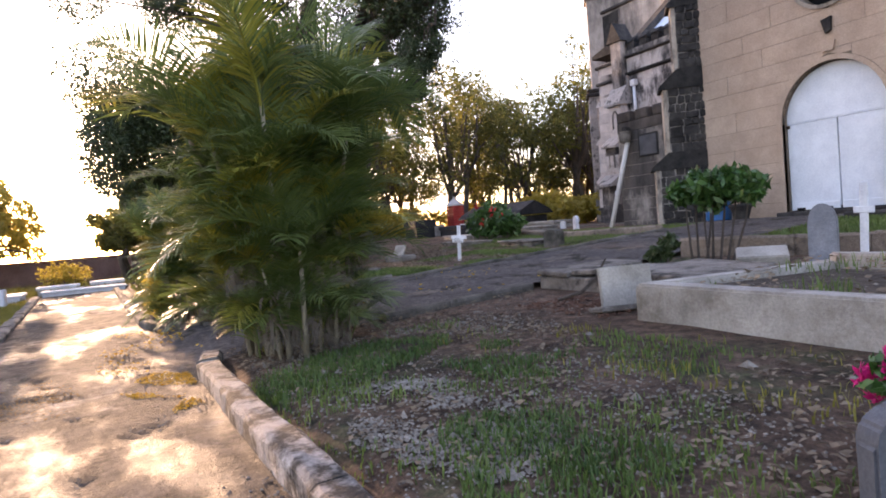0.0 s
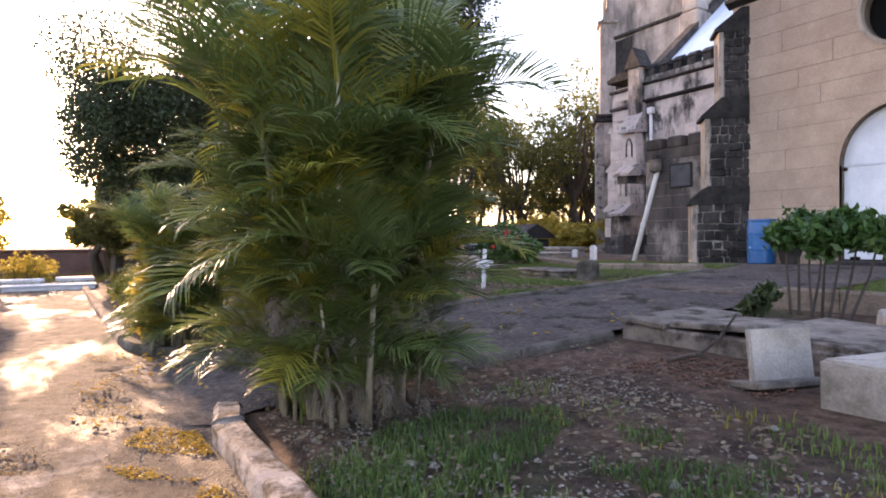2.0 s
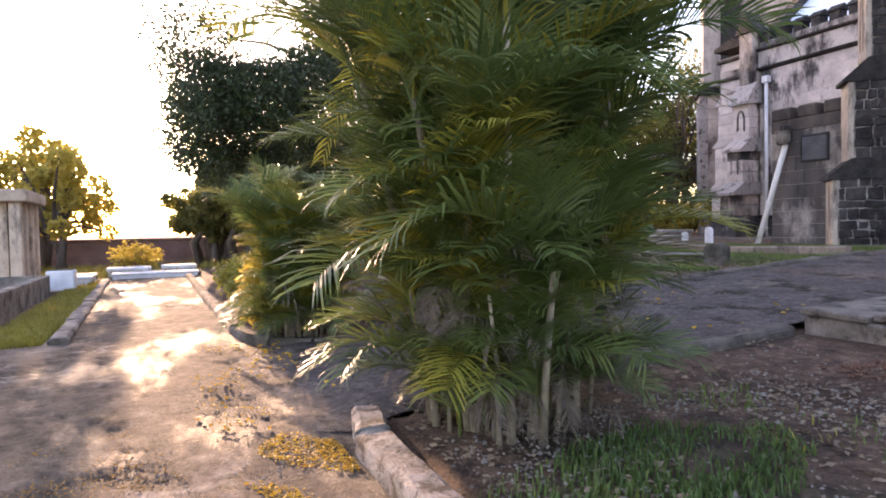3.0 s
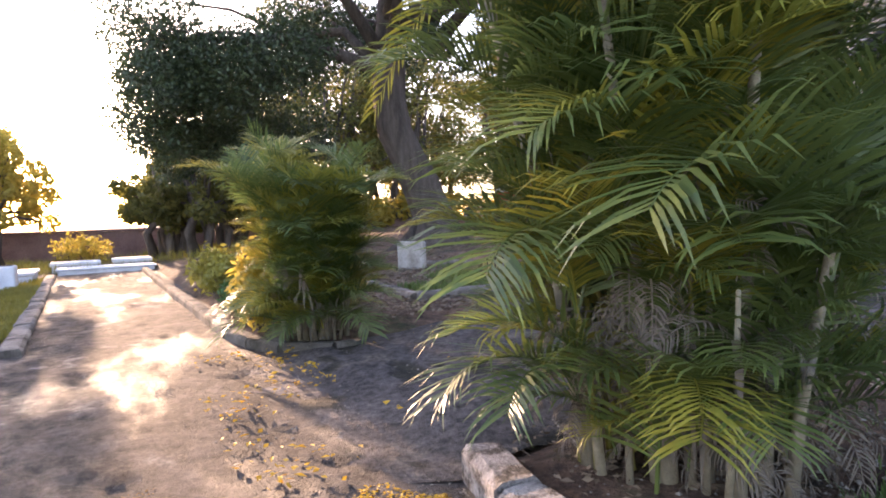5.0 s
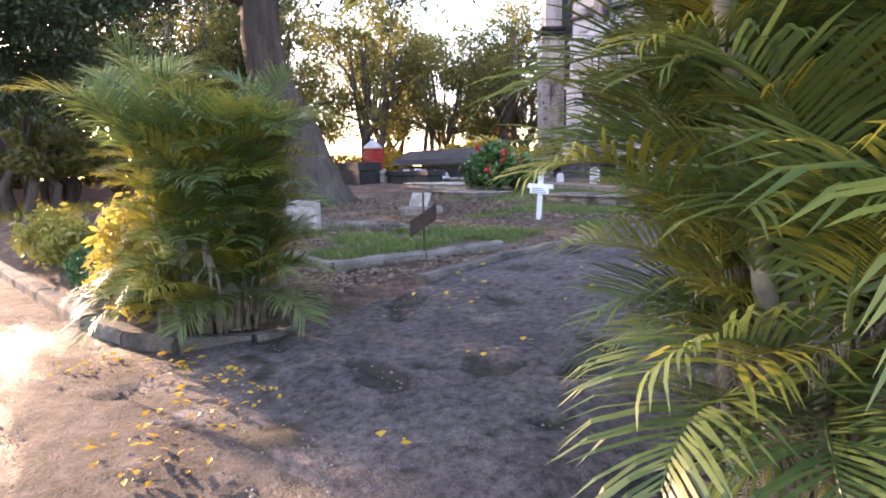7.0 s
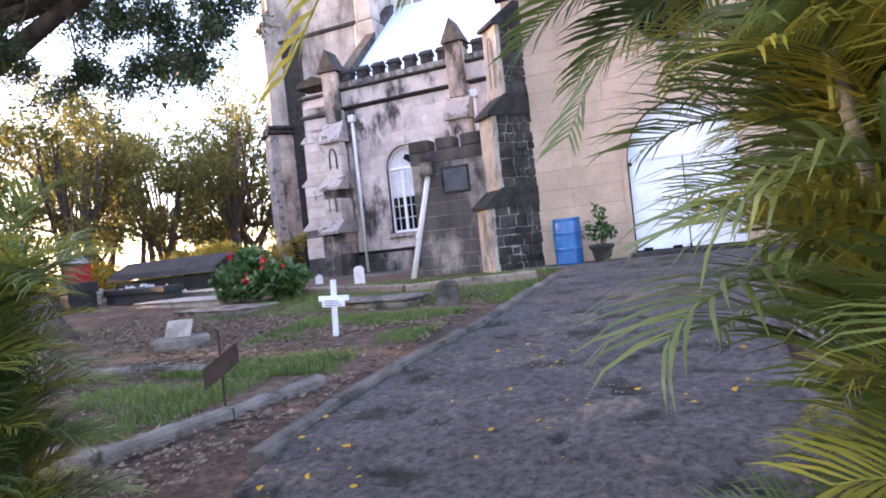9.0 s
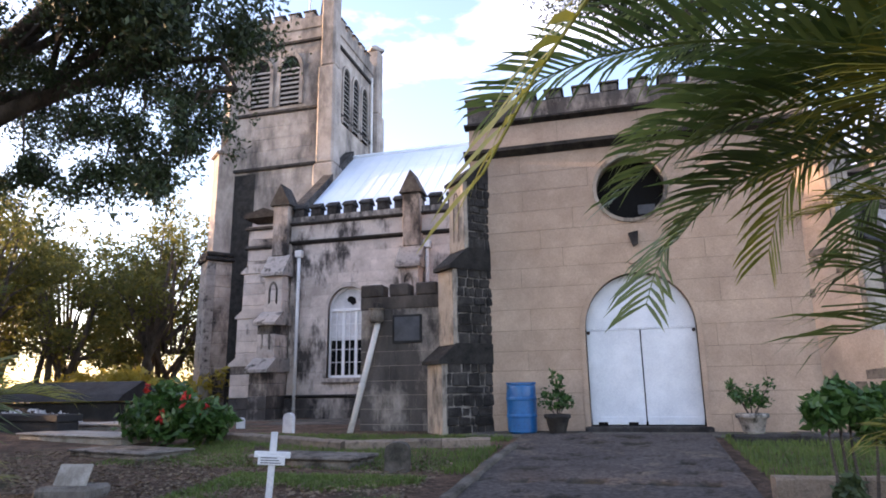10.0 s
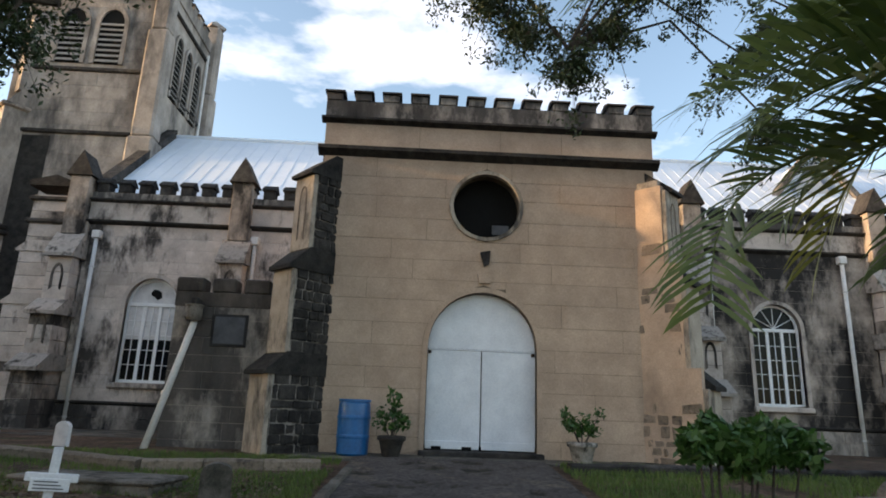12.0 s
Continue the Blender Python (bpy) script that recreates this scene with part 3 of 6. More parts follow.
def diagonal_buttress(parent, cx, cy, turn, rng, plastered=None):
    """A stepped corner buttress with sloped weatherings, its nose pointing along the local -y; one flank may still carry its render."""
    bt = part("corner_buttress", a_box(-0.3, 0.3, -0.28, 0.5, -0.2, 5.4, 0.01), M_JOINT, parent, "stepped corner buttress with sloped weatherings")
    bt.matrix_local = pose(cx, cy, 0, 0, 0, turn)
    stages = ((-0.2, 1.25, 1.0), (1.62, 3.2, 0.72), (3.62, 5.15, 0.42))
    for k, (z0, z1, out) in enumerate(stages):
        part("stage_core", a_box(-0.3, 0.3, -out + 0.02, 0.3, z0, z1, 0.005), M_JOINT, bt)
        part("front_face", a_box(-0.31, 0.31, -out - 0.012, -out + 0.09, z0, z1, 0.012), M_CREAM, bt, "cream rendered front face")
        if k == 2:
            part("blind_panel", ring_band(arch(0, 0.09, z0 + 0.22, z1 - 0.5, 0.26, 6), arch(0, 0.115, z0 + 0.2, z1 - 0.5, 0.29, 6), -out - 0.024, -out - 0.006), M_PATCH, bt, "shallow lancet moulding")
        if plastered:
            sx = sorted((plastered * 0.2, plastered * 0.335))
            part("render_coat", a_box(sx[0], sx[1], -out + 0.08, 0.42, z0, stages[k + 1][0] - 0.002 if k < 2 else z1 + 0.1, 0.002), M_TAN, bt, "smooth tan render")
        z = z0
        while z < z1 - 0.05:
            zt = min(z1, z + rng.uniform(0.15, 0.27))
            if z1 - zt < 0.1:
                zt = z1
            for s in (-1, 1):
                y = -out + 0.1
                while y < 0.3:
                    ye = min(0.42, y + rng.choice((0.12, 0.17, 0.23, 0.3, 0.4)) * rng.uniform(0.85, 1.15))
                    if ye > 0.32:
                        ye = 0.42
                    p = 0.315 + rng.uniform(0.0, 0.022)
                    if s == plastered:
                        if rng.random() > (0.55 if z < 1.0 else 0.22 if z < 3.0 else 0.08) or y > 0.12:
                            y = ye
                            continue
                        p = 0.339 + rng.uniform(0, 0.006)
                    g = rng.uniform(0.005, 0.016)
                    bm = a_box(min(s * 0.2, s * p), max(s * 0.2, s * p), y + g, ye - g, z + rng.uniform(0.002, 0.011), zt - rng.uniform(0.002, 0.011), 0.022)
                    for v in bm.verts:
                        v.co += Vector((rng.uniform(-0.012, 0.016) * s, rng.uniform(-0.016, 0.016), rng.uniform(-0.016, 0.016)))
                    part("rough_stone", bm, M_PATCH if s == plastered else M_DARK, bt)
                    y = ye
            z = zt
        inner = stages[k + 1][2] if k < 2 else 0.0
        ztop = stages[k + 1][0] if k < 2 else 5.62
        part("weathering", prism([(-out - 0.1, z1 - 0.02), (-out - 0.1, z1 + 0.05), (-inner + 0.04, ztop + 0.03), (0.2, ztop + 0.03), (0.2, z1 - 0.02)], "x", *((-0.18, 0.36) if plastered else (-0.36, 0.345))), M_BLACK, bt, "sloped weathering stone")
    return bt


def nave_buttress(parent, x, y, rng, tall=True):
    """A stepped wall buttress that ends in a gabled pinnacle."""
    bt = part("wall_buttress", a_box(x - 0.3, x + 0.3, y - 0.1, y + 0.02, -0.4, 5.4, 0.01), M_GREYCORE, parent, "stepped stone buttress with gabled pinnacle")
    stages = ((-0.45, 1.35, 1.15), (1.72, 2.75, 0.82), (3.12, 4.3, 0.52))
    for k, (z0, z1, out) in enumerate(stages):
        z = z0
        while z < z1 - 0.05:
            zt = min(z1, z + 0.36)
            if z1 - zt < 0.15:
                zt = z1
            part("stone_block", a_box(x - 0.3, x + 0.3, y - out - rng.uniform(0, 0.012), y - 0.02, z + 0.004, zt - 0.004, 0.012), M_PORCH if z < 0.3 else M_GREYDK if z < 1.2 or rng.random() < 0.25 else M_GREY, bt)
            z = zt
        ztop = stages[k + 1][0] if k < 2 else 4.95
        inner = stages[k + 1][2] if k < 2 else 0.25
        part("weathering", prism([(y - out - 0.16, z1 - 0.05), (y - out - 0.16, z1 + 0.04), (y - inner, ztop + 0.02), (y + 0.01, ztop + 0.02), (y + 0.01, z1)], "x", x - 0.38, x + 0.38), M_PALE, bt, "sloped weathering slab")
        if k:
            part("blind_panel", ring_band(arch(x, 0.1, z0 + 0.3, z0 + 0.65, 0.24, 6), arch(x, 0.15, z0 + 0.25, z0 + 0.65, 0.32, 6), y - out - 0.03, y - out + 0.03), M_GREYDK, bt, "carved blind lancet moulding")
    part("pinnacle_shaft", a_box(x - 0.26, x + 0.26, y - 0.3, y + 0.25, 4.95, 6.6, 0.015), M_GREYDK, bt)
    part("pinnacle_cap", prism([(x - 0.36, 6.6), (x + 0.36, 6.6), (x + 0.3, 6.72), (x, 7.32), (x - 0.3, 6.72)], "y", y - 0.38, y + 0.32), M_DARK, bt, "black gabled pinnacle cap")
    return bt


def lancet_window(name, cx, half, z0, spring, y, dark_head):
    """A round-headed window: white frame, two mullions, glazing bars and panes."""
    th = thing(name, "white-framed round-headed church window with glazing bars", "window", kind="structure")
    rise = half * 1.05
    part("window_surround", ring_band(arch(cx, half, z0, spring, rise), arch(cx, half + 0.1, z0, spring, rise + 0.1), y - 0.05, y + 0.1), M_GREY, th, "moulded stone arch")
    part("window_sill", a_box(cx - half - 0.12, cx + half + 0.12, y - 0.12, y + 0.2, z0 - 0.14, z0 - 0.004, 0.02), M_GREY, th, "stone sill")
    fr = part("window_frame", ring_band(arch(cx, half - 0.07, z0 + 0.07, spring, rise - 0.07), arch(cx, half - 0.003, z0, spring, rise - 0.003), y + 0.1, y + 0.18), M_WFRAME, th, "white painted frame")
    part("frame_rail", a_box(cx - half + 0.06, cx + half - 0.06, y + 0.1, y + 0.18, z0, z0 + 0.08, 0.006), M_WFRAME, fr)
    part("frame_rail", a_box(cx - half + 0.06, cx + half - 0.06, y + 0.095, y + 0.18, spring - 0.04, spring + 0.05, 0.006), M_WFRAME, fr)
    w = 2 * half - 0.12
    for k in (1, 2):
        part("mullion", a_box(cx - w / 2 + w * k / 3 - 0.045, cx - w / 2 + w * k / 3 + 0.045, y + 0.1, y + 0.18, z0 + 0.08, spring - 0.04, 0.006), M_WFRAME, fr)
    rows = 5
    for k in range(3):
        xa = cx - w / 2 + w * k / 3 + (0.045 if k else 0)
        xb = cx - w / 2 + w * (k + 1) / 3 - (0.045 if k < 2 else 0)
        part("glazing_bar", a_box((xa + xb) / 2 - 0.009, (xa + xb) / 2 + 0.009, y + 0.11, y + 0.16, z0 + 0.08, spring - 0.04, 0), M_WFRAME, fr)
        for r in range(1, rows):
            zz = z0 + 0.08 + (spring - z0 - 0.12) * r / rows
            part("glazing_bar", a_box(xa, xb, y + 0.112, y + 0.158, zz - 0.008, zz + 0.008, 0), M_WFRAME, fr)
        part("pane", a_box(xa, xb, y + 0.135, y + 0.141, z0 + 0.08, (spring - 0.04 if dark_head else z0 + (spring - z0) * 0.55), 0), M_GLASS, th)
        if not dark_head:
            part("roller_blind", a_box(xa, xb, y + 0.142, y + 0.147, z0 + (spring - z0) * 0.55 - 0.02 * k, spring - 0.04, 0), M_WMARK, th, "half-drawn pale blind")
    head = [(u, v) for u, v in arch(cx, half - 0.07, spring + 0.05, spring + 0.05, rise - 0.12)][1:-1]
    part("fanlight", prism(head, "y", y + 0.14, y + 0.15), M_GLASS if dark_head else M_WMARK, th, "dark leaded fanlight" if dark_head else "whitened fanlight with a broken gap")
    if dark_head:
        for a in (30, 60, 90, 120, 150):
            ca, sa = math.cos(radians(a)), math.sin(radians(a))
            part("fanlight_bar", tube(bmesh.new(), [(cx, y + 0.12, spring + 0.05), (cx + ca * (half - 0.08), y + 0.12, spring + 0.05 + sa * (rise - 0.15))], [0.012, 0.012], 5), M_WFRAME, th)
    else:
        bm = bmesh.new()
        rg = random.Random(4)
        prism([(cx + 0.05 + rg.uniform(0.1, 0.2) * math.cos(a * 0.7), spring + 0.3 + rg.uniform(0.08, 0.17) * math.sin(a * 0.7)) for a in range(9)], "y", y + 0.128, y + 0.136, bm)
        part("broken_gap", bm, M_VOID, th, "jagged black patch for an unlit hole")
    return th


def downpipe(name, x, y, z0, z1, lean=0.0, label="white metal rainwater pipe on the wall"):
    th = thing(name, label, "drainpipe")
    part("pipe", tube(bmesh.new(), [(x - lean, y, z0), (x, y, z1)], [0.055, 0.055], 12), M_PIPE, th, smooth=True)
    part("hopper", a_box(x - 0.11, x + 0.11, y - 0.1, y + 0.1, z1 - 0.02, z1 + 0.2, 0.02), M_PIPE, th)
    for f in (0.12, 0.5, 0.85):
        part("bracket", lathe([(0.07, z0 + (z1 - z0) * f - 0.02), (0.07, z0 + (z1 - z0) * f + 0.02)], 12, None, x - lean * (1 - f), y), M_PIPE, th)
    return th


def build_transept():
    rng = random.Random(11)
    wall = thing("wall_transept_front", "tan ashlar gable wall with dark drip mouldings and battlements", "wall", kind="structure")
    outer = [(FX0, -0.25), (FX1, -0.25), (FX1, 6.9), (FX0, 6.9)]
    door_hole = arch(0, DOOR_H, -0.1, DOOR_SP, DOOR_RISE, 20)
    part("wall_core", holed(outer, [door_hole, circle(*ROSE)], 0.0, 0.55), M_TANCORE, wall)
    courses(wall, FX0 + 0.02, FX1 - 0.02, -0.2, 5.72, 0.0, rng, M_TAN, 0.42, 2.4, 0.01, [(0.0, door_half), (ROSE[0], rose_half)])
    courses(wall, FX0, FX1, 5.95, 6.45, 0.0, rng, M_TAN, 0.5, 1.6, 0.03)
    string_course(wall, FX0 - 0.1, FX1 + 0.1, 0.0, 5.7, 0.17, 0.26)
    string_course(wall, FX0 - 0.08, FX1 + 0.08, -0.02, 6.42, 0.14, 0.16)
    part("parapet", a_box(FX0 - 0.02, FX1 + 0.02, -0.05, 0.42, 6.58, 6.95, 0.01), M_PORCH, wall, "mould-darkened parapet")
    merlons(wall, FX0 - 0.02, FX1 + 0.02, -0.07, 0.4, 6.95, 7.25, 12, M_BLACK, M_PORCH)
    part("door_surround", ring_band(arch(0, DOOR_H, -0.1, DOOR_SP, DOOR_RISE, 20), arch(0, DOOR_H + 0.1, -0.1, DOOR_SP, DOOR_RISE + 0.1, 20), -0.035, 0.1), M_TAN, wall, "moulded stone door arch")
    part("rose_ring", ring_band(circle(ROSE[0], ROSE[1], ROSE[2] - 0.004), circle(ROSE[0], ROSE[1], ROSE[2] + 0.07), -0.05, 0.1, True), M_CREAM, wall, "round stone window ring")
    # black sheet in place of the unlit space behind the round window
    part("rose_void", prism(circle(ROSE[0], ROSE[1], ROSE[2] - 0.01), "y", 0.3, 0.33), M_VOID, wall, "black sheet for the unlit opening")
    part("rose_shutter", a_box(0.16, 0.5, 0.1, 0.125, 4.2, 4.4, 0.006), M_SLATE, wall, "grey board in the round opening")
    part("corbel", prism([(-0.12, 3.35), (0.16, 3.35), (0.12, 3.16), (-0.09, 3.16)], "y", -0.06, 0.02), M_TAN, wall, "small stone corbel block")
    part("corbel", prism([(-0.08, 3.78), (0.12, 3.82), (0.1, 3.55), (0.0, 3.5)], "y", -0.09, 0.02), M_DARK, wall, "broken stained bracket")
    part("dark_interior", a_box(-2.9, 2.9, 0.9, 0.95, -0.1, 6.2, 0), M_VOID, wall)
    diagonal_buttress(wall, FX0 + 0.03, 0.08, -45, rng)
    diagonal_buttress(wall, FX1 - 0.03, 0.08, 45, rng, -1)
    for name, x in (("wall_transept_west", FX0 + 0.003), ("wall_transept_east", FX1 - 0.503)):
        setting(name, a_box(x, x + 0.5, 0.553, NAVE_FACE - 0.03, -0.25, 6.9, 0), M_GREY, "weathered grey stone side wall", "wall")
    setting("roof_transept", a_box(FX0 + 0.5, FX1 - 0.5, 0.6, NAVE_FACE, 6.4, 6.5, 0), M_ROOF, "flat pale metal roof behind the parapet", "roof")

    door = thing("door_1", "closed white arched double door with flaking lower rail", "door", kind="structure")
    for s, a, b in (("l", -DOOR_H, -0.006), ("r", 0.006, DOOR_H)):
        part("door_leaf", a_box(a + 0.01, b, 0.16, 0.22, 0.08, DOOR_SP - 0.03, 0.006), M_WHITE, door, "white painted boarded leaf")
        part("bottom_rail", a_box(a + 0.02, b - 0.01, 0.14, 0.17, 0.02, 0.17, 0.008), M_WHITE, door)
        part("hinge_pin", a_box(a + 0.02 if s == "l" else b - 0.08, a + 0.08 if s == "l" else b - 0.02, 0.1, 0.165, DOOR_SP - 0.1, DOOR_SP - 0.04, 0.01), M_IRON, door)
    part("transom", a_box(-DOOR_H + 0.01, DOOR_H - 0.01, 0.15, 0.23, DOOR_SP - 0.025, DOOR_SP + 0.004, 0.004), M_WHITE, door)
    tymp = [(u, v + 0.01) for u, v in arch(0, DOOR_H - 0.005, DOOR_SP, DOOR_SP, DOOR_RISE - 0.02, 20)][1:-1]
    part("tympanum", prism(tymp, "y", 0.165, 0.21), M_WHITE, door, "white boarded arch head")
    part("door_gap", a_box(-0.004, 0.004, 0.2, 0.215, 0.05, DOOR_SP, 0), M_VOID, door)
    # black patches painted for the shade under the door
    for x in (-0.82, -0.25):
        part("drain_hole", a_box(x - 0.09, x + 0.09, 0.13, 0.16, 0.0, 0.07, 0), M_VOID, door, "black patch for the shaded gap under the door")
    part("threshold", a_box(-DOOR_H - 0.1, DOOR_H + 0.1, -0.25, 0.3, -0.2, 0.0, 0.02), M_DARK, door, "dark stone threshold")

    # paved apron along the wall
    ap = thing("pavement", "dark worn stone apron along the church wall", "pavement", kind="structure")
    x = -12.0
    while x < 8:
        w = rng.uniform(0.8, 1.3)
        part("paving_slab", a_box(x + 0.006, x + w - 0.006, (-1.15 if x > -3.6 and x < 3.6 else 2.4) + rng.uniform(-0.03, 0.03), -0.02 if -3.6 < x < 3.6 else 6.05, -0.4, -0.09 + rng.uniform(-0.008, 0.008), 0.015), M_DKERB, ap)
        x += w


def build_porch():
    """A low battlemented annexe in the angle west of the transept."""
    rng = random.Random(5)
    wall = thing("wall_annexe", "low soot-black battlemented stone annexe beside the transept", "wall", kind="structure")
    x0, x1, y = -5.95, -3.7, 0.12
    part("wall_core", a_box(x0, x1, y, NAVE_FACE - 0.2, -0.35, 2.78, 0.01), M_GREYCORE, wall)
    courses(wall, x0, x1, -0.3, 2.5, y, rng, M_PORCH, 0.32, 0.62, 0.01, None, thick=0.03)
    for a, b in ((x0 - 0.03, x0 + 0.5), (x0 + 0.66, x0 + 1.12), (x0 + 1.28, x0 + 1.78), (x0 + 1.94, x1)):
        part("merlon", a_box(a, b, y - 0.02, y + 0.4, 2.783, 3.07, 0.03), M_SOOT, wall, "black mossy merlon")
    part("parapet", a_box(x0 - 0.02, x1, y - 0.018, y + 0.38, 2.5, 2.781, 0.012), M_SOOT, wall, "black mossy parapet")
    pl = thing("wall_plaque", "blank grey slate plaque in a dark frame on the annexe wall", "plaque")
    part("plaque_frame", a_box(-5.2, -4.52, y - 0.04, y - 0.012, 1.74, 2.36, 0.008), M_DKTOMB, pl)
    part("slab", a_box(-5.15, -4.57, y - 0.05, y - 0.03, 1.79, 2.31, 0.006), M_SLATE, pl)
    th = thing("rainwater_pipe", "white plastic pipe leaning from a hopper down the annexe", "drainpipe")
    part("pipe", tube(bmesh.new(), [(-5.98, y - 0.5, -0.2), (-5.52, y - 0.14, 2.1), (-5.52, y - 0.1, 2.2)], [0.065, 0.065, 0.065], 12), M_PIPE, th, smooth=True)
    part("joint_collar", tube(bmesh.new(), [(-5.79, y - 0.345, 0.8), (-5.77, y - 0.335, 0.88)], [0.075, 0.075], 12), M_PIPE, th)
    part("hopper", lathe([(0.13, 2.2), (0.16, 2.26), (0.16, 2.46), (0.18, 2.48), (0.18, 2.5)], 12, None, -5.52, y - 0.18), M_KERB, th, "grey metal hopper head")
    part("spout", a_box(-5.58, -5.46, y - 0.24, y - 0.02, 2.5, 2.64, 0.02), M_DARK, th)


def build_nave():
    rng = random.Random(23)
    y = NAVE_Y
    half, z0, sp = 0.68, 1.13, 3.17
    wins = [("window_1", -8.3, False), ("window_2", 8.55, True)]

    def win_half(z):
        if z < z0:
            return 0.0
        if z <= sp:
            return half + 0.1
        q = (z - sp) / (half * 1.05 + 0.1)
        return (half + 0.1) * math.sqrt(max(0.0, 1 - q * q))
    for name, xa, xb, win in (("wall_nave_west", -10.9, FX0 + 0.3, wins[0]), ("wall_nave_east", FX1, 20.0, wins[1])):
        wall = thing(name, "weathered pale limestone nave wall with black streaks and battlements", "wall", kind="structure")
        part("wall_core", holed([(xa, -0.5), (xb, -0.5), (xb, 6.2), (xa, 6.2)], [arch(win[1], half, z0, sp, half * 1.05)], y, y + 0.5), M_GREYCORE, wall)
        courses(wall, xa, min(xb, 13.0), 0.62, 5.32, y, rng, M_GREY if xa < 0 else M_GREYDK, 0.33, 0.75, 0.01, [(win[1], win_half)], thick=0.03)
        courses(wall, xa, min(xb, 13.0), -0.45, 0.55, y - 0.12, rng, M_PORCH, 0.34, 0.9, 0.01, None, thick=0.13)
        string_course(wall, xa, xb, y - 0.02, 0.55, 0.13, 0.1, M_BLACK)
        string_course(wall, xa, xb, y, 5.3, 0.14, 0.16)
        part("frieze", a_box(xa, xb, y - 0.03, y + 0.2, 5.45, 5.95, 0.01), M_GREY, wall)
        string_course(wall, xa, xb, y - 0.03, 5.94, 0.12, 0.12, M_DARK)
        part("parapet", a_box(xa, xb, y - 0.04, y + 0.3, 6.05, 6.24, 0.01), M_PORCH, wall)
        n = max(2, round((xb - xa) / 0.56))
        merlons(wall, xa + 0.1, xb - 0.05, y - 0.06, y + 0.3, 6.24, 6.68, n, M_BLACK, M_DARK)
        for bx in ((-10.6, -6.2) if xa < 0 else (6.3, 11.6, 16.5)):
            nave_buttress(wall, bx, y, rng)
        lancet_window(win[0], win[1], half, z0, sp, y, win[2])
        # black sheet behind the panes, painted as the unlit room
        setting("dark_room_" + win[0][-1], a_box(win[1] - 1.2, win[1] + 1.2, y + 0.9, y + 0.95, 0.5, 4.6, 0), M_VOID, "black sheet for the unlit interior behind the window", "interior")
    downpipe("rainwater_pipe", -9.98, y - 0.12, -0.4, 4.9, 0.0)
    downpipe("rainwater_pipe", -5.75, y - 0.12, 2.9, 4.9, 0.0)
    downpipe("rainwater_pipe", 6.75, y - 0.12, 2.5, 5.0, 0.0)
    downpipe("rainwater_pipe", 10.55, y - 0.12, -0.3, 5.1, 0.0)
    # pitched metal roof with standing seams
    roof = thing("roof_nave", "pale blue-white metal sheet roof with standing seams", "roof", kind="structure")
    ridge_y, ridge_z, eave_y, eave_z = 9.7, 10.15, y + 0.35, 6.1
    part("roof_sheet", prism([(eave_y, eave_z), (ridge_y, ridge_z), (2 * ridge_y - eave_y, eave_z), (2 * ridge_y - eave_y, eave_z - 0.1), (ridge_y, ridge_z - 0.12), (eave_y, eave_z - 0.1)], "x", -10.45, 20.0), M_ROOF, roof)
    x = -10.3
    while x < 20:
        part("seam", prism([(eave_y, eave_z + 0.004), (ridge_y, ridge_z + 0.004), (ridge_y, ridge_z + 0.018), (eave_y, eave_z + 0.018)], "x", x, x + 0.018), M_ROOF, roof)
        x += 0.42
    part("ridge_cap", tube(bmesh.new(), [(-10.45, ridge_y, ridge_z + 0.02), (20, ridge_y, ridge_z + 0.02)], [0.09, 0.09], 10), M_ROOF, roof)
    part("gable_coping", prism([(eave_y - 0.3, eave_z + 0.1), (ridge_y, ridge_z + 0.3), (ridge_y, ridge_z - 0.1), (eave_y - 0.3, eave_z - 0.3)], "x", -10.85, -10.46), M_DARK, roof, "black raking gable coping")
    setting("wall_nave_gable", prism([(y + 0.5, -0.5), (y + 0.5, 6.2), (ridge_y, 10.1), (2 * ridge_y - y - 0.5, 6.2), (2 * ridge_y - y - 0.5, -0.5)], "x", -10.8, -10.5), M_GREY, "grey stone gable end", "wall")
    # the corner's second buttress, which points west
    wb = thing("wall_west_buttress", "pale stepped stone corner buttress with a flat gabled cap", "buttress", kind="structure")
    for x0, z0, z1 in ((-12.35, -0.5, 1.6), (-12.2, 1.6, 3.1), (-12.05, 3.1, 4.55), (-11.95, 4.55, 6.1)):
        z = z0
        while z < z1 - 0.02:
            zt = z1 if z1 - z < 0.55 else z + 0.36
            part("stone_block", a_box(x0, -10.902, y + 0.06 - rng.uniform(0, 0.012), y + 0.7, z + 0.003, zt - 0.003, 0.012), M_PORCH if z < 0.4 else M_GREY if rng.random() < 0.75 else M_GREYDK, wb)
            z = zt
    for x0, z in ((-12.42, 1.55), (-12.27, 3.05), (-12.15, 4.5)):
        part("weathering", prism([(x0, z), (x0, z + 0.06), (x0 + 0.3, z + 0.3), (-10.903, z + 0.3), (-10.903, z)], "y", y + 0.02, y + 0.74), M_GREY, wb, "sloped weathering slab")
    for z in (5.3, 5.94):
        part("string_course", a_box(-12.05, -10.903, y - 0.02, y + 0.78, z, z + 0.12, 0.03), M_DARK, wb)
    part("cap", prism([(-12.1, 6.35), (-10.903, 6.35), (-10.903, 6.5), (-11.4, 6.68), (-12.1, 6.48)], "y", y - 0.05, y + 0.8), M_DARK, wb, "black flat gabled cap")
    setting("wall_nave_back", a_box(-10.8, 20, 14.5, 15.0, -0.5, 6.2, 0), M_GREY, "grey stone back wall", "wall")
    # cross gable east of the transept
    cg = thing("roof_cross_gable", "white metal cross gable roof with stone coping", "roof", kind="structure")
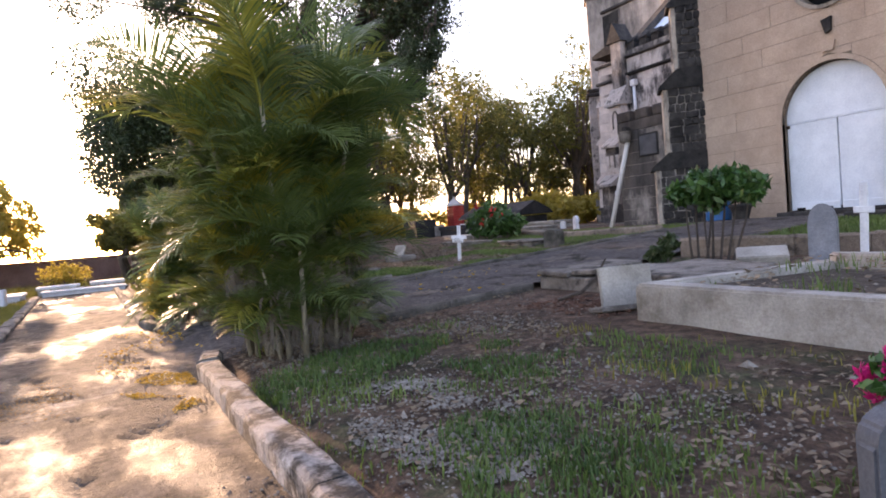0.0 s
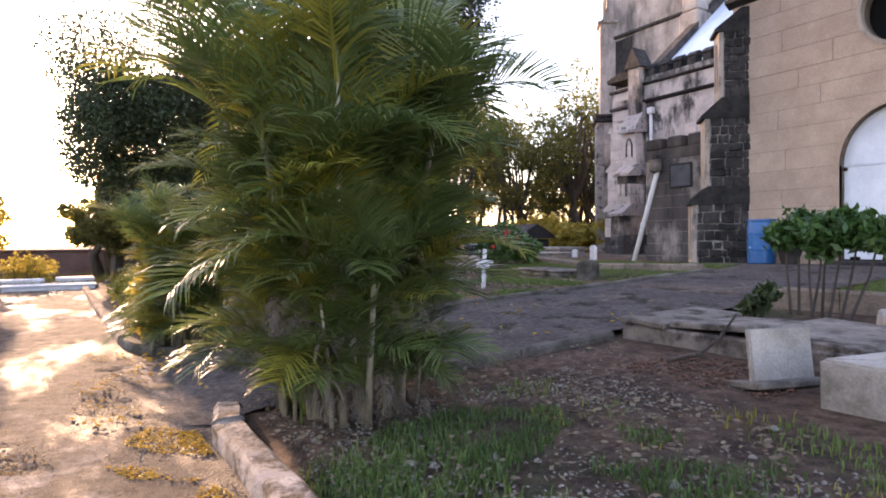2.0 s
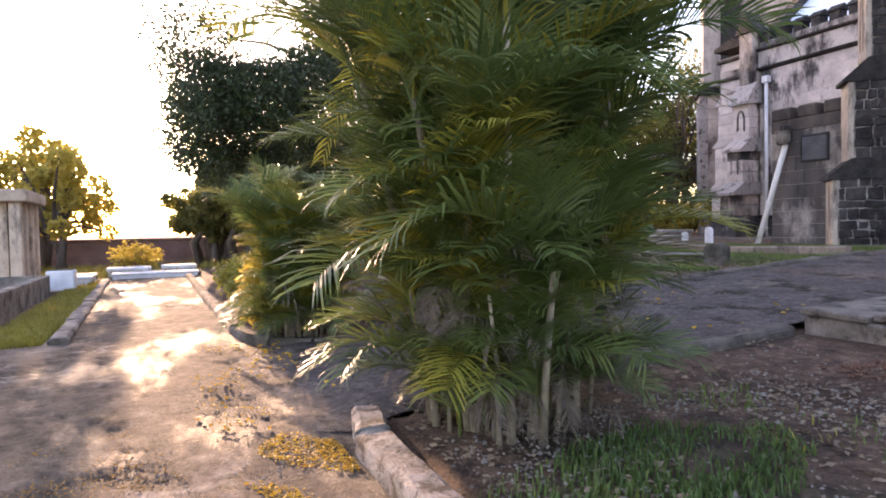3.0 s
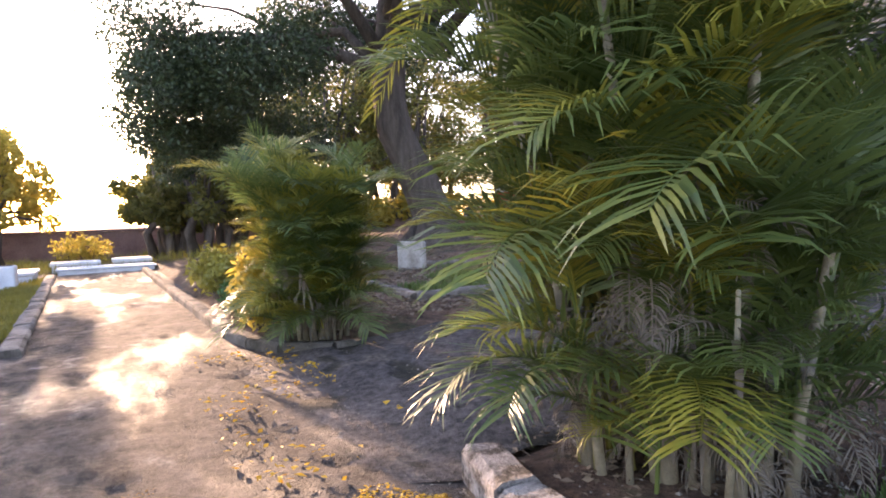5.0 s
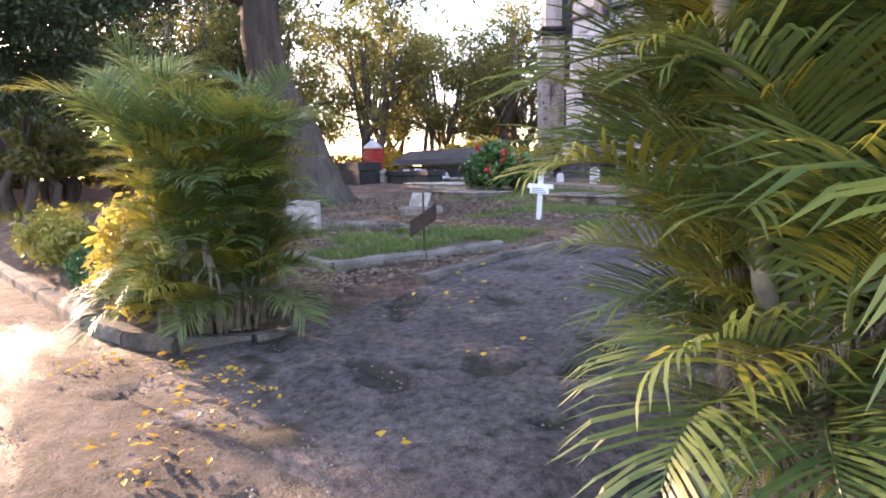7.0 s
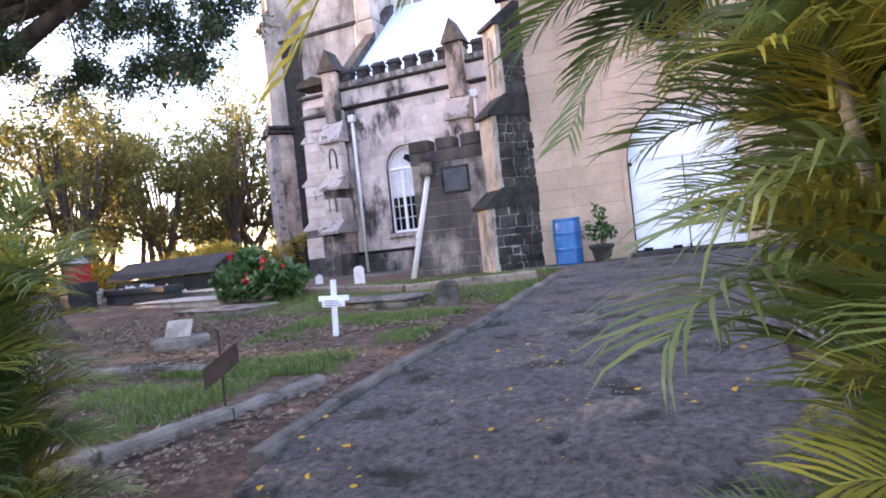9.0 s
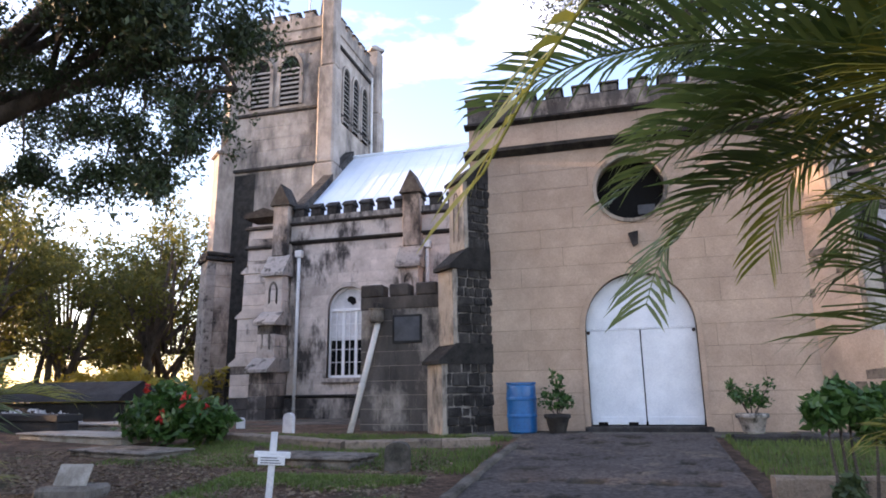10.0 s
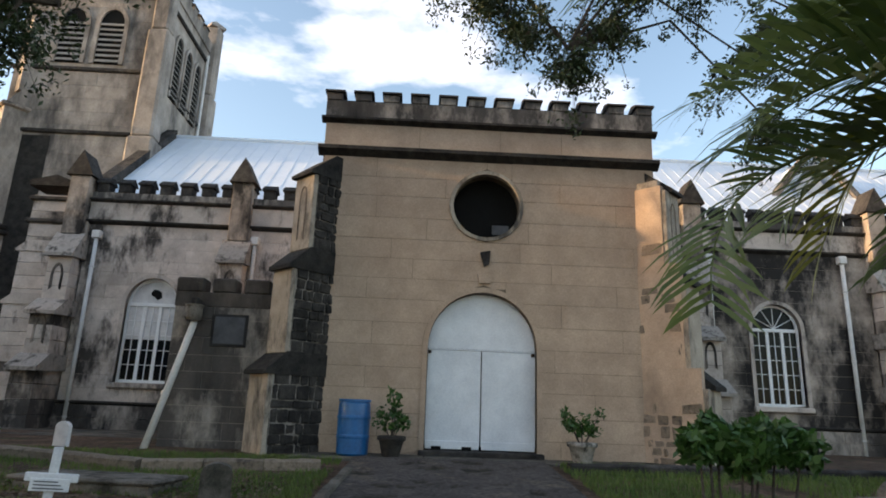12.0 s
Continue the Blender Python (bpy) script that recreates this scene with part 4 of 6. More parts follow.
    part("gable_face", prism([(9.6, 6.2), (14.4, 6.2), (12.0, 9.2)], "y", 7.6, 7.8), M_WMARK, cg, "white boarded gable")
    part("roof_slope", prism([(9.3, 6.2), (12.0, 9.5), (14.7, 6.2), (14.7, 6.35), (12.0, 9.7), (9.3, 6.35)], "y", 7.4, 11.0), M_ROOF, cg)
    part("coping", prism([(12.0, 9.72), (14.8, 6.36), (14.8, 6.66), (12.0, 10.02)], "y", 7.3, 7.7), M_PORCH, cg)
    part("coping", prism([(12.0, 9.72), (9.2, 6.36), (9.2, 6.66), (12.0, 10.02)], "y", 7.3, 7.7), M_PORCH, cg)


def build_tower():
    rng = random.Random(31)
    x0, x1, y0, y1, top = -15.2, -10.5, 7.4, 12.0, 15.6
    tw = thing("church_tower", "tall grey stone battlemented bell tower with louvred lancets", "tower", kind="structure")
    part("shaft", a_box(x0, x1, y0, y1, -0.5, 15.0, 0.02), M_TOWER, tw)
    courses(tw, x0, x1, 6.4, 14.9, y0, rng, M_TOWER, 0.5, 1.2, 0.014, None, thick=0.03)
    for z in (9.1, 11.4, 14.3):
        part("string_course", a_box(x0 - 0.1, x1 + 0.1, y0 - 0.1, y1 + 0.1, z, z + 0.14, 0.03), M_DARK, tw)
    part("parapet", a_box(x0 - 0.06, x1 + 0.06, y0 - 0.06, y1 + 0.06, 14.9, 15.4, 0.02), M_TOWER, tw)
    merlons(tw, x0 + 0.8, x1 - 0.8, y0 - 0.06, y0 + 0.3, 15.4, 15.8, 5, M_DARK, M_TOWER)
    merlons(tw, y0 + 0.8, y1 - 0.8, x1 - 0.3, x1 + 0.06, 15.4, 15.8, 5, M_DARK, M_TOWER, "y")
    # corner turrets
    for cx, cy in ((x1, y0), (x1, y1), (x0, y1)):
        tur = part("corner_turret", a_box(cx - 0.42, cx + 0.42, cy - 0.42, cy + 0.42, -0.5 if cx == x0 else 6.0, 9.0, 0.06), M_TOWER, tw)
        part("turret_stage", a_box(cx - 0.36, cx + 0.36, cy - 0.36, cy + 0.36, 9.0, 13.0, 0.08), M_TOWER, tur)
        part("turret_stage", a_box(cx - 0.3, cx + 0.3, cy - 0.3, cy + 0.3, 13.0, 16.2, 0.08), M_TOWER, tur)
        part("turret_cap", lathe([(0.46, 16.2), (0.46, 16.3), (0.05, 16.6)], 4, None, cx, cy), M_TOWER, tur, "pointed stone turret cap")
    # louvred belfry lights on the two faces that show
    for k in range(2):
        cx = (x0 + x1) / 2 + (k - 0.5) * 1.3
        lv = part("belfry_light", ring_band(arch(cx, 0.42, 11.7, 13.2, 0.6, 8), arch(cx, 0.56, 11.7, 13.2, 0.76, 8), y0 - 0.09, y0 + 0.05), M_TOWER, tw, "pointed louvred belfry opening")
        part("backing", prism(arch(cx, 0.42, 11.7, 13.2, 0.6, 8), "y", y0 - 0.03, y0 + 0.01), M_VOID, lv)
        for j in range(8):
            part("louvre", prism([(y0 - 0.1, 11.75 + j * 0.2), (y0 - 0.01, 11.88 + j * 0.2), (y0 - 0.01, 11.91 + j * 0.2), (y0 - 0.1, 11.78 + j * 0.2)], "x", cx - 0.4, cx + 0.4), M_LOUVRE, lv)
    for k in range(3):
        cy = y0 + 1.4 + k * 0.95
        m = Matrix.Translation((x1, cy, 0)) @ Matrix.Rotation(radians(90), 4, "Z")
        lv = part("belfry_light", ring_band(arch(0, 0.3, 11.2, 13.2, 0.5, 8), arch(0, 0.4, 11.2, 13.2, 0.62, 8), -0.09, 0.05), M_TOWER, tw, "tall louvred lancet")
        lv.matrix_local = m
        part("backing", prism(arch(0, 0.3, 11.2, 13.2, 0.5, 8), "y", -0.03, 0.01), M_VOID, lv)
        for j in range(11):
            part("louvre", prism([(-0.1, 11.25 + j * 0.2), (-0.01, 11.38 + j * 0.2), (-0.01, 11.41 + j * 0.2), (-0.1, 11.28 + j * 0.2)], "x", -0.29, 0.29), M_LOUVRE, lv)
    part("flagpole", tube(bmesh.new(), [(-11.8, y0 + 0.6, 15.0), (-11.8, y0 + 0.6, 18.3)], [0.05, 0.03], 8), M_PIPE, tw, "thin grey flagpole")
    part("lightning_rod", tube(bmesh.new(), [(-11.0, y0 + 0.02, 15.2), (-10.9, y0, 16.2), (-10.3, y0, 17.05)], [0.04, 0.03, 0.02], 6), M_DARK, tw, "bent dark lightning rod")
    part("drain", tube(bmesh.new(), [(x1 + 0.1, y1 - 0.6, 9), (x1 + 0.1, y1 - 0.6, 14.6)], [0.06, 0.06], 8), M_PIPE, tw)
    # diagonal buttress at the tower's corner, and the shade and mould painted in the angle behind it
    bt = part("foot_buttress", a_box(-0.5, 0.5, 0.0, 1.6, -0.5, 5.6, 0.03), M_TOWER, tw, "broad diagonal buttress at the tower corner")
    bt.matrix_local = pose(-15.29, 7.03, 0, 0, 0, -40.5)
    part("buttress_upper", prism([(0.0, 5.6), (0.16, 5.95), (0.16, 9.9), (0.6, 10.6), (1.6, 10.6), (1.6, 5.6)], "x", -0.42, 0.42), M_TOWER, bt)
    part("buttress_top", prism([(0.45, 10.5), (0.45, 13.2), (0.9, 13.9), (1.6, 13.9), (1.6, 10.5)], "x", -0.36, 0.36), M_TOWER, bt)
    for z, out in ((5.55, 0.12), (5.75, 0.06)):
        part("string_course", a_box(-0.5 - out, 0.5 + out, -out, 1.5, z, z + 0.16, 0.04), M_DARK, bt)
    part("string_course", a_box(-0.5, 0.5, 0.06, 1.5, 9.8, 9.95, 0.04), M_GREYDK, bt)
    z = -0.45
    while z < 5.5:
        # nose blocks paler than the flank: the sun on them is put into colour
        part("stone_block", a_box(-0.515, 0.515, -0.012 - rng.uniform(0, 0.008), 0.3, z + 0.005, min(5.54, z + 0.42) - 0.005, 0.012), M_PALE, bt)
        part("stone_block", a_box(0.35, 0.512 + rng.uniform(0, 0.006), 0.305, 1.55, z + 0.005, min(5.54, z + 0.42) - 0.005, 0.012), M_GREYDK, bt)
        z += 0.42
    part("mould_streak", a_box(-14.45, -13.55, y0 - 0.035, y0 + 0.02, -0.5, 9.0, 0), M_BLACK, tw, "black strip for the shade and mould down the recessed angle")


build_ground()
build_roads()
build_kerbs()
build_transept()
build_porch()
set_back(build_nave, 1.085)
set_back(build_tower, 1.128)


# ---- planting ----
def frond_mesh(name, material, length, e0, e1, leaf, seed, count=34, ragged=0.0, width=0.024, spine=None):
    """One feather leaf: an arching midrib with two rows of narrow folded leaflets."""
    rng = random.Random(seed)
    verts, faces = [], []
    n = 14
    pts, dirs = [Vector((0, 0, 0))], []
    bend = rng.uniform(-0.25, 0.25)
    for k in range(n):
        f = k / (n - 1)
        e = radians(e0 + (e1 - e0) * f ** 1.25)
        a = bend * f
        d = Vector((math.cos(e) * math.cos(a), math.cos(e) * math.sin(a), math.sin(e)))
        dirs.append(d)
        pts.append(pts[-1] + d * length / n)
    if spine:
        a, b, c = (Vector(q) for q in spine)
        ctrl = 2 * b - (a + c) / 2
        pts = [a.lerp(ctrl, k / n).lerp(ctrl.lerp(c, k / n), k / n) for k in range(n + 1)]
        dirs = [(q - p).normalized() for p, q in zip(pts, pts[1:])]
    dirs.append(dirs[-1])
    for k in range(n + 1):
        r = 0.011 * (1 - 0.8 * k / n)
        side = dirs[k].cross(Vector((0, 0, 1))).normalized()
        up = side.cross(dirs[k])
        verts += [pts[k] + side * r, pts[k] + up * r, pts[k] - side * r, pts[k] - up * r]
        if k:
            b = 4 * k
            for j in range(4):
                faces.append((b - 4 + j, b - 4 + (j + 1) % 4, b + (j + 1) % 4, b + j))
    for k in range(count):
        f = 0.16 + 0.84 * k / (count - 1)
        u = f * n
        i = min(n - 1, int(u))
        p = pts[i].lerp(pts[i + 1], u - i)
        d = dirs[i]
        side = d.cross(Vector((0, 0, 1))).normalized()
        up = side.cross(d)
        size = leaf * (0.35 + 0.65 * math.sin(math.pi * (0.12 + 0.8 * f)) ** 0.8) * rng.uniform(0.85, 1.1)
        for s in (-1, 1):
            if rng.random() < ragged:
                continue
            fw = 0.45 + 0.75 * f + rng.uniform(-0.12, 0.12)
            out = (side * s + d * fw + up * (0.32 + rng.uniform(-0.12, 0.12))).normalized()
            wv = d.cross(out).cross(out).normalized() * width * (1 - 0.3 * f)
            sag = 0.02 + 0.5 * ragged + rng.uniform(0, 0.12)
            knee = p + out * size * 0.35
            low = p + (out + Vector((0, 0, -sag))).normalized() * size * 0.72
            tip = p + (out + Vector((0, 0, -2.2 * sag))).normalized() * size
            b = len(verts)
            verts += [p + wv * 0.25, p - wv * 0.25, knee - wv * 0.55, knee + wv * 0.55, low - wv * 0.42, low + wv * 0.42, tip]
            faces += [(b, b + 1, b + 2, b + 3), (b + 3, b + 2, b + 4, b + 5), (b + 5, b + 4, b + 6)]
    me = bpy.data.meshes.new(name)
    me.from_pydata([tuple(v) for v in verts], [], faces)
    me.materials.append(material)
    return me


GREEN_FRONDS = [frond_mesh("frond", M_FROND, 1.0, e0, e1, 0.47, 100 + k, 36, 0.04, 0.019) for k, (e0, e1) in enumerate(((84, 22), (76, 0), (70, -22), (80, 10), (62, -30), (86, 45), (80, -8)))]
YELLOW_FRONDS = [frond_mesh("frond", M_FRONDY, 1.0, e0, e1, 0.43, 200 + k, 36, 0.06, 0.018) for k, (e0, e1) in enumerate(((74, 8), (64, -12), (82, 24), (70, 0)))]
DRY_FRONDS = [frond_mesh("frond", M_DRY, 0.9, e0, e1, 0.22, 300 + k, 26, 0.45, 0.013) for k, (e0, e1) in enumerate(((20, -70), (-10, -80), (35, -60)))]


def place_frond(parent, rng, x, y, z, az, scale, tilt=0.0, yellow=0.24):
    pool = YELLOW_FRONDS if rng.random() < yellow else GREEN_FRONDS
    ob = new("frond", rng.choice(pool))
    ob.parent = parent
    ob.matrix_local = pose(x, y, z, rng.uniform(-14, 14), tilt, az) @ Matrix.Scale(scale, 4)


def clump_palm(name, label, x, y, z, stems, radius, tall, frond_len, seed, base_fronds, dry, base_len, leaning=(), west=0, yellow=0.24):
    """A many-stemmed feather palm."""
    rng = random.Random(seed)
    th = thing(name, label, "palm", x, y, z)
    for k in range(stems):
        a = 2 * math.pi * k / stems + rng.uniform(-0.3, 0.3)
        r = radius * math.sqrt(rng.uniform(0.05, 1))
        h = tall * (0.25 + 0.75 * ((k * 0.618) % 1.0))
        lean = 0.17 * rng.uniform(0.3, 1.2)
        px, py = r * math.cos(a), r * math.sin(a)
        tx, ty = px + lean * h * math.cos(a), py + lean * h * math.sin(a)
        pts = [(px, py, -0.05), (px * 0.7 + tx * 0.3, py * 0.7 + ty * 0.3, h * 0.4), (tx, ty, h)]
        part("stem", tube(bmesh.new(), pts, [0.04, 0.034, 0.022] if k % 4 == 0 else [0.026, 0.022, 0.017], 8), M_STEM, th, "ringed pale palm stem", True)
        spin = rng.uniform(0, 360)
        count = rng.randint(6, 8)
        for j in range(count):
            place_frond(th, rng, tx, ty, h - 0.02 * j, spin + j * 137.5, frond_len * rng.uniform(0.75, 1.1) * (0.72 + 0.28 * h / tall), rng.uniform(-18, 16), yellow)
    # long fronds that arch out of the clump over the path
    for k, (root, crest, tip) in enumerate(leaning):
        part("stem", tube(bmesh.new(), [(root[0] * 0.4, root[1] * 0.4, -0.05), (root[0] * 0.75, root[1] * 0.75, root[2] * 0.55), root], [0.026, 0.02, 0.012], 8), M_STEM, th, "leaning palm stem", True)
        ob = new("frond", frond_mesh("frond", M_FRONDY if k in (2, 5) else M_FROND, 1.0, 0, 0, 0.3 if k == 2 else 0.4, 700 + k, 40, 0.03, 0.024, (root, crest, tip)))
        ob.parent = th
    # canes and low fronds on the west side, its sunlight painted as yellow-green
    for k in range(west):
        a = radians(rng.uniform(140, 275))
        r = radius * rng.uniform(0.4, 0.95)
        px, py, h = r * math.cos(a), r * math.sin(a), rng.uniform(0.3, 1.9)
        tx, ty = px + 0.1 * h * math.cos(a) + rng.uniform(-0.15, 0.15), py + 0.1 * h * math.sin(a) + rng.uniform(-0.15, 0.15)
        part("cane", tube(bmesh.new(), [(px, py, -0.05), ((px + tx) / 2 + 0.03, (py + ty) / 2, h * 0.55), (tx, ty, h)], [0.017, 0.014, 0.01], 6), M_CANE, th, "leaf cane with west sunlight painted yellow-green", True)
        for j in range(3):
            place_frond(th, rng, tx, ty, h - 0.03 * j, math.degrees(a) + rng.uniform(-80, 80), rng.uniform(0.4, 0.7), rng.uniform(-28, 25), 0.6)
    for k in range(base_fronds):
        a = rng.uniform(0, 2 * math.pi)
        r = radius * rng.uniform(0.3, 1.0)
        f = (k + rng.random()) / base_fronds
        place_frond(th, rng, r * math.cos(a), r * math.sin(a), tall * 0.62 * f, math.degrees(a) + rng.uniform(-45, 45), base_len * rng.uniform(0.7, 1.1), rng.uniform(-32, 8) if f > 0.25 else rng.uniform(-15, 30), yellow)
    # slim bare canes in the heart of the clump, and withered strips that hang from them
    for k in range(stems):
        a, r = rng.uniform(0, 6.28), radius * rng.uniform(0.2, 1.05)
        px, py, h = r * math.cos(a), r * math.sin(a), tall * rng.uniform(0.35, 0.7)
        tx, ty = px * 1.25 + rng.uniform(-0.12, 0.12), py * 1.25 + rng.uniform(-0.12, 0.12)
        part("cane", tube(bmesh.new(), [(px, py, -0.05), ((px + tx) / 2, (py + ty) / 2 + 0.02, h * 0.5), (tx, ty, h)], [0.016, 0.013, 0.008], 6), M_STEM if k % 3 else M_CANE, th, "slim bare cane", True)
        strip_bm = bmesh.new()
        for j in range(5):
            f = rng.uniform(0.3, 1.0)
            qx, qy, qz = px + (tx - px) * f, py + (ty - py) * f, h * f
            b = rng.uniform(0, 6.28)
            w, drop = rng.uniform(0.008, 0.018), rng.uniform(0.18, 0.45)
            ox, oy = 0.09 * math.cos(b), 0.09 * math.sin(b)
            sx, sy = -math.sin(b) * w, math.cos(b) * w
            vs = [strip_bm.verts.new(q) for q in ((qx - sx, qy - sy, qz), (qx + sx, qy + sy, qz), (qx + ox + sx, qy + oy + sy, qz - drop * 0.4), (qx + ox - sx, qy + oy - sy, qz - drop * 0.4), (qx + ox * 1.5, qy + oy * 1.5, qz - drop))]
            strip_bm.faces.new(vs[:4])
            strip_bm.faces.new((vs[3], vs[2], vs[4]))
        part("withered_sheath", strip_bm, M_DRY, th, "withered hanging leaf sheath in strips")
    for k in range(dry):
        a = rng.uniform(0, 2 * math.pi)
        r = radius * rng.uniform(0.4, 1.0)
        ob = new("dry_frond", rng.choice(DRY_FRONDS))
        ob.parent = th
        ob.matrix_local = pose(r * math.cos(a), r * math.sin(a), tall * rng.uniform(0.06, 0.62), rng.uniform(-30, 30), rng.uniform(-10, 40), math.degrees(a) + rng.uniform(-60, 60)) @ Matrix.Scale(rng.uniform(0.25, 0.52), 4)
        tagged(ob, "withered grey-brown frond")
    return th


def leaf_mesh(name, material, blobs, count, size, seed, squash=1.0, hang=0.0, per_tuft=14, spread=0.13):
    """Many small pointed leaves gathered in uneven clumps. blobs: centre and radius."""
    rg = np.random.RandomState(seed)
    weights = np.array([r ** 2.2 for _, r in blobs])
    which = rg.choice(len(blobs), count, p=weights / weights.sum())
    c = np.array([b[0] for b in blobs])[which]
    r = np.array([b[1] for b in blobs])[which]
    d = rg.normal(size=(count, 3))
    d /= np.linalg.norm(d, axis=1)[:, None]
    # leaves sit in tufts, so that gaps stay open between them
    tufts = max(8, count // per_tuft)
    tuft = rg.randint(0, tufts, count)
    td = rg.normal(size=(tufts, 3))
    td /= np.linalg.norm(td, axis=1)[:, None]
    tr = rg.uniform(0.35, 1.0, tufts) ** 0.6
    p = c + (td[tuft] * tr[tuft][:, None] * r[:, None]) * [1, 1, squash] + rg.normal(size=(count, 3)) * (spread * r[:, None])
    p[:, 2] -= hang * rg.uniform(0, 1, count) ** 2
    a = rg.normal(size=(count, 3)) + [0, 0, -0.5 * (hang > 0)]
    a /= np.linalg.norm(a, axis=1)[:, None]
    b = np.cross(a, d)
    b /= np.linalg.norm(b, axis=1)[:, None] + 1e-9
    s = (size * rg.uniform(0.6, 1.3, count))[:, None]
    quad = np.stack([p - a * s, p + b * s * 0.42, p + a * s, p - b * s * 0.42], 1).reshape(-1, 3)
    me = bpy.data.meshes.new(name)
    me.from_pydata(quad.tolist(), [], np.arange(4 * count).reshape(-1, 4).tolist())
    me.materials.append(material)
    return me


def crown(name, mesh, parent, label=""):
    ob = new(name, mesh)
    ob.parent = parent
    return tagged(ob, label)


def big_tree():
    """The old spreading tree west of the path, whose limbs reach out over it."""
    rng = random.Random(77)
    x, y, z = -11.15, -6.1, -0.5
    th = thing("tree", "huge old spreading tree with a thick buttressed trunk", "tree", x, y, z)
    trunk = bmesh.new()
    tube(trunk, [(0.25, 0, -0.2), (0.2, 0, 0.2), (0.12, 0, 0.6), (0.02, -0.08, 1.0), (-0.1, -0.25, 1.6), (-0.27, -0.52, 2.3), (-0.42, -0.78, 3.0), (-0.5, -0.9, 3.8), (-0.55, -0.9, 4.6), (-0.6, -0.8, 5.6), (-0.75, -0.6, 8.0)], [0.9, 0.68, 0.56, 0.5, 0.47, 0.43, 0.44, 0.4, 0.42, 0.34, 0.2], 28)
    for a in range(0, 360, 52):
        ca, sa = math.cos(radians(a)), math.sin(radians(a))
        tube(trunk, [(0.35 * ca, 0.35 * sa, 0.8), (0.75 * ca, 0.75 * sa, 0.15), (1.35 * ca, 1.35 * sa, -0.12)], [0.16, 0.17, 0.06], 7)
    for v in trunk.verts:
        a = math.atan2(v.co.y, v.co.x)
        k = 0.07 * noise.noise((v.co.x * 1.6, v.co.y * 1.6, v.co.z * 0.7)) + 0.035 * math.sin(a * 9 + v.co.z)
        v.co.x += k * math.cos(a)
        v.co.y += k * math.sin(a)
    part("trunk", trunk, M_BARK, th, "grey fissured trunk with flared roots", True)
    ends = [(-3.5, -3.5, 6.0), (-2.0, -6.2, 5.2), (-1.0, -4.5, 7.6), (1.5, -3.0, 6.8), (-5.0, 0.5, 7.0), (-2.5, 3.0, 8.2), (3.9, 1.3, 7.0), (2.6, 0.6, 7.4), (0.0, -1.0, 9.0)]
    blobs = []
    for k, e in enumerate(ends):
        mid = (e[0] * 0.45 + rng.uniform(-0.4, 0.4), e[1] * 0.45 + rng.uniform(-0.4, 0.4), 5.2 + (e[2] - 5.2) * 0.6)
        part("limb", tube(bmesh.new(), [(-0.5, -0.85, 4.3 + 0.18 * k), mid, e], [0.2, 0.12, 0.04], 8), M_BARK, th, "dark arching limb", True)
        for j in range(5):
            c = (e[0] + rng.gauss(0, 0.95), e[1] + rng.gauss(0, 0.95), e[2] + rng.uniform(-0.7, 0.8))
            blobs.append((c, rng.uniform(0.7, 1.25)))
            part("twig", tube(bmesh.new(), [mid, ((mid[0] + c[0]) / 2, (mid[1] + c[1]) / 2, (mid[2] + c[2]) / 2 + 0.25), c], [0.07, 0.04, 0.012], 5), M_BARK, th)
    crown("crown", leaf_mesh("crown", M_LEAF, blobs, 92000, 0.06, 5, 0.75, 0.25, 18, 0.17), th, "dense dark green crown")
    low = [((-2.5, -6.0, 3.6), 1.3), ((-1.8, -6.3, 2.9), 0.8), ((-3.5, -5.0, 3.8), 1.4), ((-1.0, -4.8, 4.2), 1.3), ((0.0, -3.8, 4.6), 1.2), ((-0.5, -6.4, 3.9), 0.8), ((-3.8, -3.6, 3.2), 1.2), ((-2.6, -4.4, 2.7), 1.0), ((-4.2, -5.6, 2.5), 0.7), ((-4.5, -2.2, 3.4), 1.2)]
    crown("crown", leaf_mesh("crown", M_LEAF, low, 42000, 0.06, 6, 0.8), th, "low hanging dark skirt of leaves")
    # hanging boughs that reach out over the lawn and the path
    for k, (pts, bl) in enumerate((
        ([(0, 0, 5.0), (1.5, 0.4, 5.8), (3.6, 0.8, 6.5), (5.2, 0.6, 6.2), (5.8, 0.2, 5.4)], [((2.2, 0.6, 6.4), 0.9), ((3.2, 0.9, 6.4), 0.8), ((4.1, 0.9, 6.1), 0.75), ((4.8, 0.6, 5.6), 0.6), ((5.0, 0.3, 4.9), 0.4), ((3.9, 0.6, 5.2), 0.45), ((2.9, 0.4, 5.4), 0.5), ((5.2, 0.9, 6.7), 0.6), ((4.2, 0.4, 7.1), 0.8), ((1.2, -0.4, 5.0), 0.5), ((3.3, 0.5, 4.5), 0.4), ((2.0, 0.3, 4.6), 0.4), ((4.4, 0.4, 4.3), 0.35)]),
        ([(0, 0, 5.5), (4.0, 1.0, 10.0), (8.5, 2.0, 10.4), (11.0, 2.6, 8.2), (12.0, 2.4, 6.6)], [((10.2, 2.2, 7.9), 0.4), ((11.0, 2.6, 7.5), 0.5), ((11.6, 2.5, 6.9), 0.5), ((12.1, 2.4, 6.3), 0.35), ((12.6, 2.6, 7.1), 0.45), ((12.9, 2.2, 7.5), 0.6), ((11.5, 1.8, 8.0), 0.7), ((14.0, 2.0, 7.6), 0.6), ((14.8, 2.4, 6.6), 0.6), ((15.4, 2.8, 5.6), 0.5), ((15.8, 2.2, 7.2), 0.7)]),
    )):
        part("limb", tube(bmesh.new(), pts, [0.2, 0.14, 0.09, 0.05, 0.02], 8), M_BARK, th, "long bare overhanging bough", True)
        sprays = []
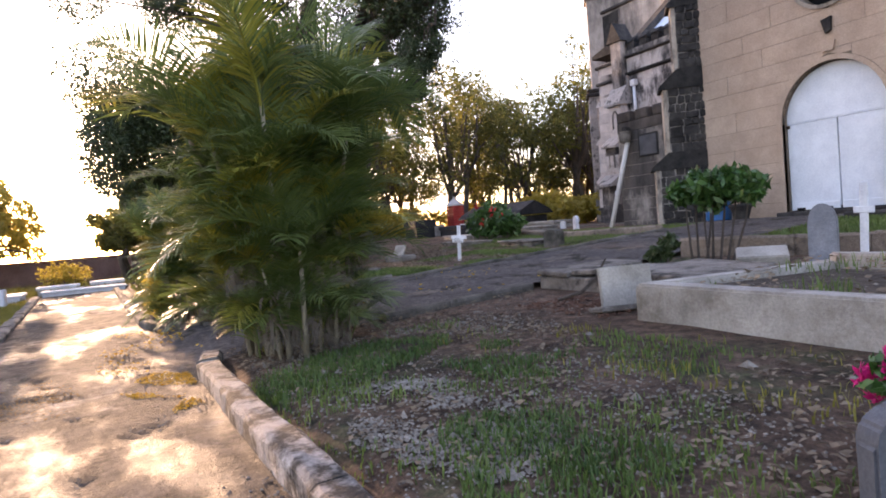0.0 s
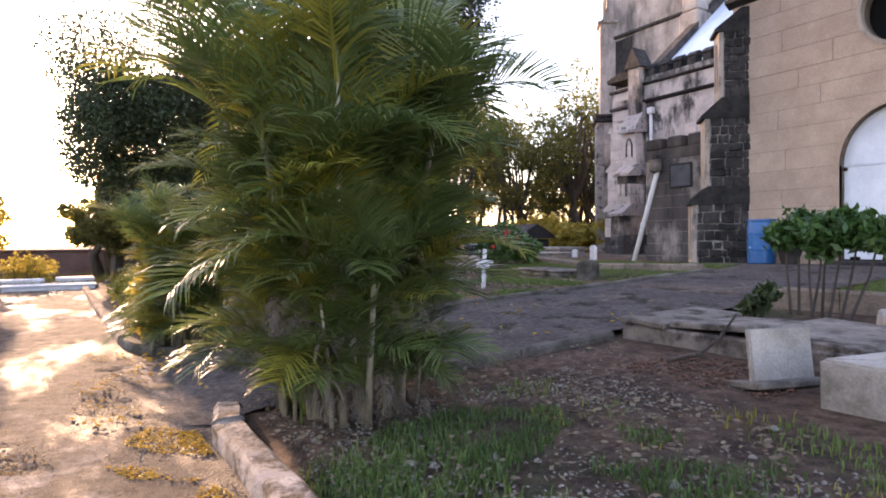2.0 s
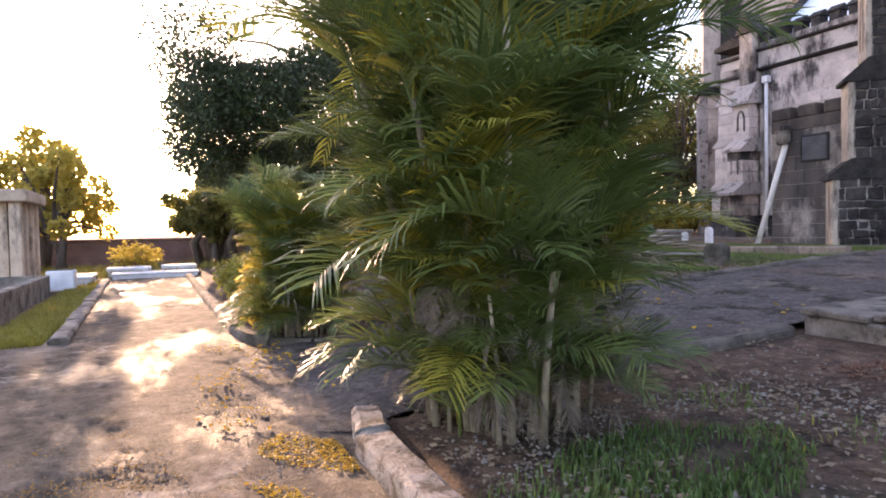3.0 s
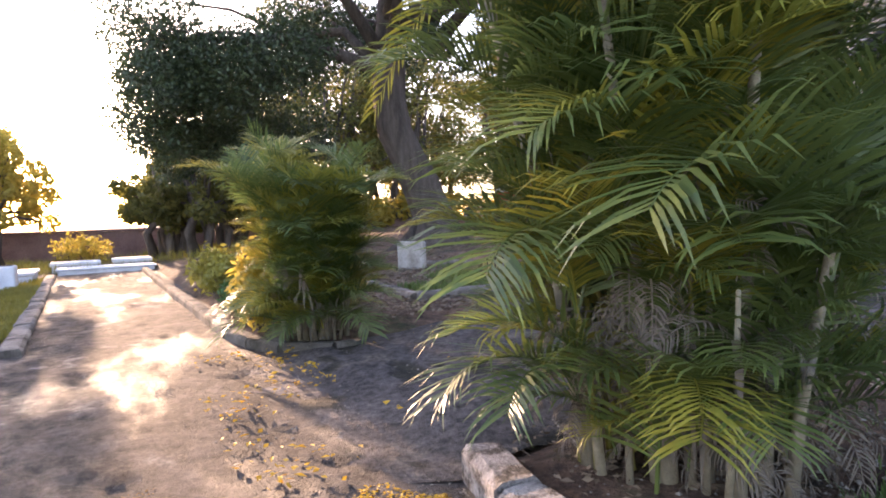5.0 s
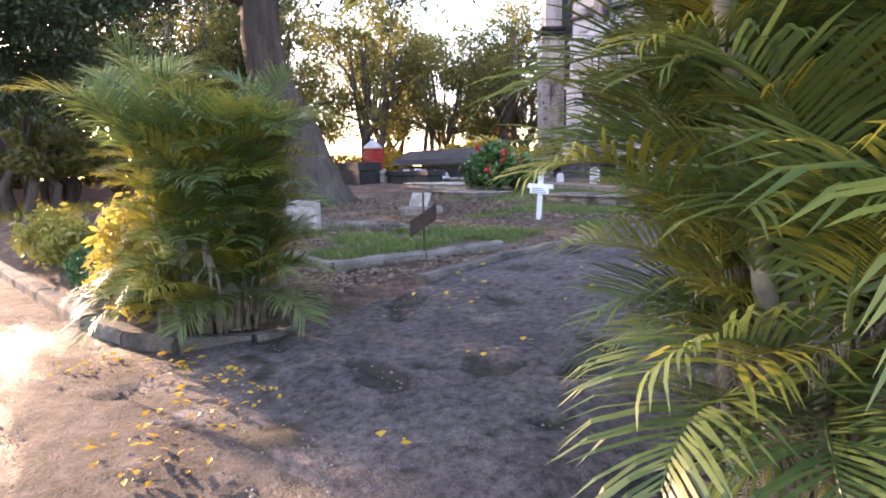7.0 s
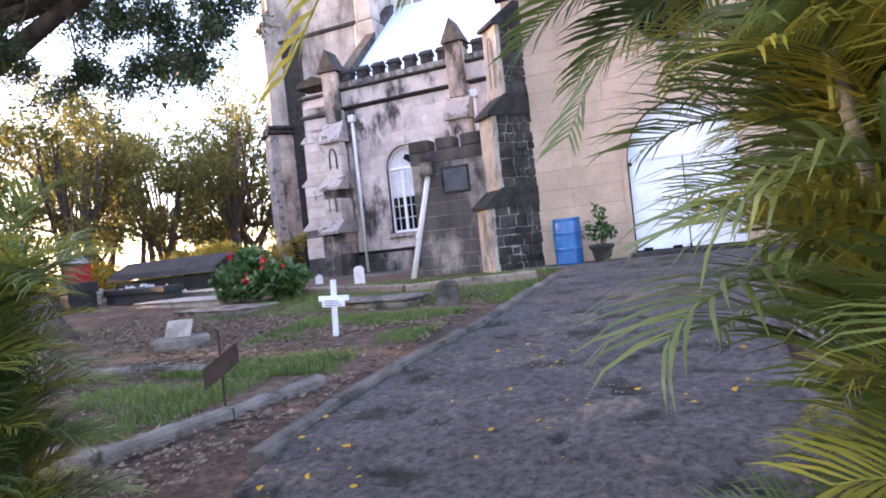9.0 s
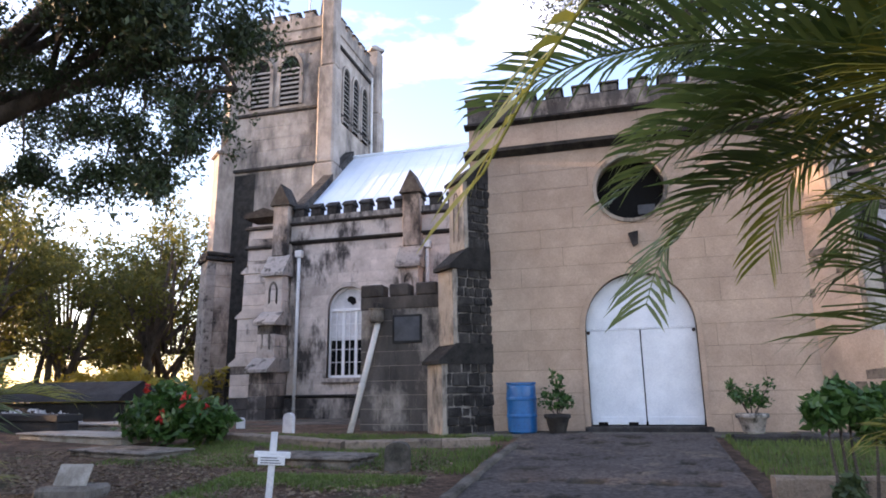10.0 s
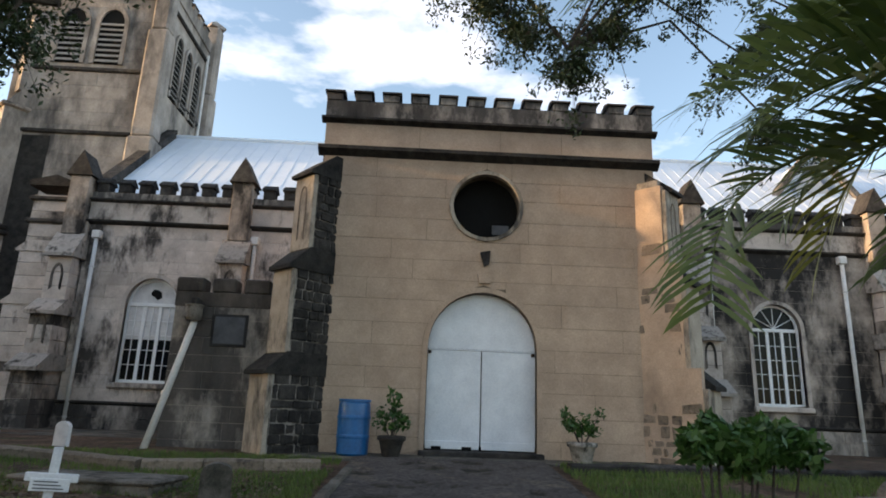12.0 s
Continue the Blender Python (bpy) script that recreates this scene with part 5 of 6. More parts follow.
        line = [Vector(q) for q in pts]
        for c, r in bl:
            near = min(line, key=lambda q: (q - Vector(c)).length)
            part("twig", tube(bmesh.new(), [near, (near + Vector(c)) / 2 + Vector((0, 0, 0.1 + 0.32 * (near - Vector(c)).length)), c], [0.035, 0.022, 0.014], 5), M_BARK, th)
            for j in range(9):
                a, out = rng.uniform(0, 6.28), r * rng.uniform(0.5, 1.25)
                e = Vector(c) + Vector((out * math.cos(a), out * math.sin(a), r * rng.uniform(-0.9, 0.7)))
                low = e + Vector((0.25 * math.cos(a), 0.25 * math.sin(a), -rng.uniform(0.15, 0.55)))
                tw = bmesh.new()
                tube(tw, [c, (Vector(c) + e) / 2 + Vector((0, 0, 0.12)), e, low], [0.012, 0.009, 0.006, 0.003], 4)
                part("twig", tw, M_BARK, th)
                for f in (0.45, 0.75, 1.0):
                    sprays.append((tuple(Vector(c).lerp(e, f)), rng.uniform(0.1, 0.2)))
                sprays.append((tuple(low), rng.uniform(0.07, 0.14)))
        crown("crown", leaf_mesh("crown", M_LEAF, sprays, 34000 if k == 0 else 24000, 0.042, 9 + k, 1.1, 0.08, 14, 0.45), th, "feathery dark leaves on hanging sprays")


def far_tree(name, seed, h, spread, material, leaves, size, label):
    rng = random.Random(seed)
    th = thing(name, label, "tree")
    tr = bmesh.new()
    blobs = []
    for k in range(5):
        a = rng.uniform(0, 6.28)
        foot = (0.5 * math.cos(a * 3), 0.5 * math.sin(a * 3), -0.2)
        top = (spread * 0.5 * math.cos(a), spread * 0.5 * math.sin(a), h * rng.uniform(0.6, 0.78))
        m1 = (foot[0] + top[0] * 0.25 + rng.uniform(-0.3, 0.3), foot[1] + top[1] * 0.25 + rng.uniform(-0.3, 0.3), h * 0.22)
        m2 = (top[0] * 0.7 + rng.uniform(-0.3, 0.3), top[1] * 0.7 + rng.uniform(-0.3, 0.3), h * 0.45)
        w = rng.uniform(0.11, 0.2)
        tube(tr, [foot, m1, m2, top], [w, w * 0.8, w * 0.6, 0.04], 7)
    part("trunk", tr, M_BARK, th, "slim crooked forked trunks", True)
    for k in range(34):
        a, r = rng.uniform(0, 6.28), spread * math.sqrt(rng.random())
        zz = h * rng.uniform(0.36, 1.0) * (1 - 0.25 * (r / spread) ** 2)
        c = (r * math.cos(a), r * math.sin(a), zz)
        blobs.append((c, rng.uniform(0.5, 1.0) * h * 0.115))
        if k % 2:
            part("branch", tube(bmesh.new(), [(c[0] * 0.2, c[1] * 0.2, h * 0.33), (c[0] * 0.55, c[1] * 0.5, (h * 0.4 + zz) / 2), c], [0.07, 0.05, 0.018], 5), M_BARK, th)
    crown("crown", leaf_mesh("crown", material, blobs, leaves, size, seed, 0.8, 0.0, 45, 0.13), th)
    return th


def shrub(name, label, category, x, y, blobs, material, leaves, size, seed, z=None, extra=()):
    z = ground_z(x, y) if z is None else z
    th = thing(name, label, category, x, y, z)
    rng = random.Random(seed)
    for c, r in blobs:
        part("stem", tube(bmesh.new(), [(c[0] * 0.75 + rng.uniform(-0.06, 0.06), c[1] * 0.75 + rng.uniform(-0.06, 0.06), -0.04), (c[0] * 0.9, c[1] * 0.9, c[2] * 0.55), c], [0.018, 0.014, 0.006], 5), M_BARK, th)
    crown("foliage", leaf_mesh("foliage", material, blobs, leaves, size, seed, 0.85), th)
    for mat, bl, n, s, lab in extra:
        for j, spot in enumerate(bl):
            crown("bloom", leaf_mesh("bloom", mat, [spot], n // len(bl), s, seed + 1 + j, 1.4), th, lab)
    return th


def build_woods():
    kinds = [far_tree("tree", 400 + k, h, sp, M_LEAFFAR, 8000, 0.12, "leafy dark green woodland tree beyond the graves") for k, (h, sp) in enumerate(((10.2, 3.5), (9.2, 3.3), (10.8, 3.9)))]
    spots = [(-26.5, 0.2), (-28.5, -0.8), (-30, 3.5), (-27.5, 7.5), (-25.5, 11), (-29, 14.5), (-24, 16.5), (-21, 19.5), (-23, 13.5), (-18.5, 23), (-33, 6), (-32.5, -3.5), (-29.5, 10.5), (-24, 24), (-31, 0.6), (-33, 12.5), (-27.5, 18.5), (-28, -3.4), (-30.5, -6.0)]
    rng = random.Random(3)
    for k, (x, y) in enumerate(spots):
        m = pose(x, y, -0.5, 0, 0, rng.uniform(0, 360)) @ Matrix.Scale(rng.uniform(0.9, 1.12), 4)
        tagged(kinds[k % 3], group="woodland trees")
        if k < 3:
            kinds[k].matrix_world = m
        else:
            ob = copy_thing(kinds[k % 3], m)
            ob.scale = m.to_scale()
    golden = shrub("bush", "golden bush by the boundary with sunlight in its leaf colour", "bush", -23.0, 10.5, [((0, 0, 0.8), 0.8), ((0.9, 0.3, 0.7), 0.7), ((-0.9, 0.2, 0.75), 0.7), ((0.3, -0.4, 1.2), 0.6)], M_LEAFY, 1600, 0.13, 60, -0.3)
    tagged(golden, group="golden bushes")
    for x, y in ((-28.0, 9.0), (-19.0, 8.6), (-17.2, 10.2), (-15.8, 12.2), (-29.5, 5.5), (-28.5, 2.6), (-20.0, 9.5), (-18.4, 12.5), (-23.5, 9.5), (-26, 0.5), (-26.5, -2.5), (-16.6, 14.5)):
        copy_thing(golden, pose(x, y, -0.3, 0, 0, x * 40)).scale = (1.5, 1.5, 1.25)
    # both lane trees carry the low sun's yellow in their leaf colour
    left = far_tree("tree", 431, 5.6, 1.7, M_LEAFY, 6000, 0.13, "tree behind the mausoleum with sunlight painted yellow in its leaves")
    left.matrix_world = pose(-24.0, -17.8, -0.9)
    low = far_tree("tree", 443, 4.6, 1.9, M_LEAFY, 5200, 0.12, "small bushy tree beside the lane with sunlight painted in its leaves")
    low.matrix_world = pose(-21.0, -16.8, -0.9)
    stem = far_tree("tree", 437, 5.5, 2.4, M_LEAFFAR, 4500, 0.16, "slender tree against the bright sky by the boundary wall")
    stem.matrix_world = pose(-27.0, -9.0, -0.9)
    scrub = far_tree("tree", 451, 4.3, 1.5, M_LEAFFAR, 5200, 0.12, "low bushy tree in front of the boundary wall")
    tagged(scrub, group="scrub by the wall")
    scrub.matrix_world = pose(-22.0, -11.3, -0.9)
    # the last two are added only to keep the low sun off the path
    for x, y, turn in ((-22.6, -9.2, 70), (-21.6, -7.2, 160), (-22.2, -5.2, 250), (-20.2, -11.5, 30), (-18.6, -10.6, 200)):
        copy_thing(scrub, pose(x, y, -0.9, 0, 0, turn))


def pebble_mesh(material, spots, seed, name="pebbles", size=(0.005, 0.015), lift=0.01):
    """Small uneven stones joined into one sheet."""
    rg = np.random.RandomState(seed)
    base = np.array([(1, 0, 0), (-1, 0, 0), (0, 1, 0), (0, -1, 0), (0, 0, 0.7), (0, 0, -0.5)], float)
    tri = np.array([(0, 2, 4), (2, 1, 4), (1, 3, 4), (3, 0, 4), (2, 0, 5), (1, 2, 5), (3, 1, 5), (0, 3, 5)])
    verts, faces = [], []
    for k, (x, y) in enumerate(spots):
        s = rg.uniform(*size) * rg.uniform(0.6, 1.3, 3)
        a = rg.uniform(0, 6.28)
        rot = np.array([[math.cos(a), -math.sin(a), 0], [math.sin(a), math.cos(a), 0], [0, 0, 1]])
        verts.append((base * s * rg.uniform(0.75, 1.2, (6, 1))) @ rot.T + [x, y, ground_z(x, y) + lift])
        faces.append(tri + 6 * k)
    me = bpy.data.meshes.new(name)
    me.from_pydata(np.concatenate(verts).tolist(), [], np.concatenate(faces).tolist())
    me.materials.append(material)
    return me


def blades(name, material, spots, seed, high, label, lift=0.0):
    """Grass: bent blades in one sheet."""
    rg = np.random.RandomState(seed)
    verts, faces = [], []
    for x, y in spots:
        z = ground_z(x, y) + lift
        h = high * rg.uniform(0.45, 1.25)
        a = rg.uniform(0, 6.28)
        ca, sa = math.cos(a), math.sin(a)
        w = 0.0045 * rg.uniform(0.7, 1.4)
        bend = h * rg.uniform(0.2, 0.8)
        b = len(verts)
        verts += [(x - sa * w, y + ca * w, z - 0.02), (x + sa * w, y - ca * w, z - 0.02), (x + sa * w * 0.8 + ca * bend * 0.35, y - ca * w * 0.8 + sa * bend * 0.35, z + h * 0.6), (x - sa * w * 0.8 + ca * bend * 0.35, y + ca * w * 0.8 + sa * bend * 0.35, z + h * 0.6), (x + ca * bend, y + sa * bend, z + h * 0.92)]
        faces += [(b, b + 1, b + 2, b + 3), (b + 3, b + 2, b + 4)]
    me = bpy.data.meshes.new(name)
    me.from_pydata(verts, [], faces)
    me.materials.append(material)
    return tagged(new(name, me), label, "grass", kind="stuff")


def litter(name, material, spots, seed, size, label, lift=0.012):
    rg = np.random.RandomState(seed)
    verts, faces = [], []
    for x, y in spots:
        z = ground_z(x, y) + lift + rg.uniform(0, 0.02)
        a, s = rg.uniform(0, 6.28), size * rg.uniform(0.5, 1.3)
        ca, sa = math.cos(a) * s, math.sin(a) * s
        t = rg.uniform(-0.5, 0.5) * s
        b = len(verts)
        verts += [(x - ca, y - sa, z), (x + sa * 0.4, y - ca * 0.4, z + t), (x + ca, y + sa, z + abs(t) * 0.8), (x - sa * 0.4, y + ca * 0.4, z + 0.3 * s)]
        faces.append((b, b + 1, b + 2, b + 3))
    me = bpy.data.meshes.new(name)
    me.from_pydata(verts, [], faces)
    me.materials.append(material)
    return tagged(new(name, me), label, "leaf litter", kind="stuff")


def scatter(seed, count, x0, x1, y0, y1, keep=None, scale=1.2, level=-0.1):
    """Spots in a rectangle, gathered in patches."""
    rg = np.random.RandomState(seed)
    out = []
    while count > 0:
        x, y = rg.uniform(x0, x1), rg.uniform(y0, y1)
        count -= 1
        if noise.noise((x * scale, y * scale, seed * 3.7)) + rg.uniform(-0.15, 0.15) < level:
            continue
        if keep and not keep(x, y):
            continue
        out.append((float(x), float(y)))
    return out


def build_ground_cover():
    off_tomb = lambda x, y: not (3.2 < x and -9.5 < y < -6.6) and not (0.8 < x < 3.3 and -8.4 < y < -6.9)

    def lush(x, y):
        band = ((x - 2.55 + 0.25 * (y + 11.4)) / 0.55) ** 2 + ((y + 11.4) / 0.9) ** 2
        tuft = ((x - 5.1) / 0.75) ** 2 + ((y + 11.55) / 0.42) ** 2
        far = ((x - 3.6) / 0.7) ** 2 + ((y + 10.6) / 0.4) ** 2
        return off_tomb(x, y) and min(band, tuft, far) < 1 + 0.8 * noise.noise((x * 2.3, y * 2.3, 8))
    blades("grass", M_GRASSB, scatter(1, 22000, 1.7, 6.2, -12.2, -9.9, lush, 2.5, -0.12), 1, 0.07, "bright green grass patches beside the lane")
    blades("grass", M_GRASS, scatter(9, 14000, 1.6, 8.5, -12.2, -9.6, off_tomb, 1.3, 0.12), 9, 0.06, "thin grass on bare earth")
    blades("grass", M_GRASSY, scatter(2, 1700, 2.4, 7.0, -10.9, -9.5, off_tomb, 1.9, 0.22), 2, 0.07, "yellowing grass tufts on bare earth")
    blades("grass", M_GRASS, scatter(3, 26000, 1.1, 9.0, -5.3, -1.3, None, 0.7, -0.25), 3, 0.07, "mown grass below the church wall", 0.06)
    blades("grass", M_GRASS, scatter(4, 30000, -5.6, -2.85, -8.2, -5.0, None, 0.9, -0.15), 4, 0.065, "green grass round the white cross")
    blades("grass", M_GRASS, scatter(5, 9000, -6.6, -3.8, -10.0, -8.1, None, 1.1, 0.0), 5, 0.1, "weedy grass inside the grave kerb")
    blades("grass", M_GRASS, scatter(6, 24000, -8.5, -2.4, -4.6, -1.0, None, 0.8, -0.3), 6, 0.06, "thin grass before the annexe")
    # verge and wall grass take a yellow blade colour for the sun on them
    blades("grass", M_GRASSY, scatter(7, 16000, -15.5, -4.5, -15.5, -14.75, None, 0.5, -0.3), 7, 0.1, "grass verge beyond the lane with sunlight painted yellow")
    blades("grass", M_GRASSY, scatter(8, 9000, -24, -17, -18, -9, None, 0.4, -0.2), 8, 0.3, "tall grass by the boundary wall with sunlight painted yellow")
    pb = scatter(11, 9500, 1.5, 8.5, -12.15, -9.6, off_tomb, 1.0, -0.05) + scatter(12, 2500, -9, -2.8, -10.2, -4, None, 1.2, 0.0) + scatter(15, 700, 1.0, 3.2, -12.1, -8.6) + scatter(19, 9000, 3.0, 5.4, -12.1, -11.0, lambda x, y: ((x - 4.2) / 1.0) ** 2 + ((y + 11.6) / 0.42) ** 2 < 1 + 0.7 * noise.noise((x * 2, y * 2, 6)), 2.0, -0.2)
    tagged(new("pebbles", pebble_mesh(M_PEBBLE, pb, 1)), "pale gravel and pebbles strewn over bare earth", "gravel", kind="stuff")
    gv = scatter(16, 5200, -4.0, 5.5, -13.9, -12.35, None, 1.4, 0.02) + scatter(17, 3600, -2.4, 0.8, -12.3, -6.5, None, 1.4, 0.05) + scatter(18, 1500, -12, -4, -14.4, -12.7, None, 1.2, 0.05)
    tagged(new("grit", pebble_mesh(M_PEBBLE, gv, 9, "grit", (0.004, 0.013), 0.03)), "loose grit on the worn lane and path", "gravel", kind="stuff")
    big = scatter(13, 60, 1.6, 7, -12, -9.7, off_tomb) + [(3.55, -11.45), (1.88, -11.96), (2.19, -9.55), (3.6, -11.2), (4.3, -11.0)]
    tagged(new("stones", pebble_mesh(M_PEBBLE, big, 2, "stones", (0.02, 0.042))), "loose pale stones lying on the earth", "stones", kind="stuff")
    red = scatter(14, 420, 1.6, 3.1, -9.3, -8.5)
    tagged(new("rubble", pebble_mesh(M_BRICKRED, red, 3, "rubble", (0.008, 0.03))), "broken red rubble beside the slab grave", "rubble", kind="stuff")
    litter("leaf_litter", M_LITTER, scatter(21, 22000, -11, -2.75, -11.6, -3.5, None, 0.8, -0.15), 21, 0.034, "dry brown fallen leaves over the grave plots")
    litter("leaf_litter", M_LITTER, scatter(22, 7000, 0.6, 7.5, -12.1, -8.6, off_tomb, 0.9, -0.1), 22, 0.026, "dry brown fallen leaves round the palm")
    litter("leaf_litter", M_YLITTER, scatter(23, 420, -3.0, 0.4, -13.2, -12.2, None, 1.1, 0.0), 23, 0.028, "bright yellow fallen leaves on the lane", 0.05)
    litter("leaf_litter", M_YLITTER, scatter(24, 250, -2.4, 0.6, -12.2, -7.5, None, 1.3, 0.1), 24, 0.026, "yellow fallen leaves on the asphalt", 0.068)
    litter("leaf_litter", M_YLITTER, scatter(25, 15000, 0.2, 2.6, -13.2, -12.44, lambda x, y: min(((x - 1.15) / 0.55) ** 2 + ((y + 12.68) / 0.3) ** 2, ((x - 2.2) / 0.3) ** 2 + ((y + 12.6) / 0.12) ** 2) < 1 + 0.9 * noise.noise((x * 3.1, y * 3.1, 4)), 2.6, -0.15), 25, 0.012, "drift of yellow blossom along the kerb", 0.025)
    litter("leaf_litter", M_OLITTER, scatter(26, 9000, -0.4, 2.4, -14.6, -13.0, lambda x, y: ((x - 0.7) / 0.9) ** 2 + ((y + 13.8) / 0.5) ** 2 < 1 + 0.9 * noise.noise((x * 2.1, y * 2.1, 7)), 2.4, 0.02), 26, 0.011, "orange-brown blossom dust on the lane", 0.022)


# ---- graves and loose things ----
def box_tomb():
    th = thing("kerb_tomb", "grey concrete box grave filled with soil and gravel", "grave")
    c = [(3.38, -9.2), (9.2, -9.55), (9.4, -7.15), (3.75, -7.0)]
    w = 0.2
    inner = [(c[0][0] + w, c[0][1] + w), (c[1][0] - w, c[1][1] + w), (c[2][0] - w, c[2][1] - w), (c[3][0] + w * 0.9, c[3][1] - w)]
    for k in range(4):
        j = (k + 1) % 4
        top = -0.33 if k != 2 else -0.26
        bm = prism([c[k], c[j], inner[j], inner[k]], "z", -0.85, top)
        bmesh.ops.bevel(bm, geom=bm.edges[:], offset=0.018, segments=2, affect="EDGES")
        part("kerb_wall", bm, M_TOMB, th)
    part("soil", prism(inner, "z", -0.8, -0.4), M_BED, th, "gravelly soil with weeds")
    rg = random.Random(8)
    sp = [(rg.uniform(3.8, 8.9), rg.uniform(-9.1, -7.3)) for _ in range(420)]
    me = pebble_mesh(M_PEBBLE, sp, 7)
    ob = new("gravel", me)
    ob.parent = th
    ob.location.z = 0.24
    blades("grass", M_GRASS, scatter(33, 2600, 3.9, 8.8, -9.0, -7.3, None, 1.6, 0.2), 33, 0.09, "weeds growing in the box grave", 0.24)
    litter("leaf_litter", M_LITTER, scatter(34, 1300, 3.8, 8.9, -9.05, -7.25), 34, 0.04, "dry leaves lying in the box grave", 0.26)


def slab_grave():
    th = thing("slab_grave", "low grave of cracked grey stone slabs", "grave")
    part("kerb", a_box(0.95, 3.3, -8.32, -8.16, -0.8, -0.43, 0.02), M_KERB, th)
    part("kerb", a_box(0.95, 1.12, -8.15, -7.0, -0.8, -0.42, 0.02), M_KERB, th)
    for k, (x0, x1, y0, y1, tilt) in enumerate(((0.93, 1.5, -8.34, -7.1, 2.0), (1.52, 2.3, -8.3, -7.1, -3.0), (2.33, 3.3, -8.3, -7.1, 2.5))):
        sl = part("slab", a_box(-(x1 - x0) / 2, (x1 - x0) / 2, -(y1 - y0) / 2, (y1 - y0) / 2, -0.03, 0.03, 0.012), M_KERB, th)
        sl.matrix_local = pose((x0 + x1) / 2, (y0 + y1) / 2, -0.385, tilt * 0.6, tilt, 0)
    rt = thing("dry_branch", "bent dead branch lying by the slab grave", "branch", 2.2, -8.75, -0.6)
    part("wood", tube(bmesh.new(), [(-0.25, -0.1, 0.0), (0.0, 0.0, 0.08), (0.1, 0.12, 0.22), (0.22, 0.16, 0.42)], [0.018, 0.02, 0.016, 0.008], 6), M_BARK, rt)


def headstone(name, label, x, y, z, w, h, d, material, rz=0, rx=0, round_top=True, rise=0.4):
    th = thing(name, label, "headstone", x, y, z)
    th.matrix_world = pose(x, y, z, rx, 0, rz)
    pts = [(-w / 2, -0.1), (-w / 2, h - w * rise)] + ([(w / 2 * math.cos(math.pi - math.pi * k / 8), h - w * rise + w * rise * math.sin(math.pi * k / 8)) for k in range(1, 8)] if round_top else [(-w / 2, h), (w / 2, h)]) + [(w / 2, h - w * rise), (w / 2, -0.1)]
    if not round_top:
        pts = [(-w / 2, -0.1), (-w / 2, h), (w / 2, h), (w / 2, -0.1)]
    bm = prism(pts, "y", -d / 2, d / 2)
    bmesh.ops.bevel(bm, geom=[e for e in bm.edges if e.calc_length() > 0.08], offset=min(0.012, d / 5), segments=2, affect="EDGES")
    part("stone", bm, material, th)
    return th


def white_cross(name, label, x, y, z, h, rz, lean, plaque=True, arm=0.2, w=0.07):
    th = thing(name, label, "cross")
    th.matrix_world = pose(x, y, z, 0, lean, rz)
    part("upright", a_box(-w / 2, w / 2, -0.025, 0.025, -0.12, h, 0.006), M_WMARK, th)
    part("arm", a_box(-arm, arm, -0.03, 0.02, h * 0.62, h * 0.62 + w, 0.006), M_WMARK, th)
    if plaque:
        pq = part("name_plate", a_box(-arm * 0.75, arm * 0.75, -0.045, -0.031, h * 0.52, h * 0.66, 0.004), M_WMARK, th)
        for k in range(3):
            part("text_line", a_box(-arm * 0.6, arm * (0.55 - 0.12 * k), -0.048, -0.0445, h * 0.545 + 0.027 * k, h * 0.545 + 0.027 * k + 0.01, 0), M_SLATE, pq)


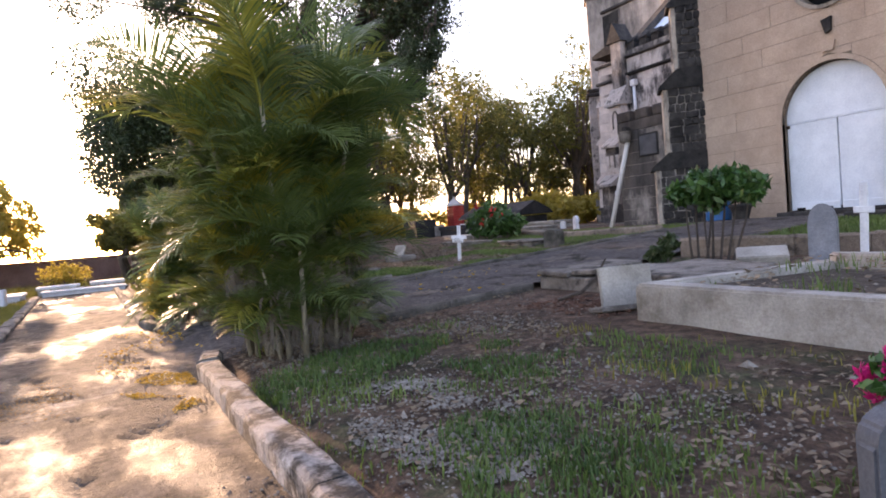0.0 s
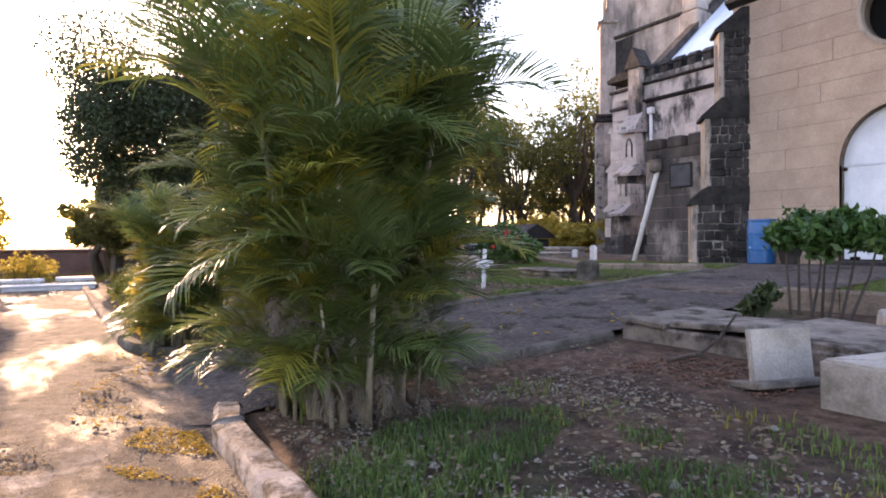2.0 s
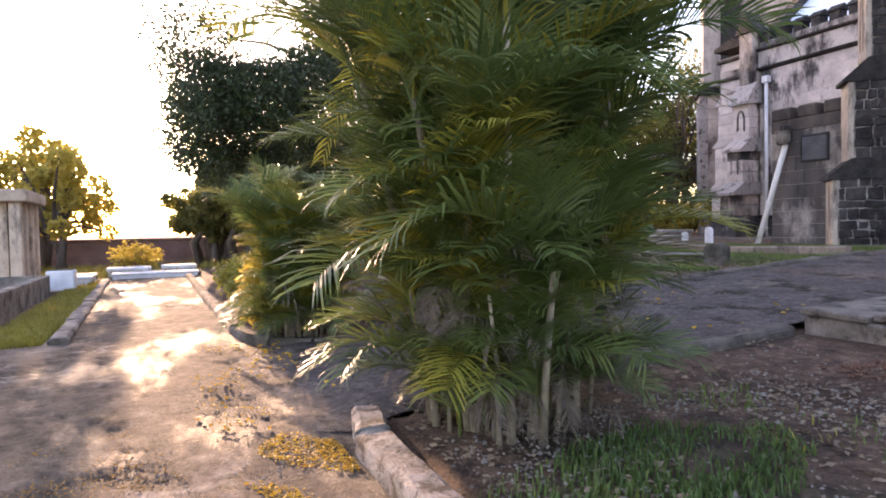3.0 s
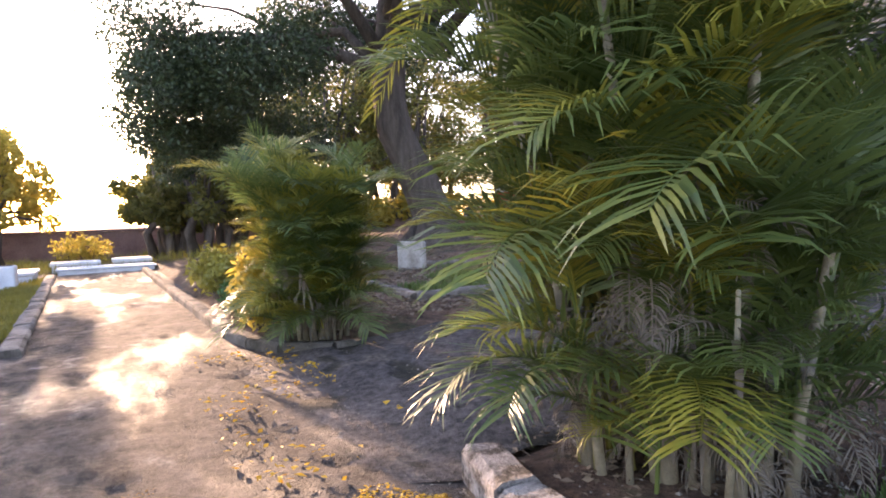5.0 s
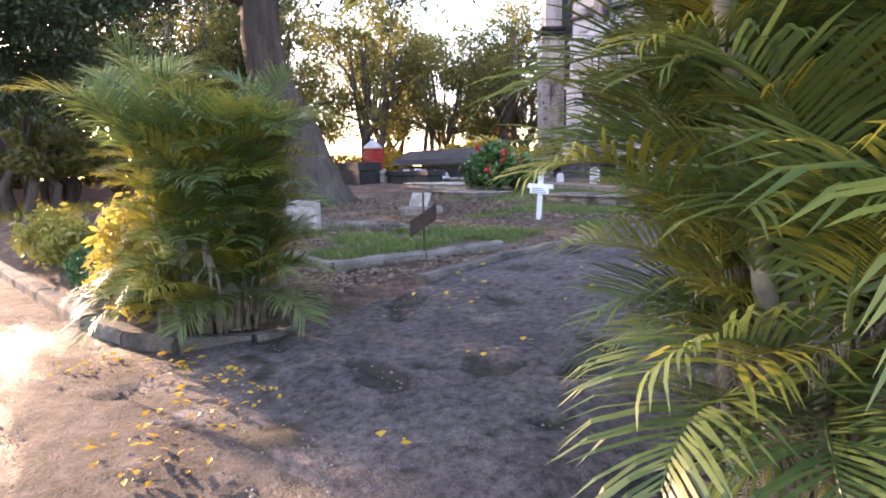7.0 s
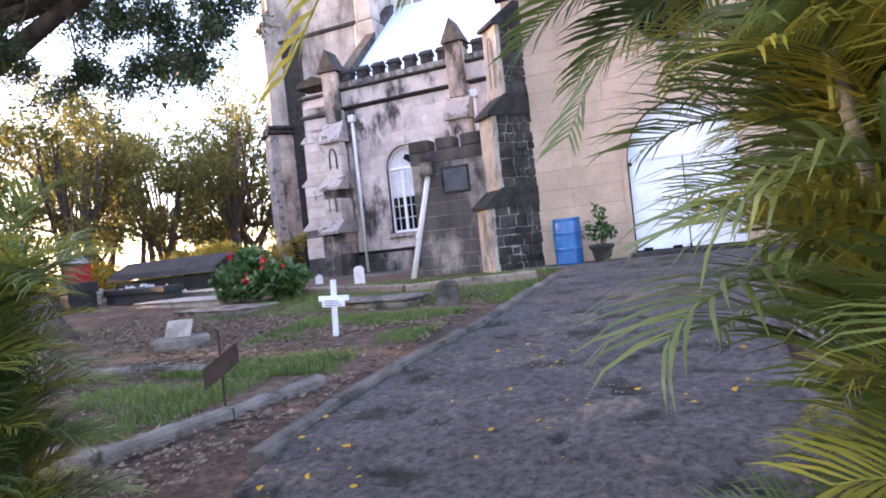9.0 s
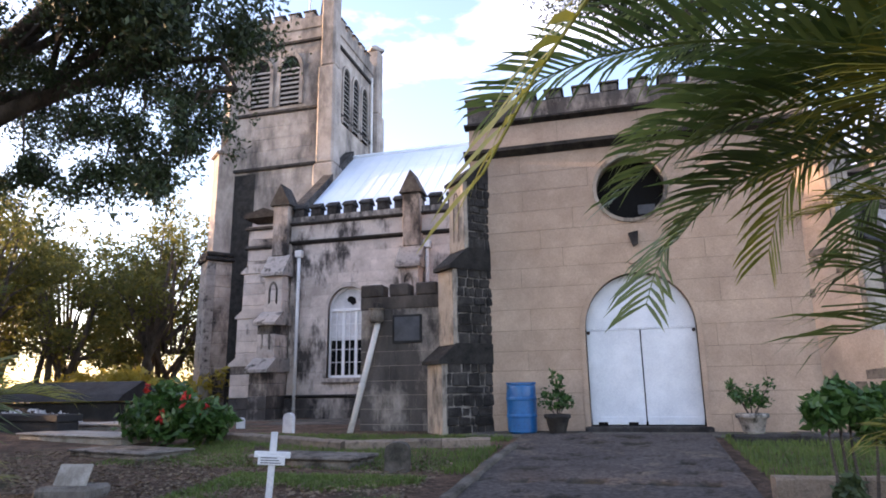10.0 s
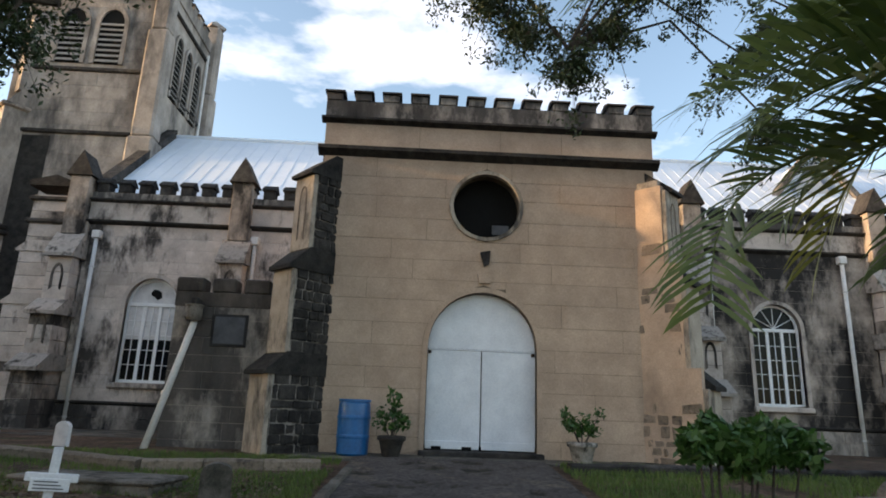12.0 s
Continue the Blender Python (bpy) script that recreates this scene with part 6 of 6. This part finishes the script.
def build_graves():
    box_tomb()
    slab_grave()
    s = headstone("headstone", "small blank grey slab leaning before the box grave", 2.95, -8.85, -0.6, 0.52, 0.38, 0.05, M_TOMB, 72, -8, False)
    part("foot_slab", a_box(-0.34, 0.3, -0.16, 0.14, -0.03, 0.02, 0.01), M_KERB, s)
    headstone("headstone", "blue-grey pointed headstone behind the box grave", 3.3, -6.3, -0.46, 0.28, 0.66, 0.1, M_BLUESTONE, 20, -4, True, 0.75)
    white_cross("grave_cross", "weathered white stone cross by the box grave", 3.68, -6.25, -0.45, 0.84, 15, 2, False, 0.09, 0.07)
    headstone("headstone", "fallen wedge of grey stone behind the slab grave", 2.95, -6.85, -0.44, 0.5, 0.2, 0.25, M_TOMB, 38, 24, False)
    headstone("headstone", "old brown rounded gravestone on the grass terrace", 4.15, -5.0, -0.36, 0.5, 0.5, 0.2, M_KERB, 10)
    headstone("headstone", "broad old stone block on the grass terrace", 3.75, -5.15, -0.38, 0.42, 0.34, 0.2, M_KERB, 14, 0, False)
    white_cross("grave_cross", "white painted wooden cross with a name plate on the grass", -4.28, -6.38, -0.46, 0.74, 18, 3)
    headstone("headstone", "small white rounded headstone near the annexe", -7.35, -0.45, -0.2, 0.32, 0.5, 0.08, M_WMARK, -20)
    headstone("headstone", "tiny white marker by the boundary path", -9.2, 0.6, -0.14, 0.2, 0.3, 0.07, M_WMARK, 10)
    headstone("headstone", "dark triangular stump of stone at the path's edge", -3.43, -4.5, -0.36, 0.34, 0.4, 0.3, M_DKERB, 15, 0, True, 0.3)
    # slanted white tablet on a grey base
    tb = thing("grave_tablet", "slanted white tablet on a rough grey base", "grave marker", -6.75, -6.6, -0.48, rz=12)
    part("base", a_box(-0.34, 0.34, -0.25, 0.25, -0.1, 0.16, 0.04), M_KERB, tb)
    t = part("tablet", a_box(-0.2, 0.2, -0.02, 0.02, 0, 0.27, 0.008), M_TOMB, tb)
    t.matrix_local = pose(0, -0.08, 0.15, -28, 0, 0)
    tb2 = thing("headstone", "pale square headstone behind the planting bed palm", "headstone", -7.05, -8.75, -0.62, rz=40)
    part("stone", a_box(-0.26, 0.26, -0.07, 0.07, -0.1, 0.5, 0.02), M_TOMB, tb2)
    # dark sign on a stake
    sg = thing("grave_sign", "small rusty dark sign plate on a thin stake", "sign", -3.6, -9.22, -0.66, rz=38)
    part("stake", tube(bmesh.new(), [(0, 0, -0.1), (0, 0, 0.72)], [0.012, 0.012], 6), M_IRON, sg)
    part("plate", prism([(-0.15, 0.22), (-0.15, 0.4), (0.15, 0.6), (0.15, 0.42)], "y", -0.03, -0.014), M_IRON, sg, "skewed rusty plate")
    # flowers and slate stone close to the lane
    hs = headstone("headstone", "dark slate headstone with cut top beside the lane", 6.3, -10.93, -0.76, 0.5, 0.42, 0.1, M_SLATE, 60, 0, True, 0.3)
    bq = thing("flower_bunch", "bright magenta artificial flowers behind a slate headstone", "flowers", 6.05, -10.68, -0.76)
    part("stalk", tube(bmesh.new(), [(0, 0, 0), (0.02, 0, 0.2), (0, 0.02, 0.34)], [0.015, 0.02, 0.03], 6), M_HEDGE, bq)
    for j, spot in enumerate((((0.02, 0.0, 0.42), 0.06), ((-0.08, 0.03, 0.33), 0.065), ((0.1, -0.03, 0.36), 0.05))):
        crown("bloom", leaf_mesh("bloom", M_PINK, [spot], 160, 0.026, 71 + j, 1.0, 0, 5), bq, "magenta petals")
    crown("bloom", leaf_mesh("bloom", M_REDPETAL, [((0.1, 0.05, 0.47), 0.045)], 90, 0.024, 77, 1.0, 0, 5), bq, "red petals")
    crown("leaves", leaf_mesh("leaves", M_HEDGE, [((0.02, 0.02, 0.34), 0.11)], 90, 0.045, 72), bq)
    # far graves by the boundary
    bt = thing("chest_tomb", "long black stone chest tomb with a sloping lid", "tomb")
    part("chest", a_box(-19.6, -15.0, 3.0, 4.6, -0.2, 0.5, 0.04), M_DKTOMB, bt)
    part("lid", prism([(2.8, 0.55), (4.8, 0.55), (4.6, 0.75), (3.8, 1.15), (3.0, 0.75)], "x", -19.8, -14.8), M_DKTOMB, bt, "black ridged lid")
    fl = thing("wreath_heap", "heap of white artificial flowers on a grave", "flowers", -15.9, 1.4, -0.1)
    for k, (c, r) in enumerate((((-1.2, 0, 0.25), 0.3), ((-0.5, 0.1, 0.3), 0.3), ((0.3, 0, 0.22), 0.3), ((0.9, 0, 0.2), 0.22))):
        crown("wreath", leaf_mesh("wreath", M_WMARK, [(c, r)], 160, 0.07, 75 + k, 0.6), fl, "white wreath")
    part("grave_slab", a_box(-1.8, 1.4, -0.5, 0.5, -0.15, 0.1, 0.03), M_TOMB, fl)
    rp = thing("red_pillar", "red painted brick pillar with a white pyramid cap", "pillar", -25.3, 5.9, -0.3)
    for k in range(12):
        part("brick_course", a_box(-0.38, 0.38, -0.38, 0.38, k * 0.15 + 0.005, k * 0.15 + 0.145, 0.012), M_RED, rp)
    part("cap", lathe([(0.62, 1.8), (0.59, 1.9), (0.12, 2.22), (0.1, 2.34)], 4, None, 0, 0), M_WMARK, rp, "white pyramid cap")
    for k, (x, y, w, d, h, m) in enumerate(((-14.2, -0.6, 3.2, 0.5, 0.42, M_DKTOMB), (-16.8, -0.9, 1.6, 0.8, 0.75, M_DKTOMB), (-11.6, 0.4, 3.4, 1.2, 0.16, M_TOMB), (-11.2, -1.8, 3.6, 1.0, 0.12, M_TOMB), (-18.4, 0.2, 2.2, 1.0, 0.5, M_TOMB), (-13.2, 3.2, 2.4, 1.2, 0.3, M_TOMB), (-8.6, -3.6, 2.0, 0.9, 0.1, M_KERB), (-4.9, -4.1, 1.7, 0.7, 0.14, M_KERB))):
        g = thing("ledger_grave", "low weathered stone ledger grave", "grave", x, y, ground_z(x, y), "low graves", rz=-14 + 5 * (k % 3))
        part("plinth", a_box(-w / 2, w / 2, -d / 2, d / 2, -0.15, h * 0.6, 0.02), m, g)
        part("ledger", a_box(-w / 2 - 0.05, w / 2 + 0.05, -d / 2 - 0.05, d / 2 + 0.05, h * 0.6 + 0.003, h, 0.02), m, g)
    # lane end: white ledger graves, enclosure and mausoleum
    for x, y, w, d, h in ((-17.2, -13.5, 1.1, 2.4, 0.17), (-18.6, -12.8, 0.9, 1.0, 0.3), (-18.4, -14.3, 0.8, 1.2, 0.28), (-16.0, -15.4, 1.6, 0.5, 0.22)):
        g = thing("ledger_grave", "whitewashed low grave at the lane's end", "grave", x, y, -0.95, "white graves")
        part("plinth", a_box(-w / 2, w / 2, -d / 2, d / 2, -0.05, h * 0.6, 0.02), M_WMARK, g)
        part("ledger", a_box(-w / 2 - 0.05, w / 2 + 0.05, -d / 2 - 0.05, d / 2 + 0.05, h * 0.6 + 0.003, h, 0.02), M_WMARK, g)
    en = thing("grave_enclosure", "low dark walled grave enclosure beside the lane", "grave")
    part("wall", a_box(-12.2, -5.6, -15.9, -15.7, -1.0, -0.5, 0.02), M_KERB, en)
    part("wall", a_box(-12.2, -12.0, -17.9, -15.903, -1.0, -0.5, 0.02), M_KERB, en)
    part("wall", a_box(-5.8, -5.6, -17.9, -15.903, -1.0, -0.5, 0.02), M_KERB, en)
    ms = thing("mausoleum", "small weathered pinkish mausoleum with square columns", "mausoleum", -15.0, -17.8, -0.95)
    part("plinth", a_box(-1.4, 1.3, -1.3, 1.4, 0, 0.2, 0.02), M_PEACH, ms)
    part("body", a_box(-1.1, 1.0, -1.2, 1.0, 0.2, 2.2, 0.01), M_PEACH, ms)
    for x, y in ((-1.2, 1.2), (-0.4, 1.2), (0.4, 1.2), (1.1, 1.2)):
        part("column", a_box(x - 0.13, x + 0.13, y - 0.13, y + 0.13, 0.2, 2.2, 0.02), M_PEACH, ms)
    part("roof_slab", a_box(-1.5, 1.4, -1.4, 1.5, 2.2, 2.5, 0.03), M_PEACH, ms)
    bxp = thing("stone_planter", "square white stone planter on the verge", "planter", -13.3, -15.6, -0.95)
    part("bowl", a_box(-0.3, 0.3, -0.3, 0.3, 0, 0.5, 0.03), M_WMARK, bxp)
    part("soil", a_box(-0.25, 0.25, -0.25, 0.25, 0.48, 0.51, 0.0), M_SOIL, bxp)
    shrub("bush", "rounded bush with sunlight in its leaf colour at the lane's end", "bush", -20.5, -14.2, [((0, 0, 0.6), 0.55), ((0.3, 0.4, 0.55), 0.5), ((-0.2, -0.4, 0.6), 0.5)], M_LEAFY, 1400, 0.07, 81, -0.93)
    wl_ = a_box(-26.0, -25.6, -60, 14, -1.2, 0.12, 0.03)
    setting("wall_boundary", wl_, M_WALLFAR, "long low reddish stone boundary wall", "wall")
    part("coping", a_box(-26.06, -25.54, -60, 14, 0.124, 0.22, 0.02), M_WALLFAR, bpy.data.objects["wall_boundary"])


def potted(x, y, z, name, label, h, r, seed, dark):
    th = thing(name, label, "potted plant", x, y, z)
    part("pot", lathe([(r * 0.62, 0), (r * 0.7, 0.04), (r * 0.95, h * 0.75), (r * 1.12, h * 0.8), (r * 1.12, h * 0.98), (r * 0.95, h), (r * 0.9, h * 0.9)], 20, None, 0, 0, 0.05), M_DARK if dark else M_POT, th, "stained round clay pot", True)
    part("soil", lathe([(r * 0.85, h * 0.85), (r * 0.85, h * 0.93)], 16), M_SOIL, th)
    blobs = [((0, 0, h + 0.28), 0.22), ((0.2, 0.02, h + 0.22), 0.16), ((-0.2, -0.03, h + 0.3), 0.16), ((-0.28 if not dark else 0.05, 0, h + 0.48), 0.1), ((0.33 if not dark else 0.12, 0, h + (0.5 if not dark else 0.3)), 0.1)]
    if dark:
        blobs.append(((0.0, 0, h + 0.62), 0.16))
    for c, _ in blobs:
        part("stem", tube(bmesh.new(), [(c[0] * 0.15, 0, h * 0.85), (c[0] * 0.6, c[1] * 0.6, h + (c[2] - h) * 0.5), c], [0.012, 0.01, 0.005], 5), M_BARK, th)
    crown("foliage", leaf_mesh("foliage", M_HEDGE, blobs, 420, 0.055, seed), th)


def build_things():
    br = thing("barrel", "bright blue plastic drum with moulded rings by the church wall", "barrel", -2.3, -0.6, -0.09)
    part("drum", lathe([(0.25, 0), (0.275, 0.03), (0.28, 0.28), (0.29, 0.3), (0.29, 0.33), (0.28, 0.35), (0.285, 0.6), (0.295, 0.62), (0.295, 0.65), (0.285, 0.67), (0.275, 0.86), (0.26, 0.9)], 44), M_BARREL, br)
    part("rim", lathe([(0.262, 0.895), (0.285, 0.9), (0.285, 0.94), (0.25, 0.94), (0.245, 0.9)], 28), M_BARREL, br, "raised blue rim")
    potted(-1.62, -0.75, -0.1, "potted_plant", "leggy green plant in a dark mossy pot by the barrel", 0.36, 0.22, 91, True)
    potted(1.72, -0.7, -0.1, "potted_plant", "straggly green plant in a pale stained pot by the door", 0.36, 0.24, 92, False)
    # retaining edge and terrace kerb before the church
    run_of_kerb("terrace_wall", [(0.98, -5.7), (2.6, -5.6), (9.5, -5.5)], 0.2, 0.25, M_PATCH, "low brown retaining wall below the grass terrace")
    run_of_kerb("terrace_wall", [(1.2, -1.9), (4.0, -1.7), (9.0, -1.6)], 0.25, 0.16, M_DARK, "dark stone ledge before the church wall")
    run_of_kerb("terrace_wall", [(-2.6, -2.2), (-5.0, -2.7), (-9.5, -1.2)], 0.3, 0.14, M_PATCH, "low brown stone ledge before the annexe")
    hb = [((-0.1, 0, 0.92), 0.2), ((0.12, 0.1, 0.98), 0.22), ((0.38, -0.05, 0.94), 0.23), ((0.65, 0.05, 0.96), 0.23), ((0.86, 0, 0.9), 0.2), ((0.3, 0, 0.82), 0.2), ((0.02, 0.05, 1.16), 0.08), ((0.5, 0.05, 1.1), 0.1)]
    shrub("ornamental_shrub", "clipped glossy green shrub on bare slender stems", "shrub", 1.52, -6.15, hb, M_HEDGE, 2600, 0.07, 95)
    shrub("ornamental_shrub", "small dark green shrub at the path's edge", "shrub", 1.35, -6.6, [((0, 0, 0.16), 0.16), ((0.08, 0.08, 0.3), 0.12), ((-0.12, 0, 0.1), 0.1)], M_LEAF, 320, 0.07, 96)
    shrub("hedge", "leafy green hedge below the east window", "hedge", 7.55, -2.9, [((-1.6 + 0.4 * k, 0.1 * (k % 2), 0.22 + 0.07 * (k * 7 % 4)), 0.27 + 0.04 * (k * 5 % 3)) for k in range(10)], M_HEDGE, 4600, 0.075, 97)
    shrub("flower_bed_shrub", "dark leafy bush with red ginger blooms and pale broad leaves", "shrub", -8.6, -2.6, [((0, 0, 0.5), 0.5), ((0.6, 0.1, 0.45), 0.45), ((-0.6, 0, 0.5), 0.45), ((0.9, 0, 0.5), 0.35), ((-0.2, 0.2, 0.9), 0.35)], M_HEDGE, 2600, 0.1, 98, None, [(M_REDPETAL, [((0.5, -0.3, 0.85), 0.1), ((0.9, -0.2, 0.65), 0.1), ((-0.4, -0.3, 1.1), 0.08), ((0.1, -0.4, 0.55), 0.08)], 60, 0.07, "red flower spikes")])
    shrub("croton", "yellow and orange croton bush in the planting bed", "shrub", -3.75, -12.2, [((0, 0, 0.35), 0.32), ((-0.4, 0.05, 0.4), 0.32), ((0.1, 0.15, 0.75), 0.3), ((0.35, -0.05, 0.25), 0.24), ((-0.2, 0.0, 0.65), 0.28)], M_LEAFY, 1700, 0.06, 99, -0.82)
    shrub("flowering_shrub", "pale yellow-green flowering bush in the planting bed", "shrub", -7.5, -12.1, [((0, 0, 0.4), 0.4), ((-0.6, 0.1, 0.35), 0.4), ((0.5, 0.1, 0.3), 0.35), ((-1.2, 0.1, 0.3), 0.35)], M_GRASSY, 1900, 0.06, 100, -0.82)
    shrub("flowering_shrub", "low grey-green bedding plants behind the kerb", "shrub", -5.6, -12.1, [((0, 0, 0.15), 0.25), ((-0.5, 0.1, 0.15), 0.25), ((0.6, 0.0, 0.12), 0.22)], M_HEDGE, 900, 0.05, 101, -0.82)
    clump_palm("clump_palm", "dense many-stemmed feather palm with dry fronds at its foot", 1.33, -11.5, -0.78, 24, 0.52, 2.3, 1.15, 51, 185, 260, 0.78, tuple(tuple((px + 0.12, py + 0.12, pz) for px, py, pz in arc) for arc in (
        ((-0.5, 0.6, 2.35), (-1.28, 1.35, 2.42), (-1.72, 1.21, 1.84)),
        ((-0.5, 0.3, 2.2), (-1.5, 0.45, 2.62), (-2.22, 0.5, 2.5)),
        ((-0.4, -0.1, 2.3), (-1.35, -0.42, 2.55), (-2.02, -0.75, 1.8)),
        ((-0.5, 0.5, 2.4), (-1.1, 1.0, 2.75), (-1.75, 1.1, 2.5)),
        ((-0.5, 0.4, 1.9), (-1.1, 0.85, 2.3), (-1.6, 0.95, 2.05)),
        ((-0.4, 0.6, 2.3), (-0.85, 1.15, 2.6), (-1.15, 1.5, 2.1)),
        ((-0.4, 0.3, 2.5), (-0.9, 0.6, 3.05), (-1.6, 0.7, 3.0)),
        ((-0.3, 0.5, 2.4), (-0.7, 0.8, 2.95), (-1.2, 1.2, 2.95)),
        ((-0.4, 0.4, 2.2), (-1.2, 0.7, 2.45), (-1.8, 0.75, 2.2)),
        ((-0.3, 0.7, 2.3), (-0.8, 1.2, 2.75), (-1.4, 1.35, 2.6)),
        ((-0.4, 0.2, 2.0), (-0.9, 0.6, 2.5), (-1.5, 0.7, 2.35)),
        ((-0.2, 0.6, 2.2), (-0.5, 1.2, 2.5), (-0.8, 1.6, 2.1)),
        ((-0.2, 0.5, 2.6), (-0.5, 0.9, 3.2), (-1.0, 1.2, 3.3)),
        ((-0.4, 0.4, 2.6), (-0.9, 0.6, 2.98), (-1.6, 0.8, 2.75)),
        ((-0.4, 0.5, 2.3), (-1.0, 0.8, 2.65), (-1.7, 0.95, 2.45)),
        ((-0.3, 0.3, 2.4), (-0.9, 0.35, 2.8), (-1.7, 0.3, 2.7)),
        ((-0.3, 0.6, 2.5), (-0.75, 0.95, 2.85), (-1.35, 1.1, 2.8)),
    )), 30)
    clump_palm("clump_palm", "bushy young feather palm in the kerbed bed", -2.85, -11.88, -0.8, 15, 0.3, 1.45, 0.85, 52, 160, 40, 0.72, (), 0, 0.5)


big_tree()
build_woods()
build_graves()
build_things()
build_ground_cover()
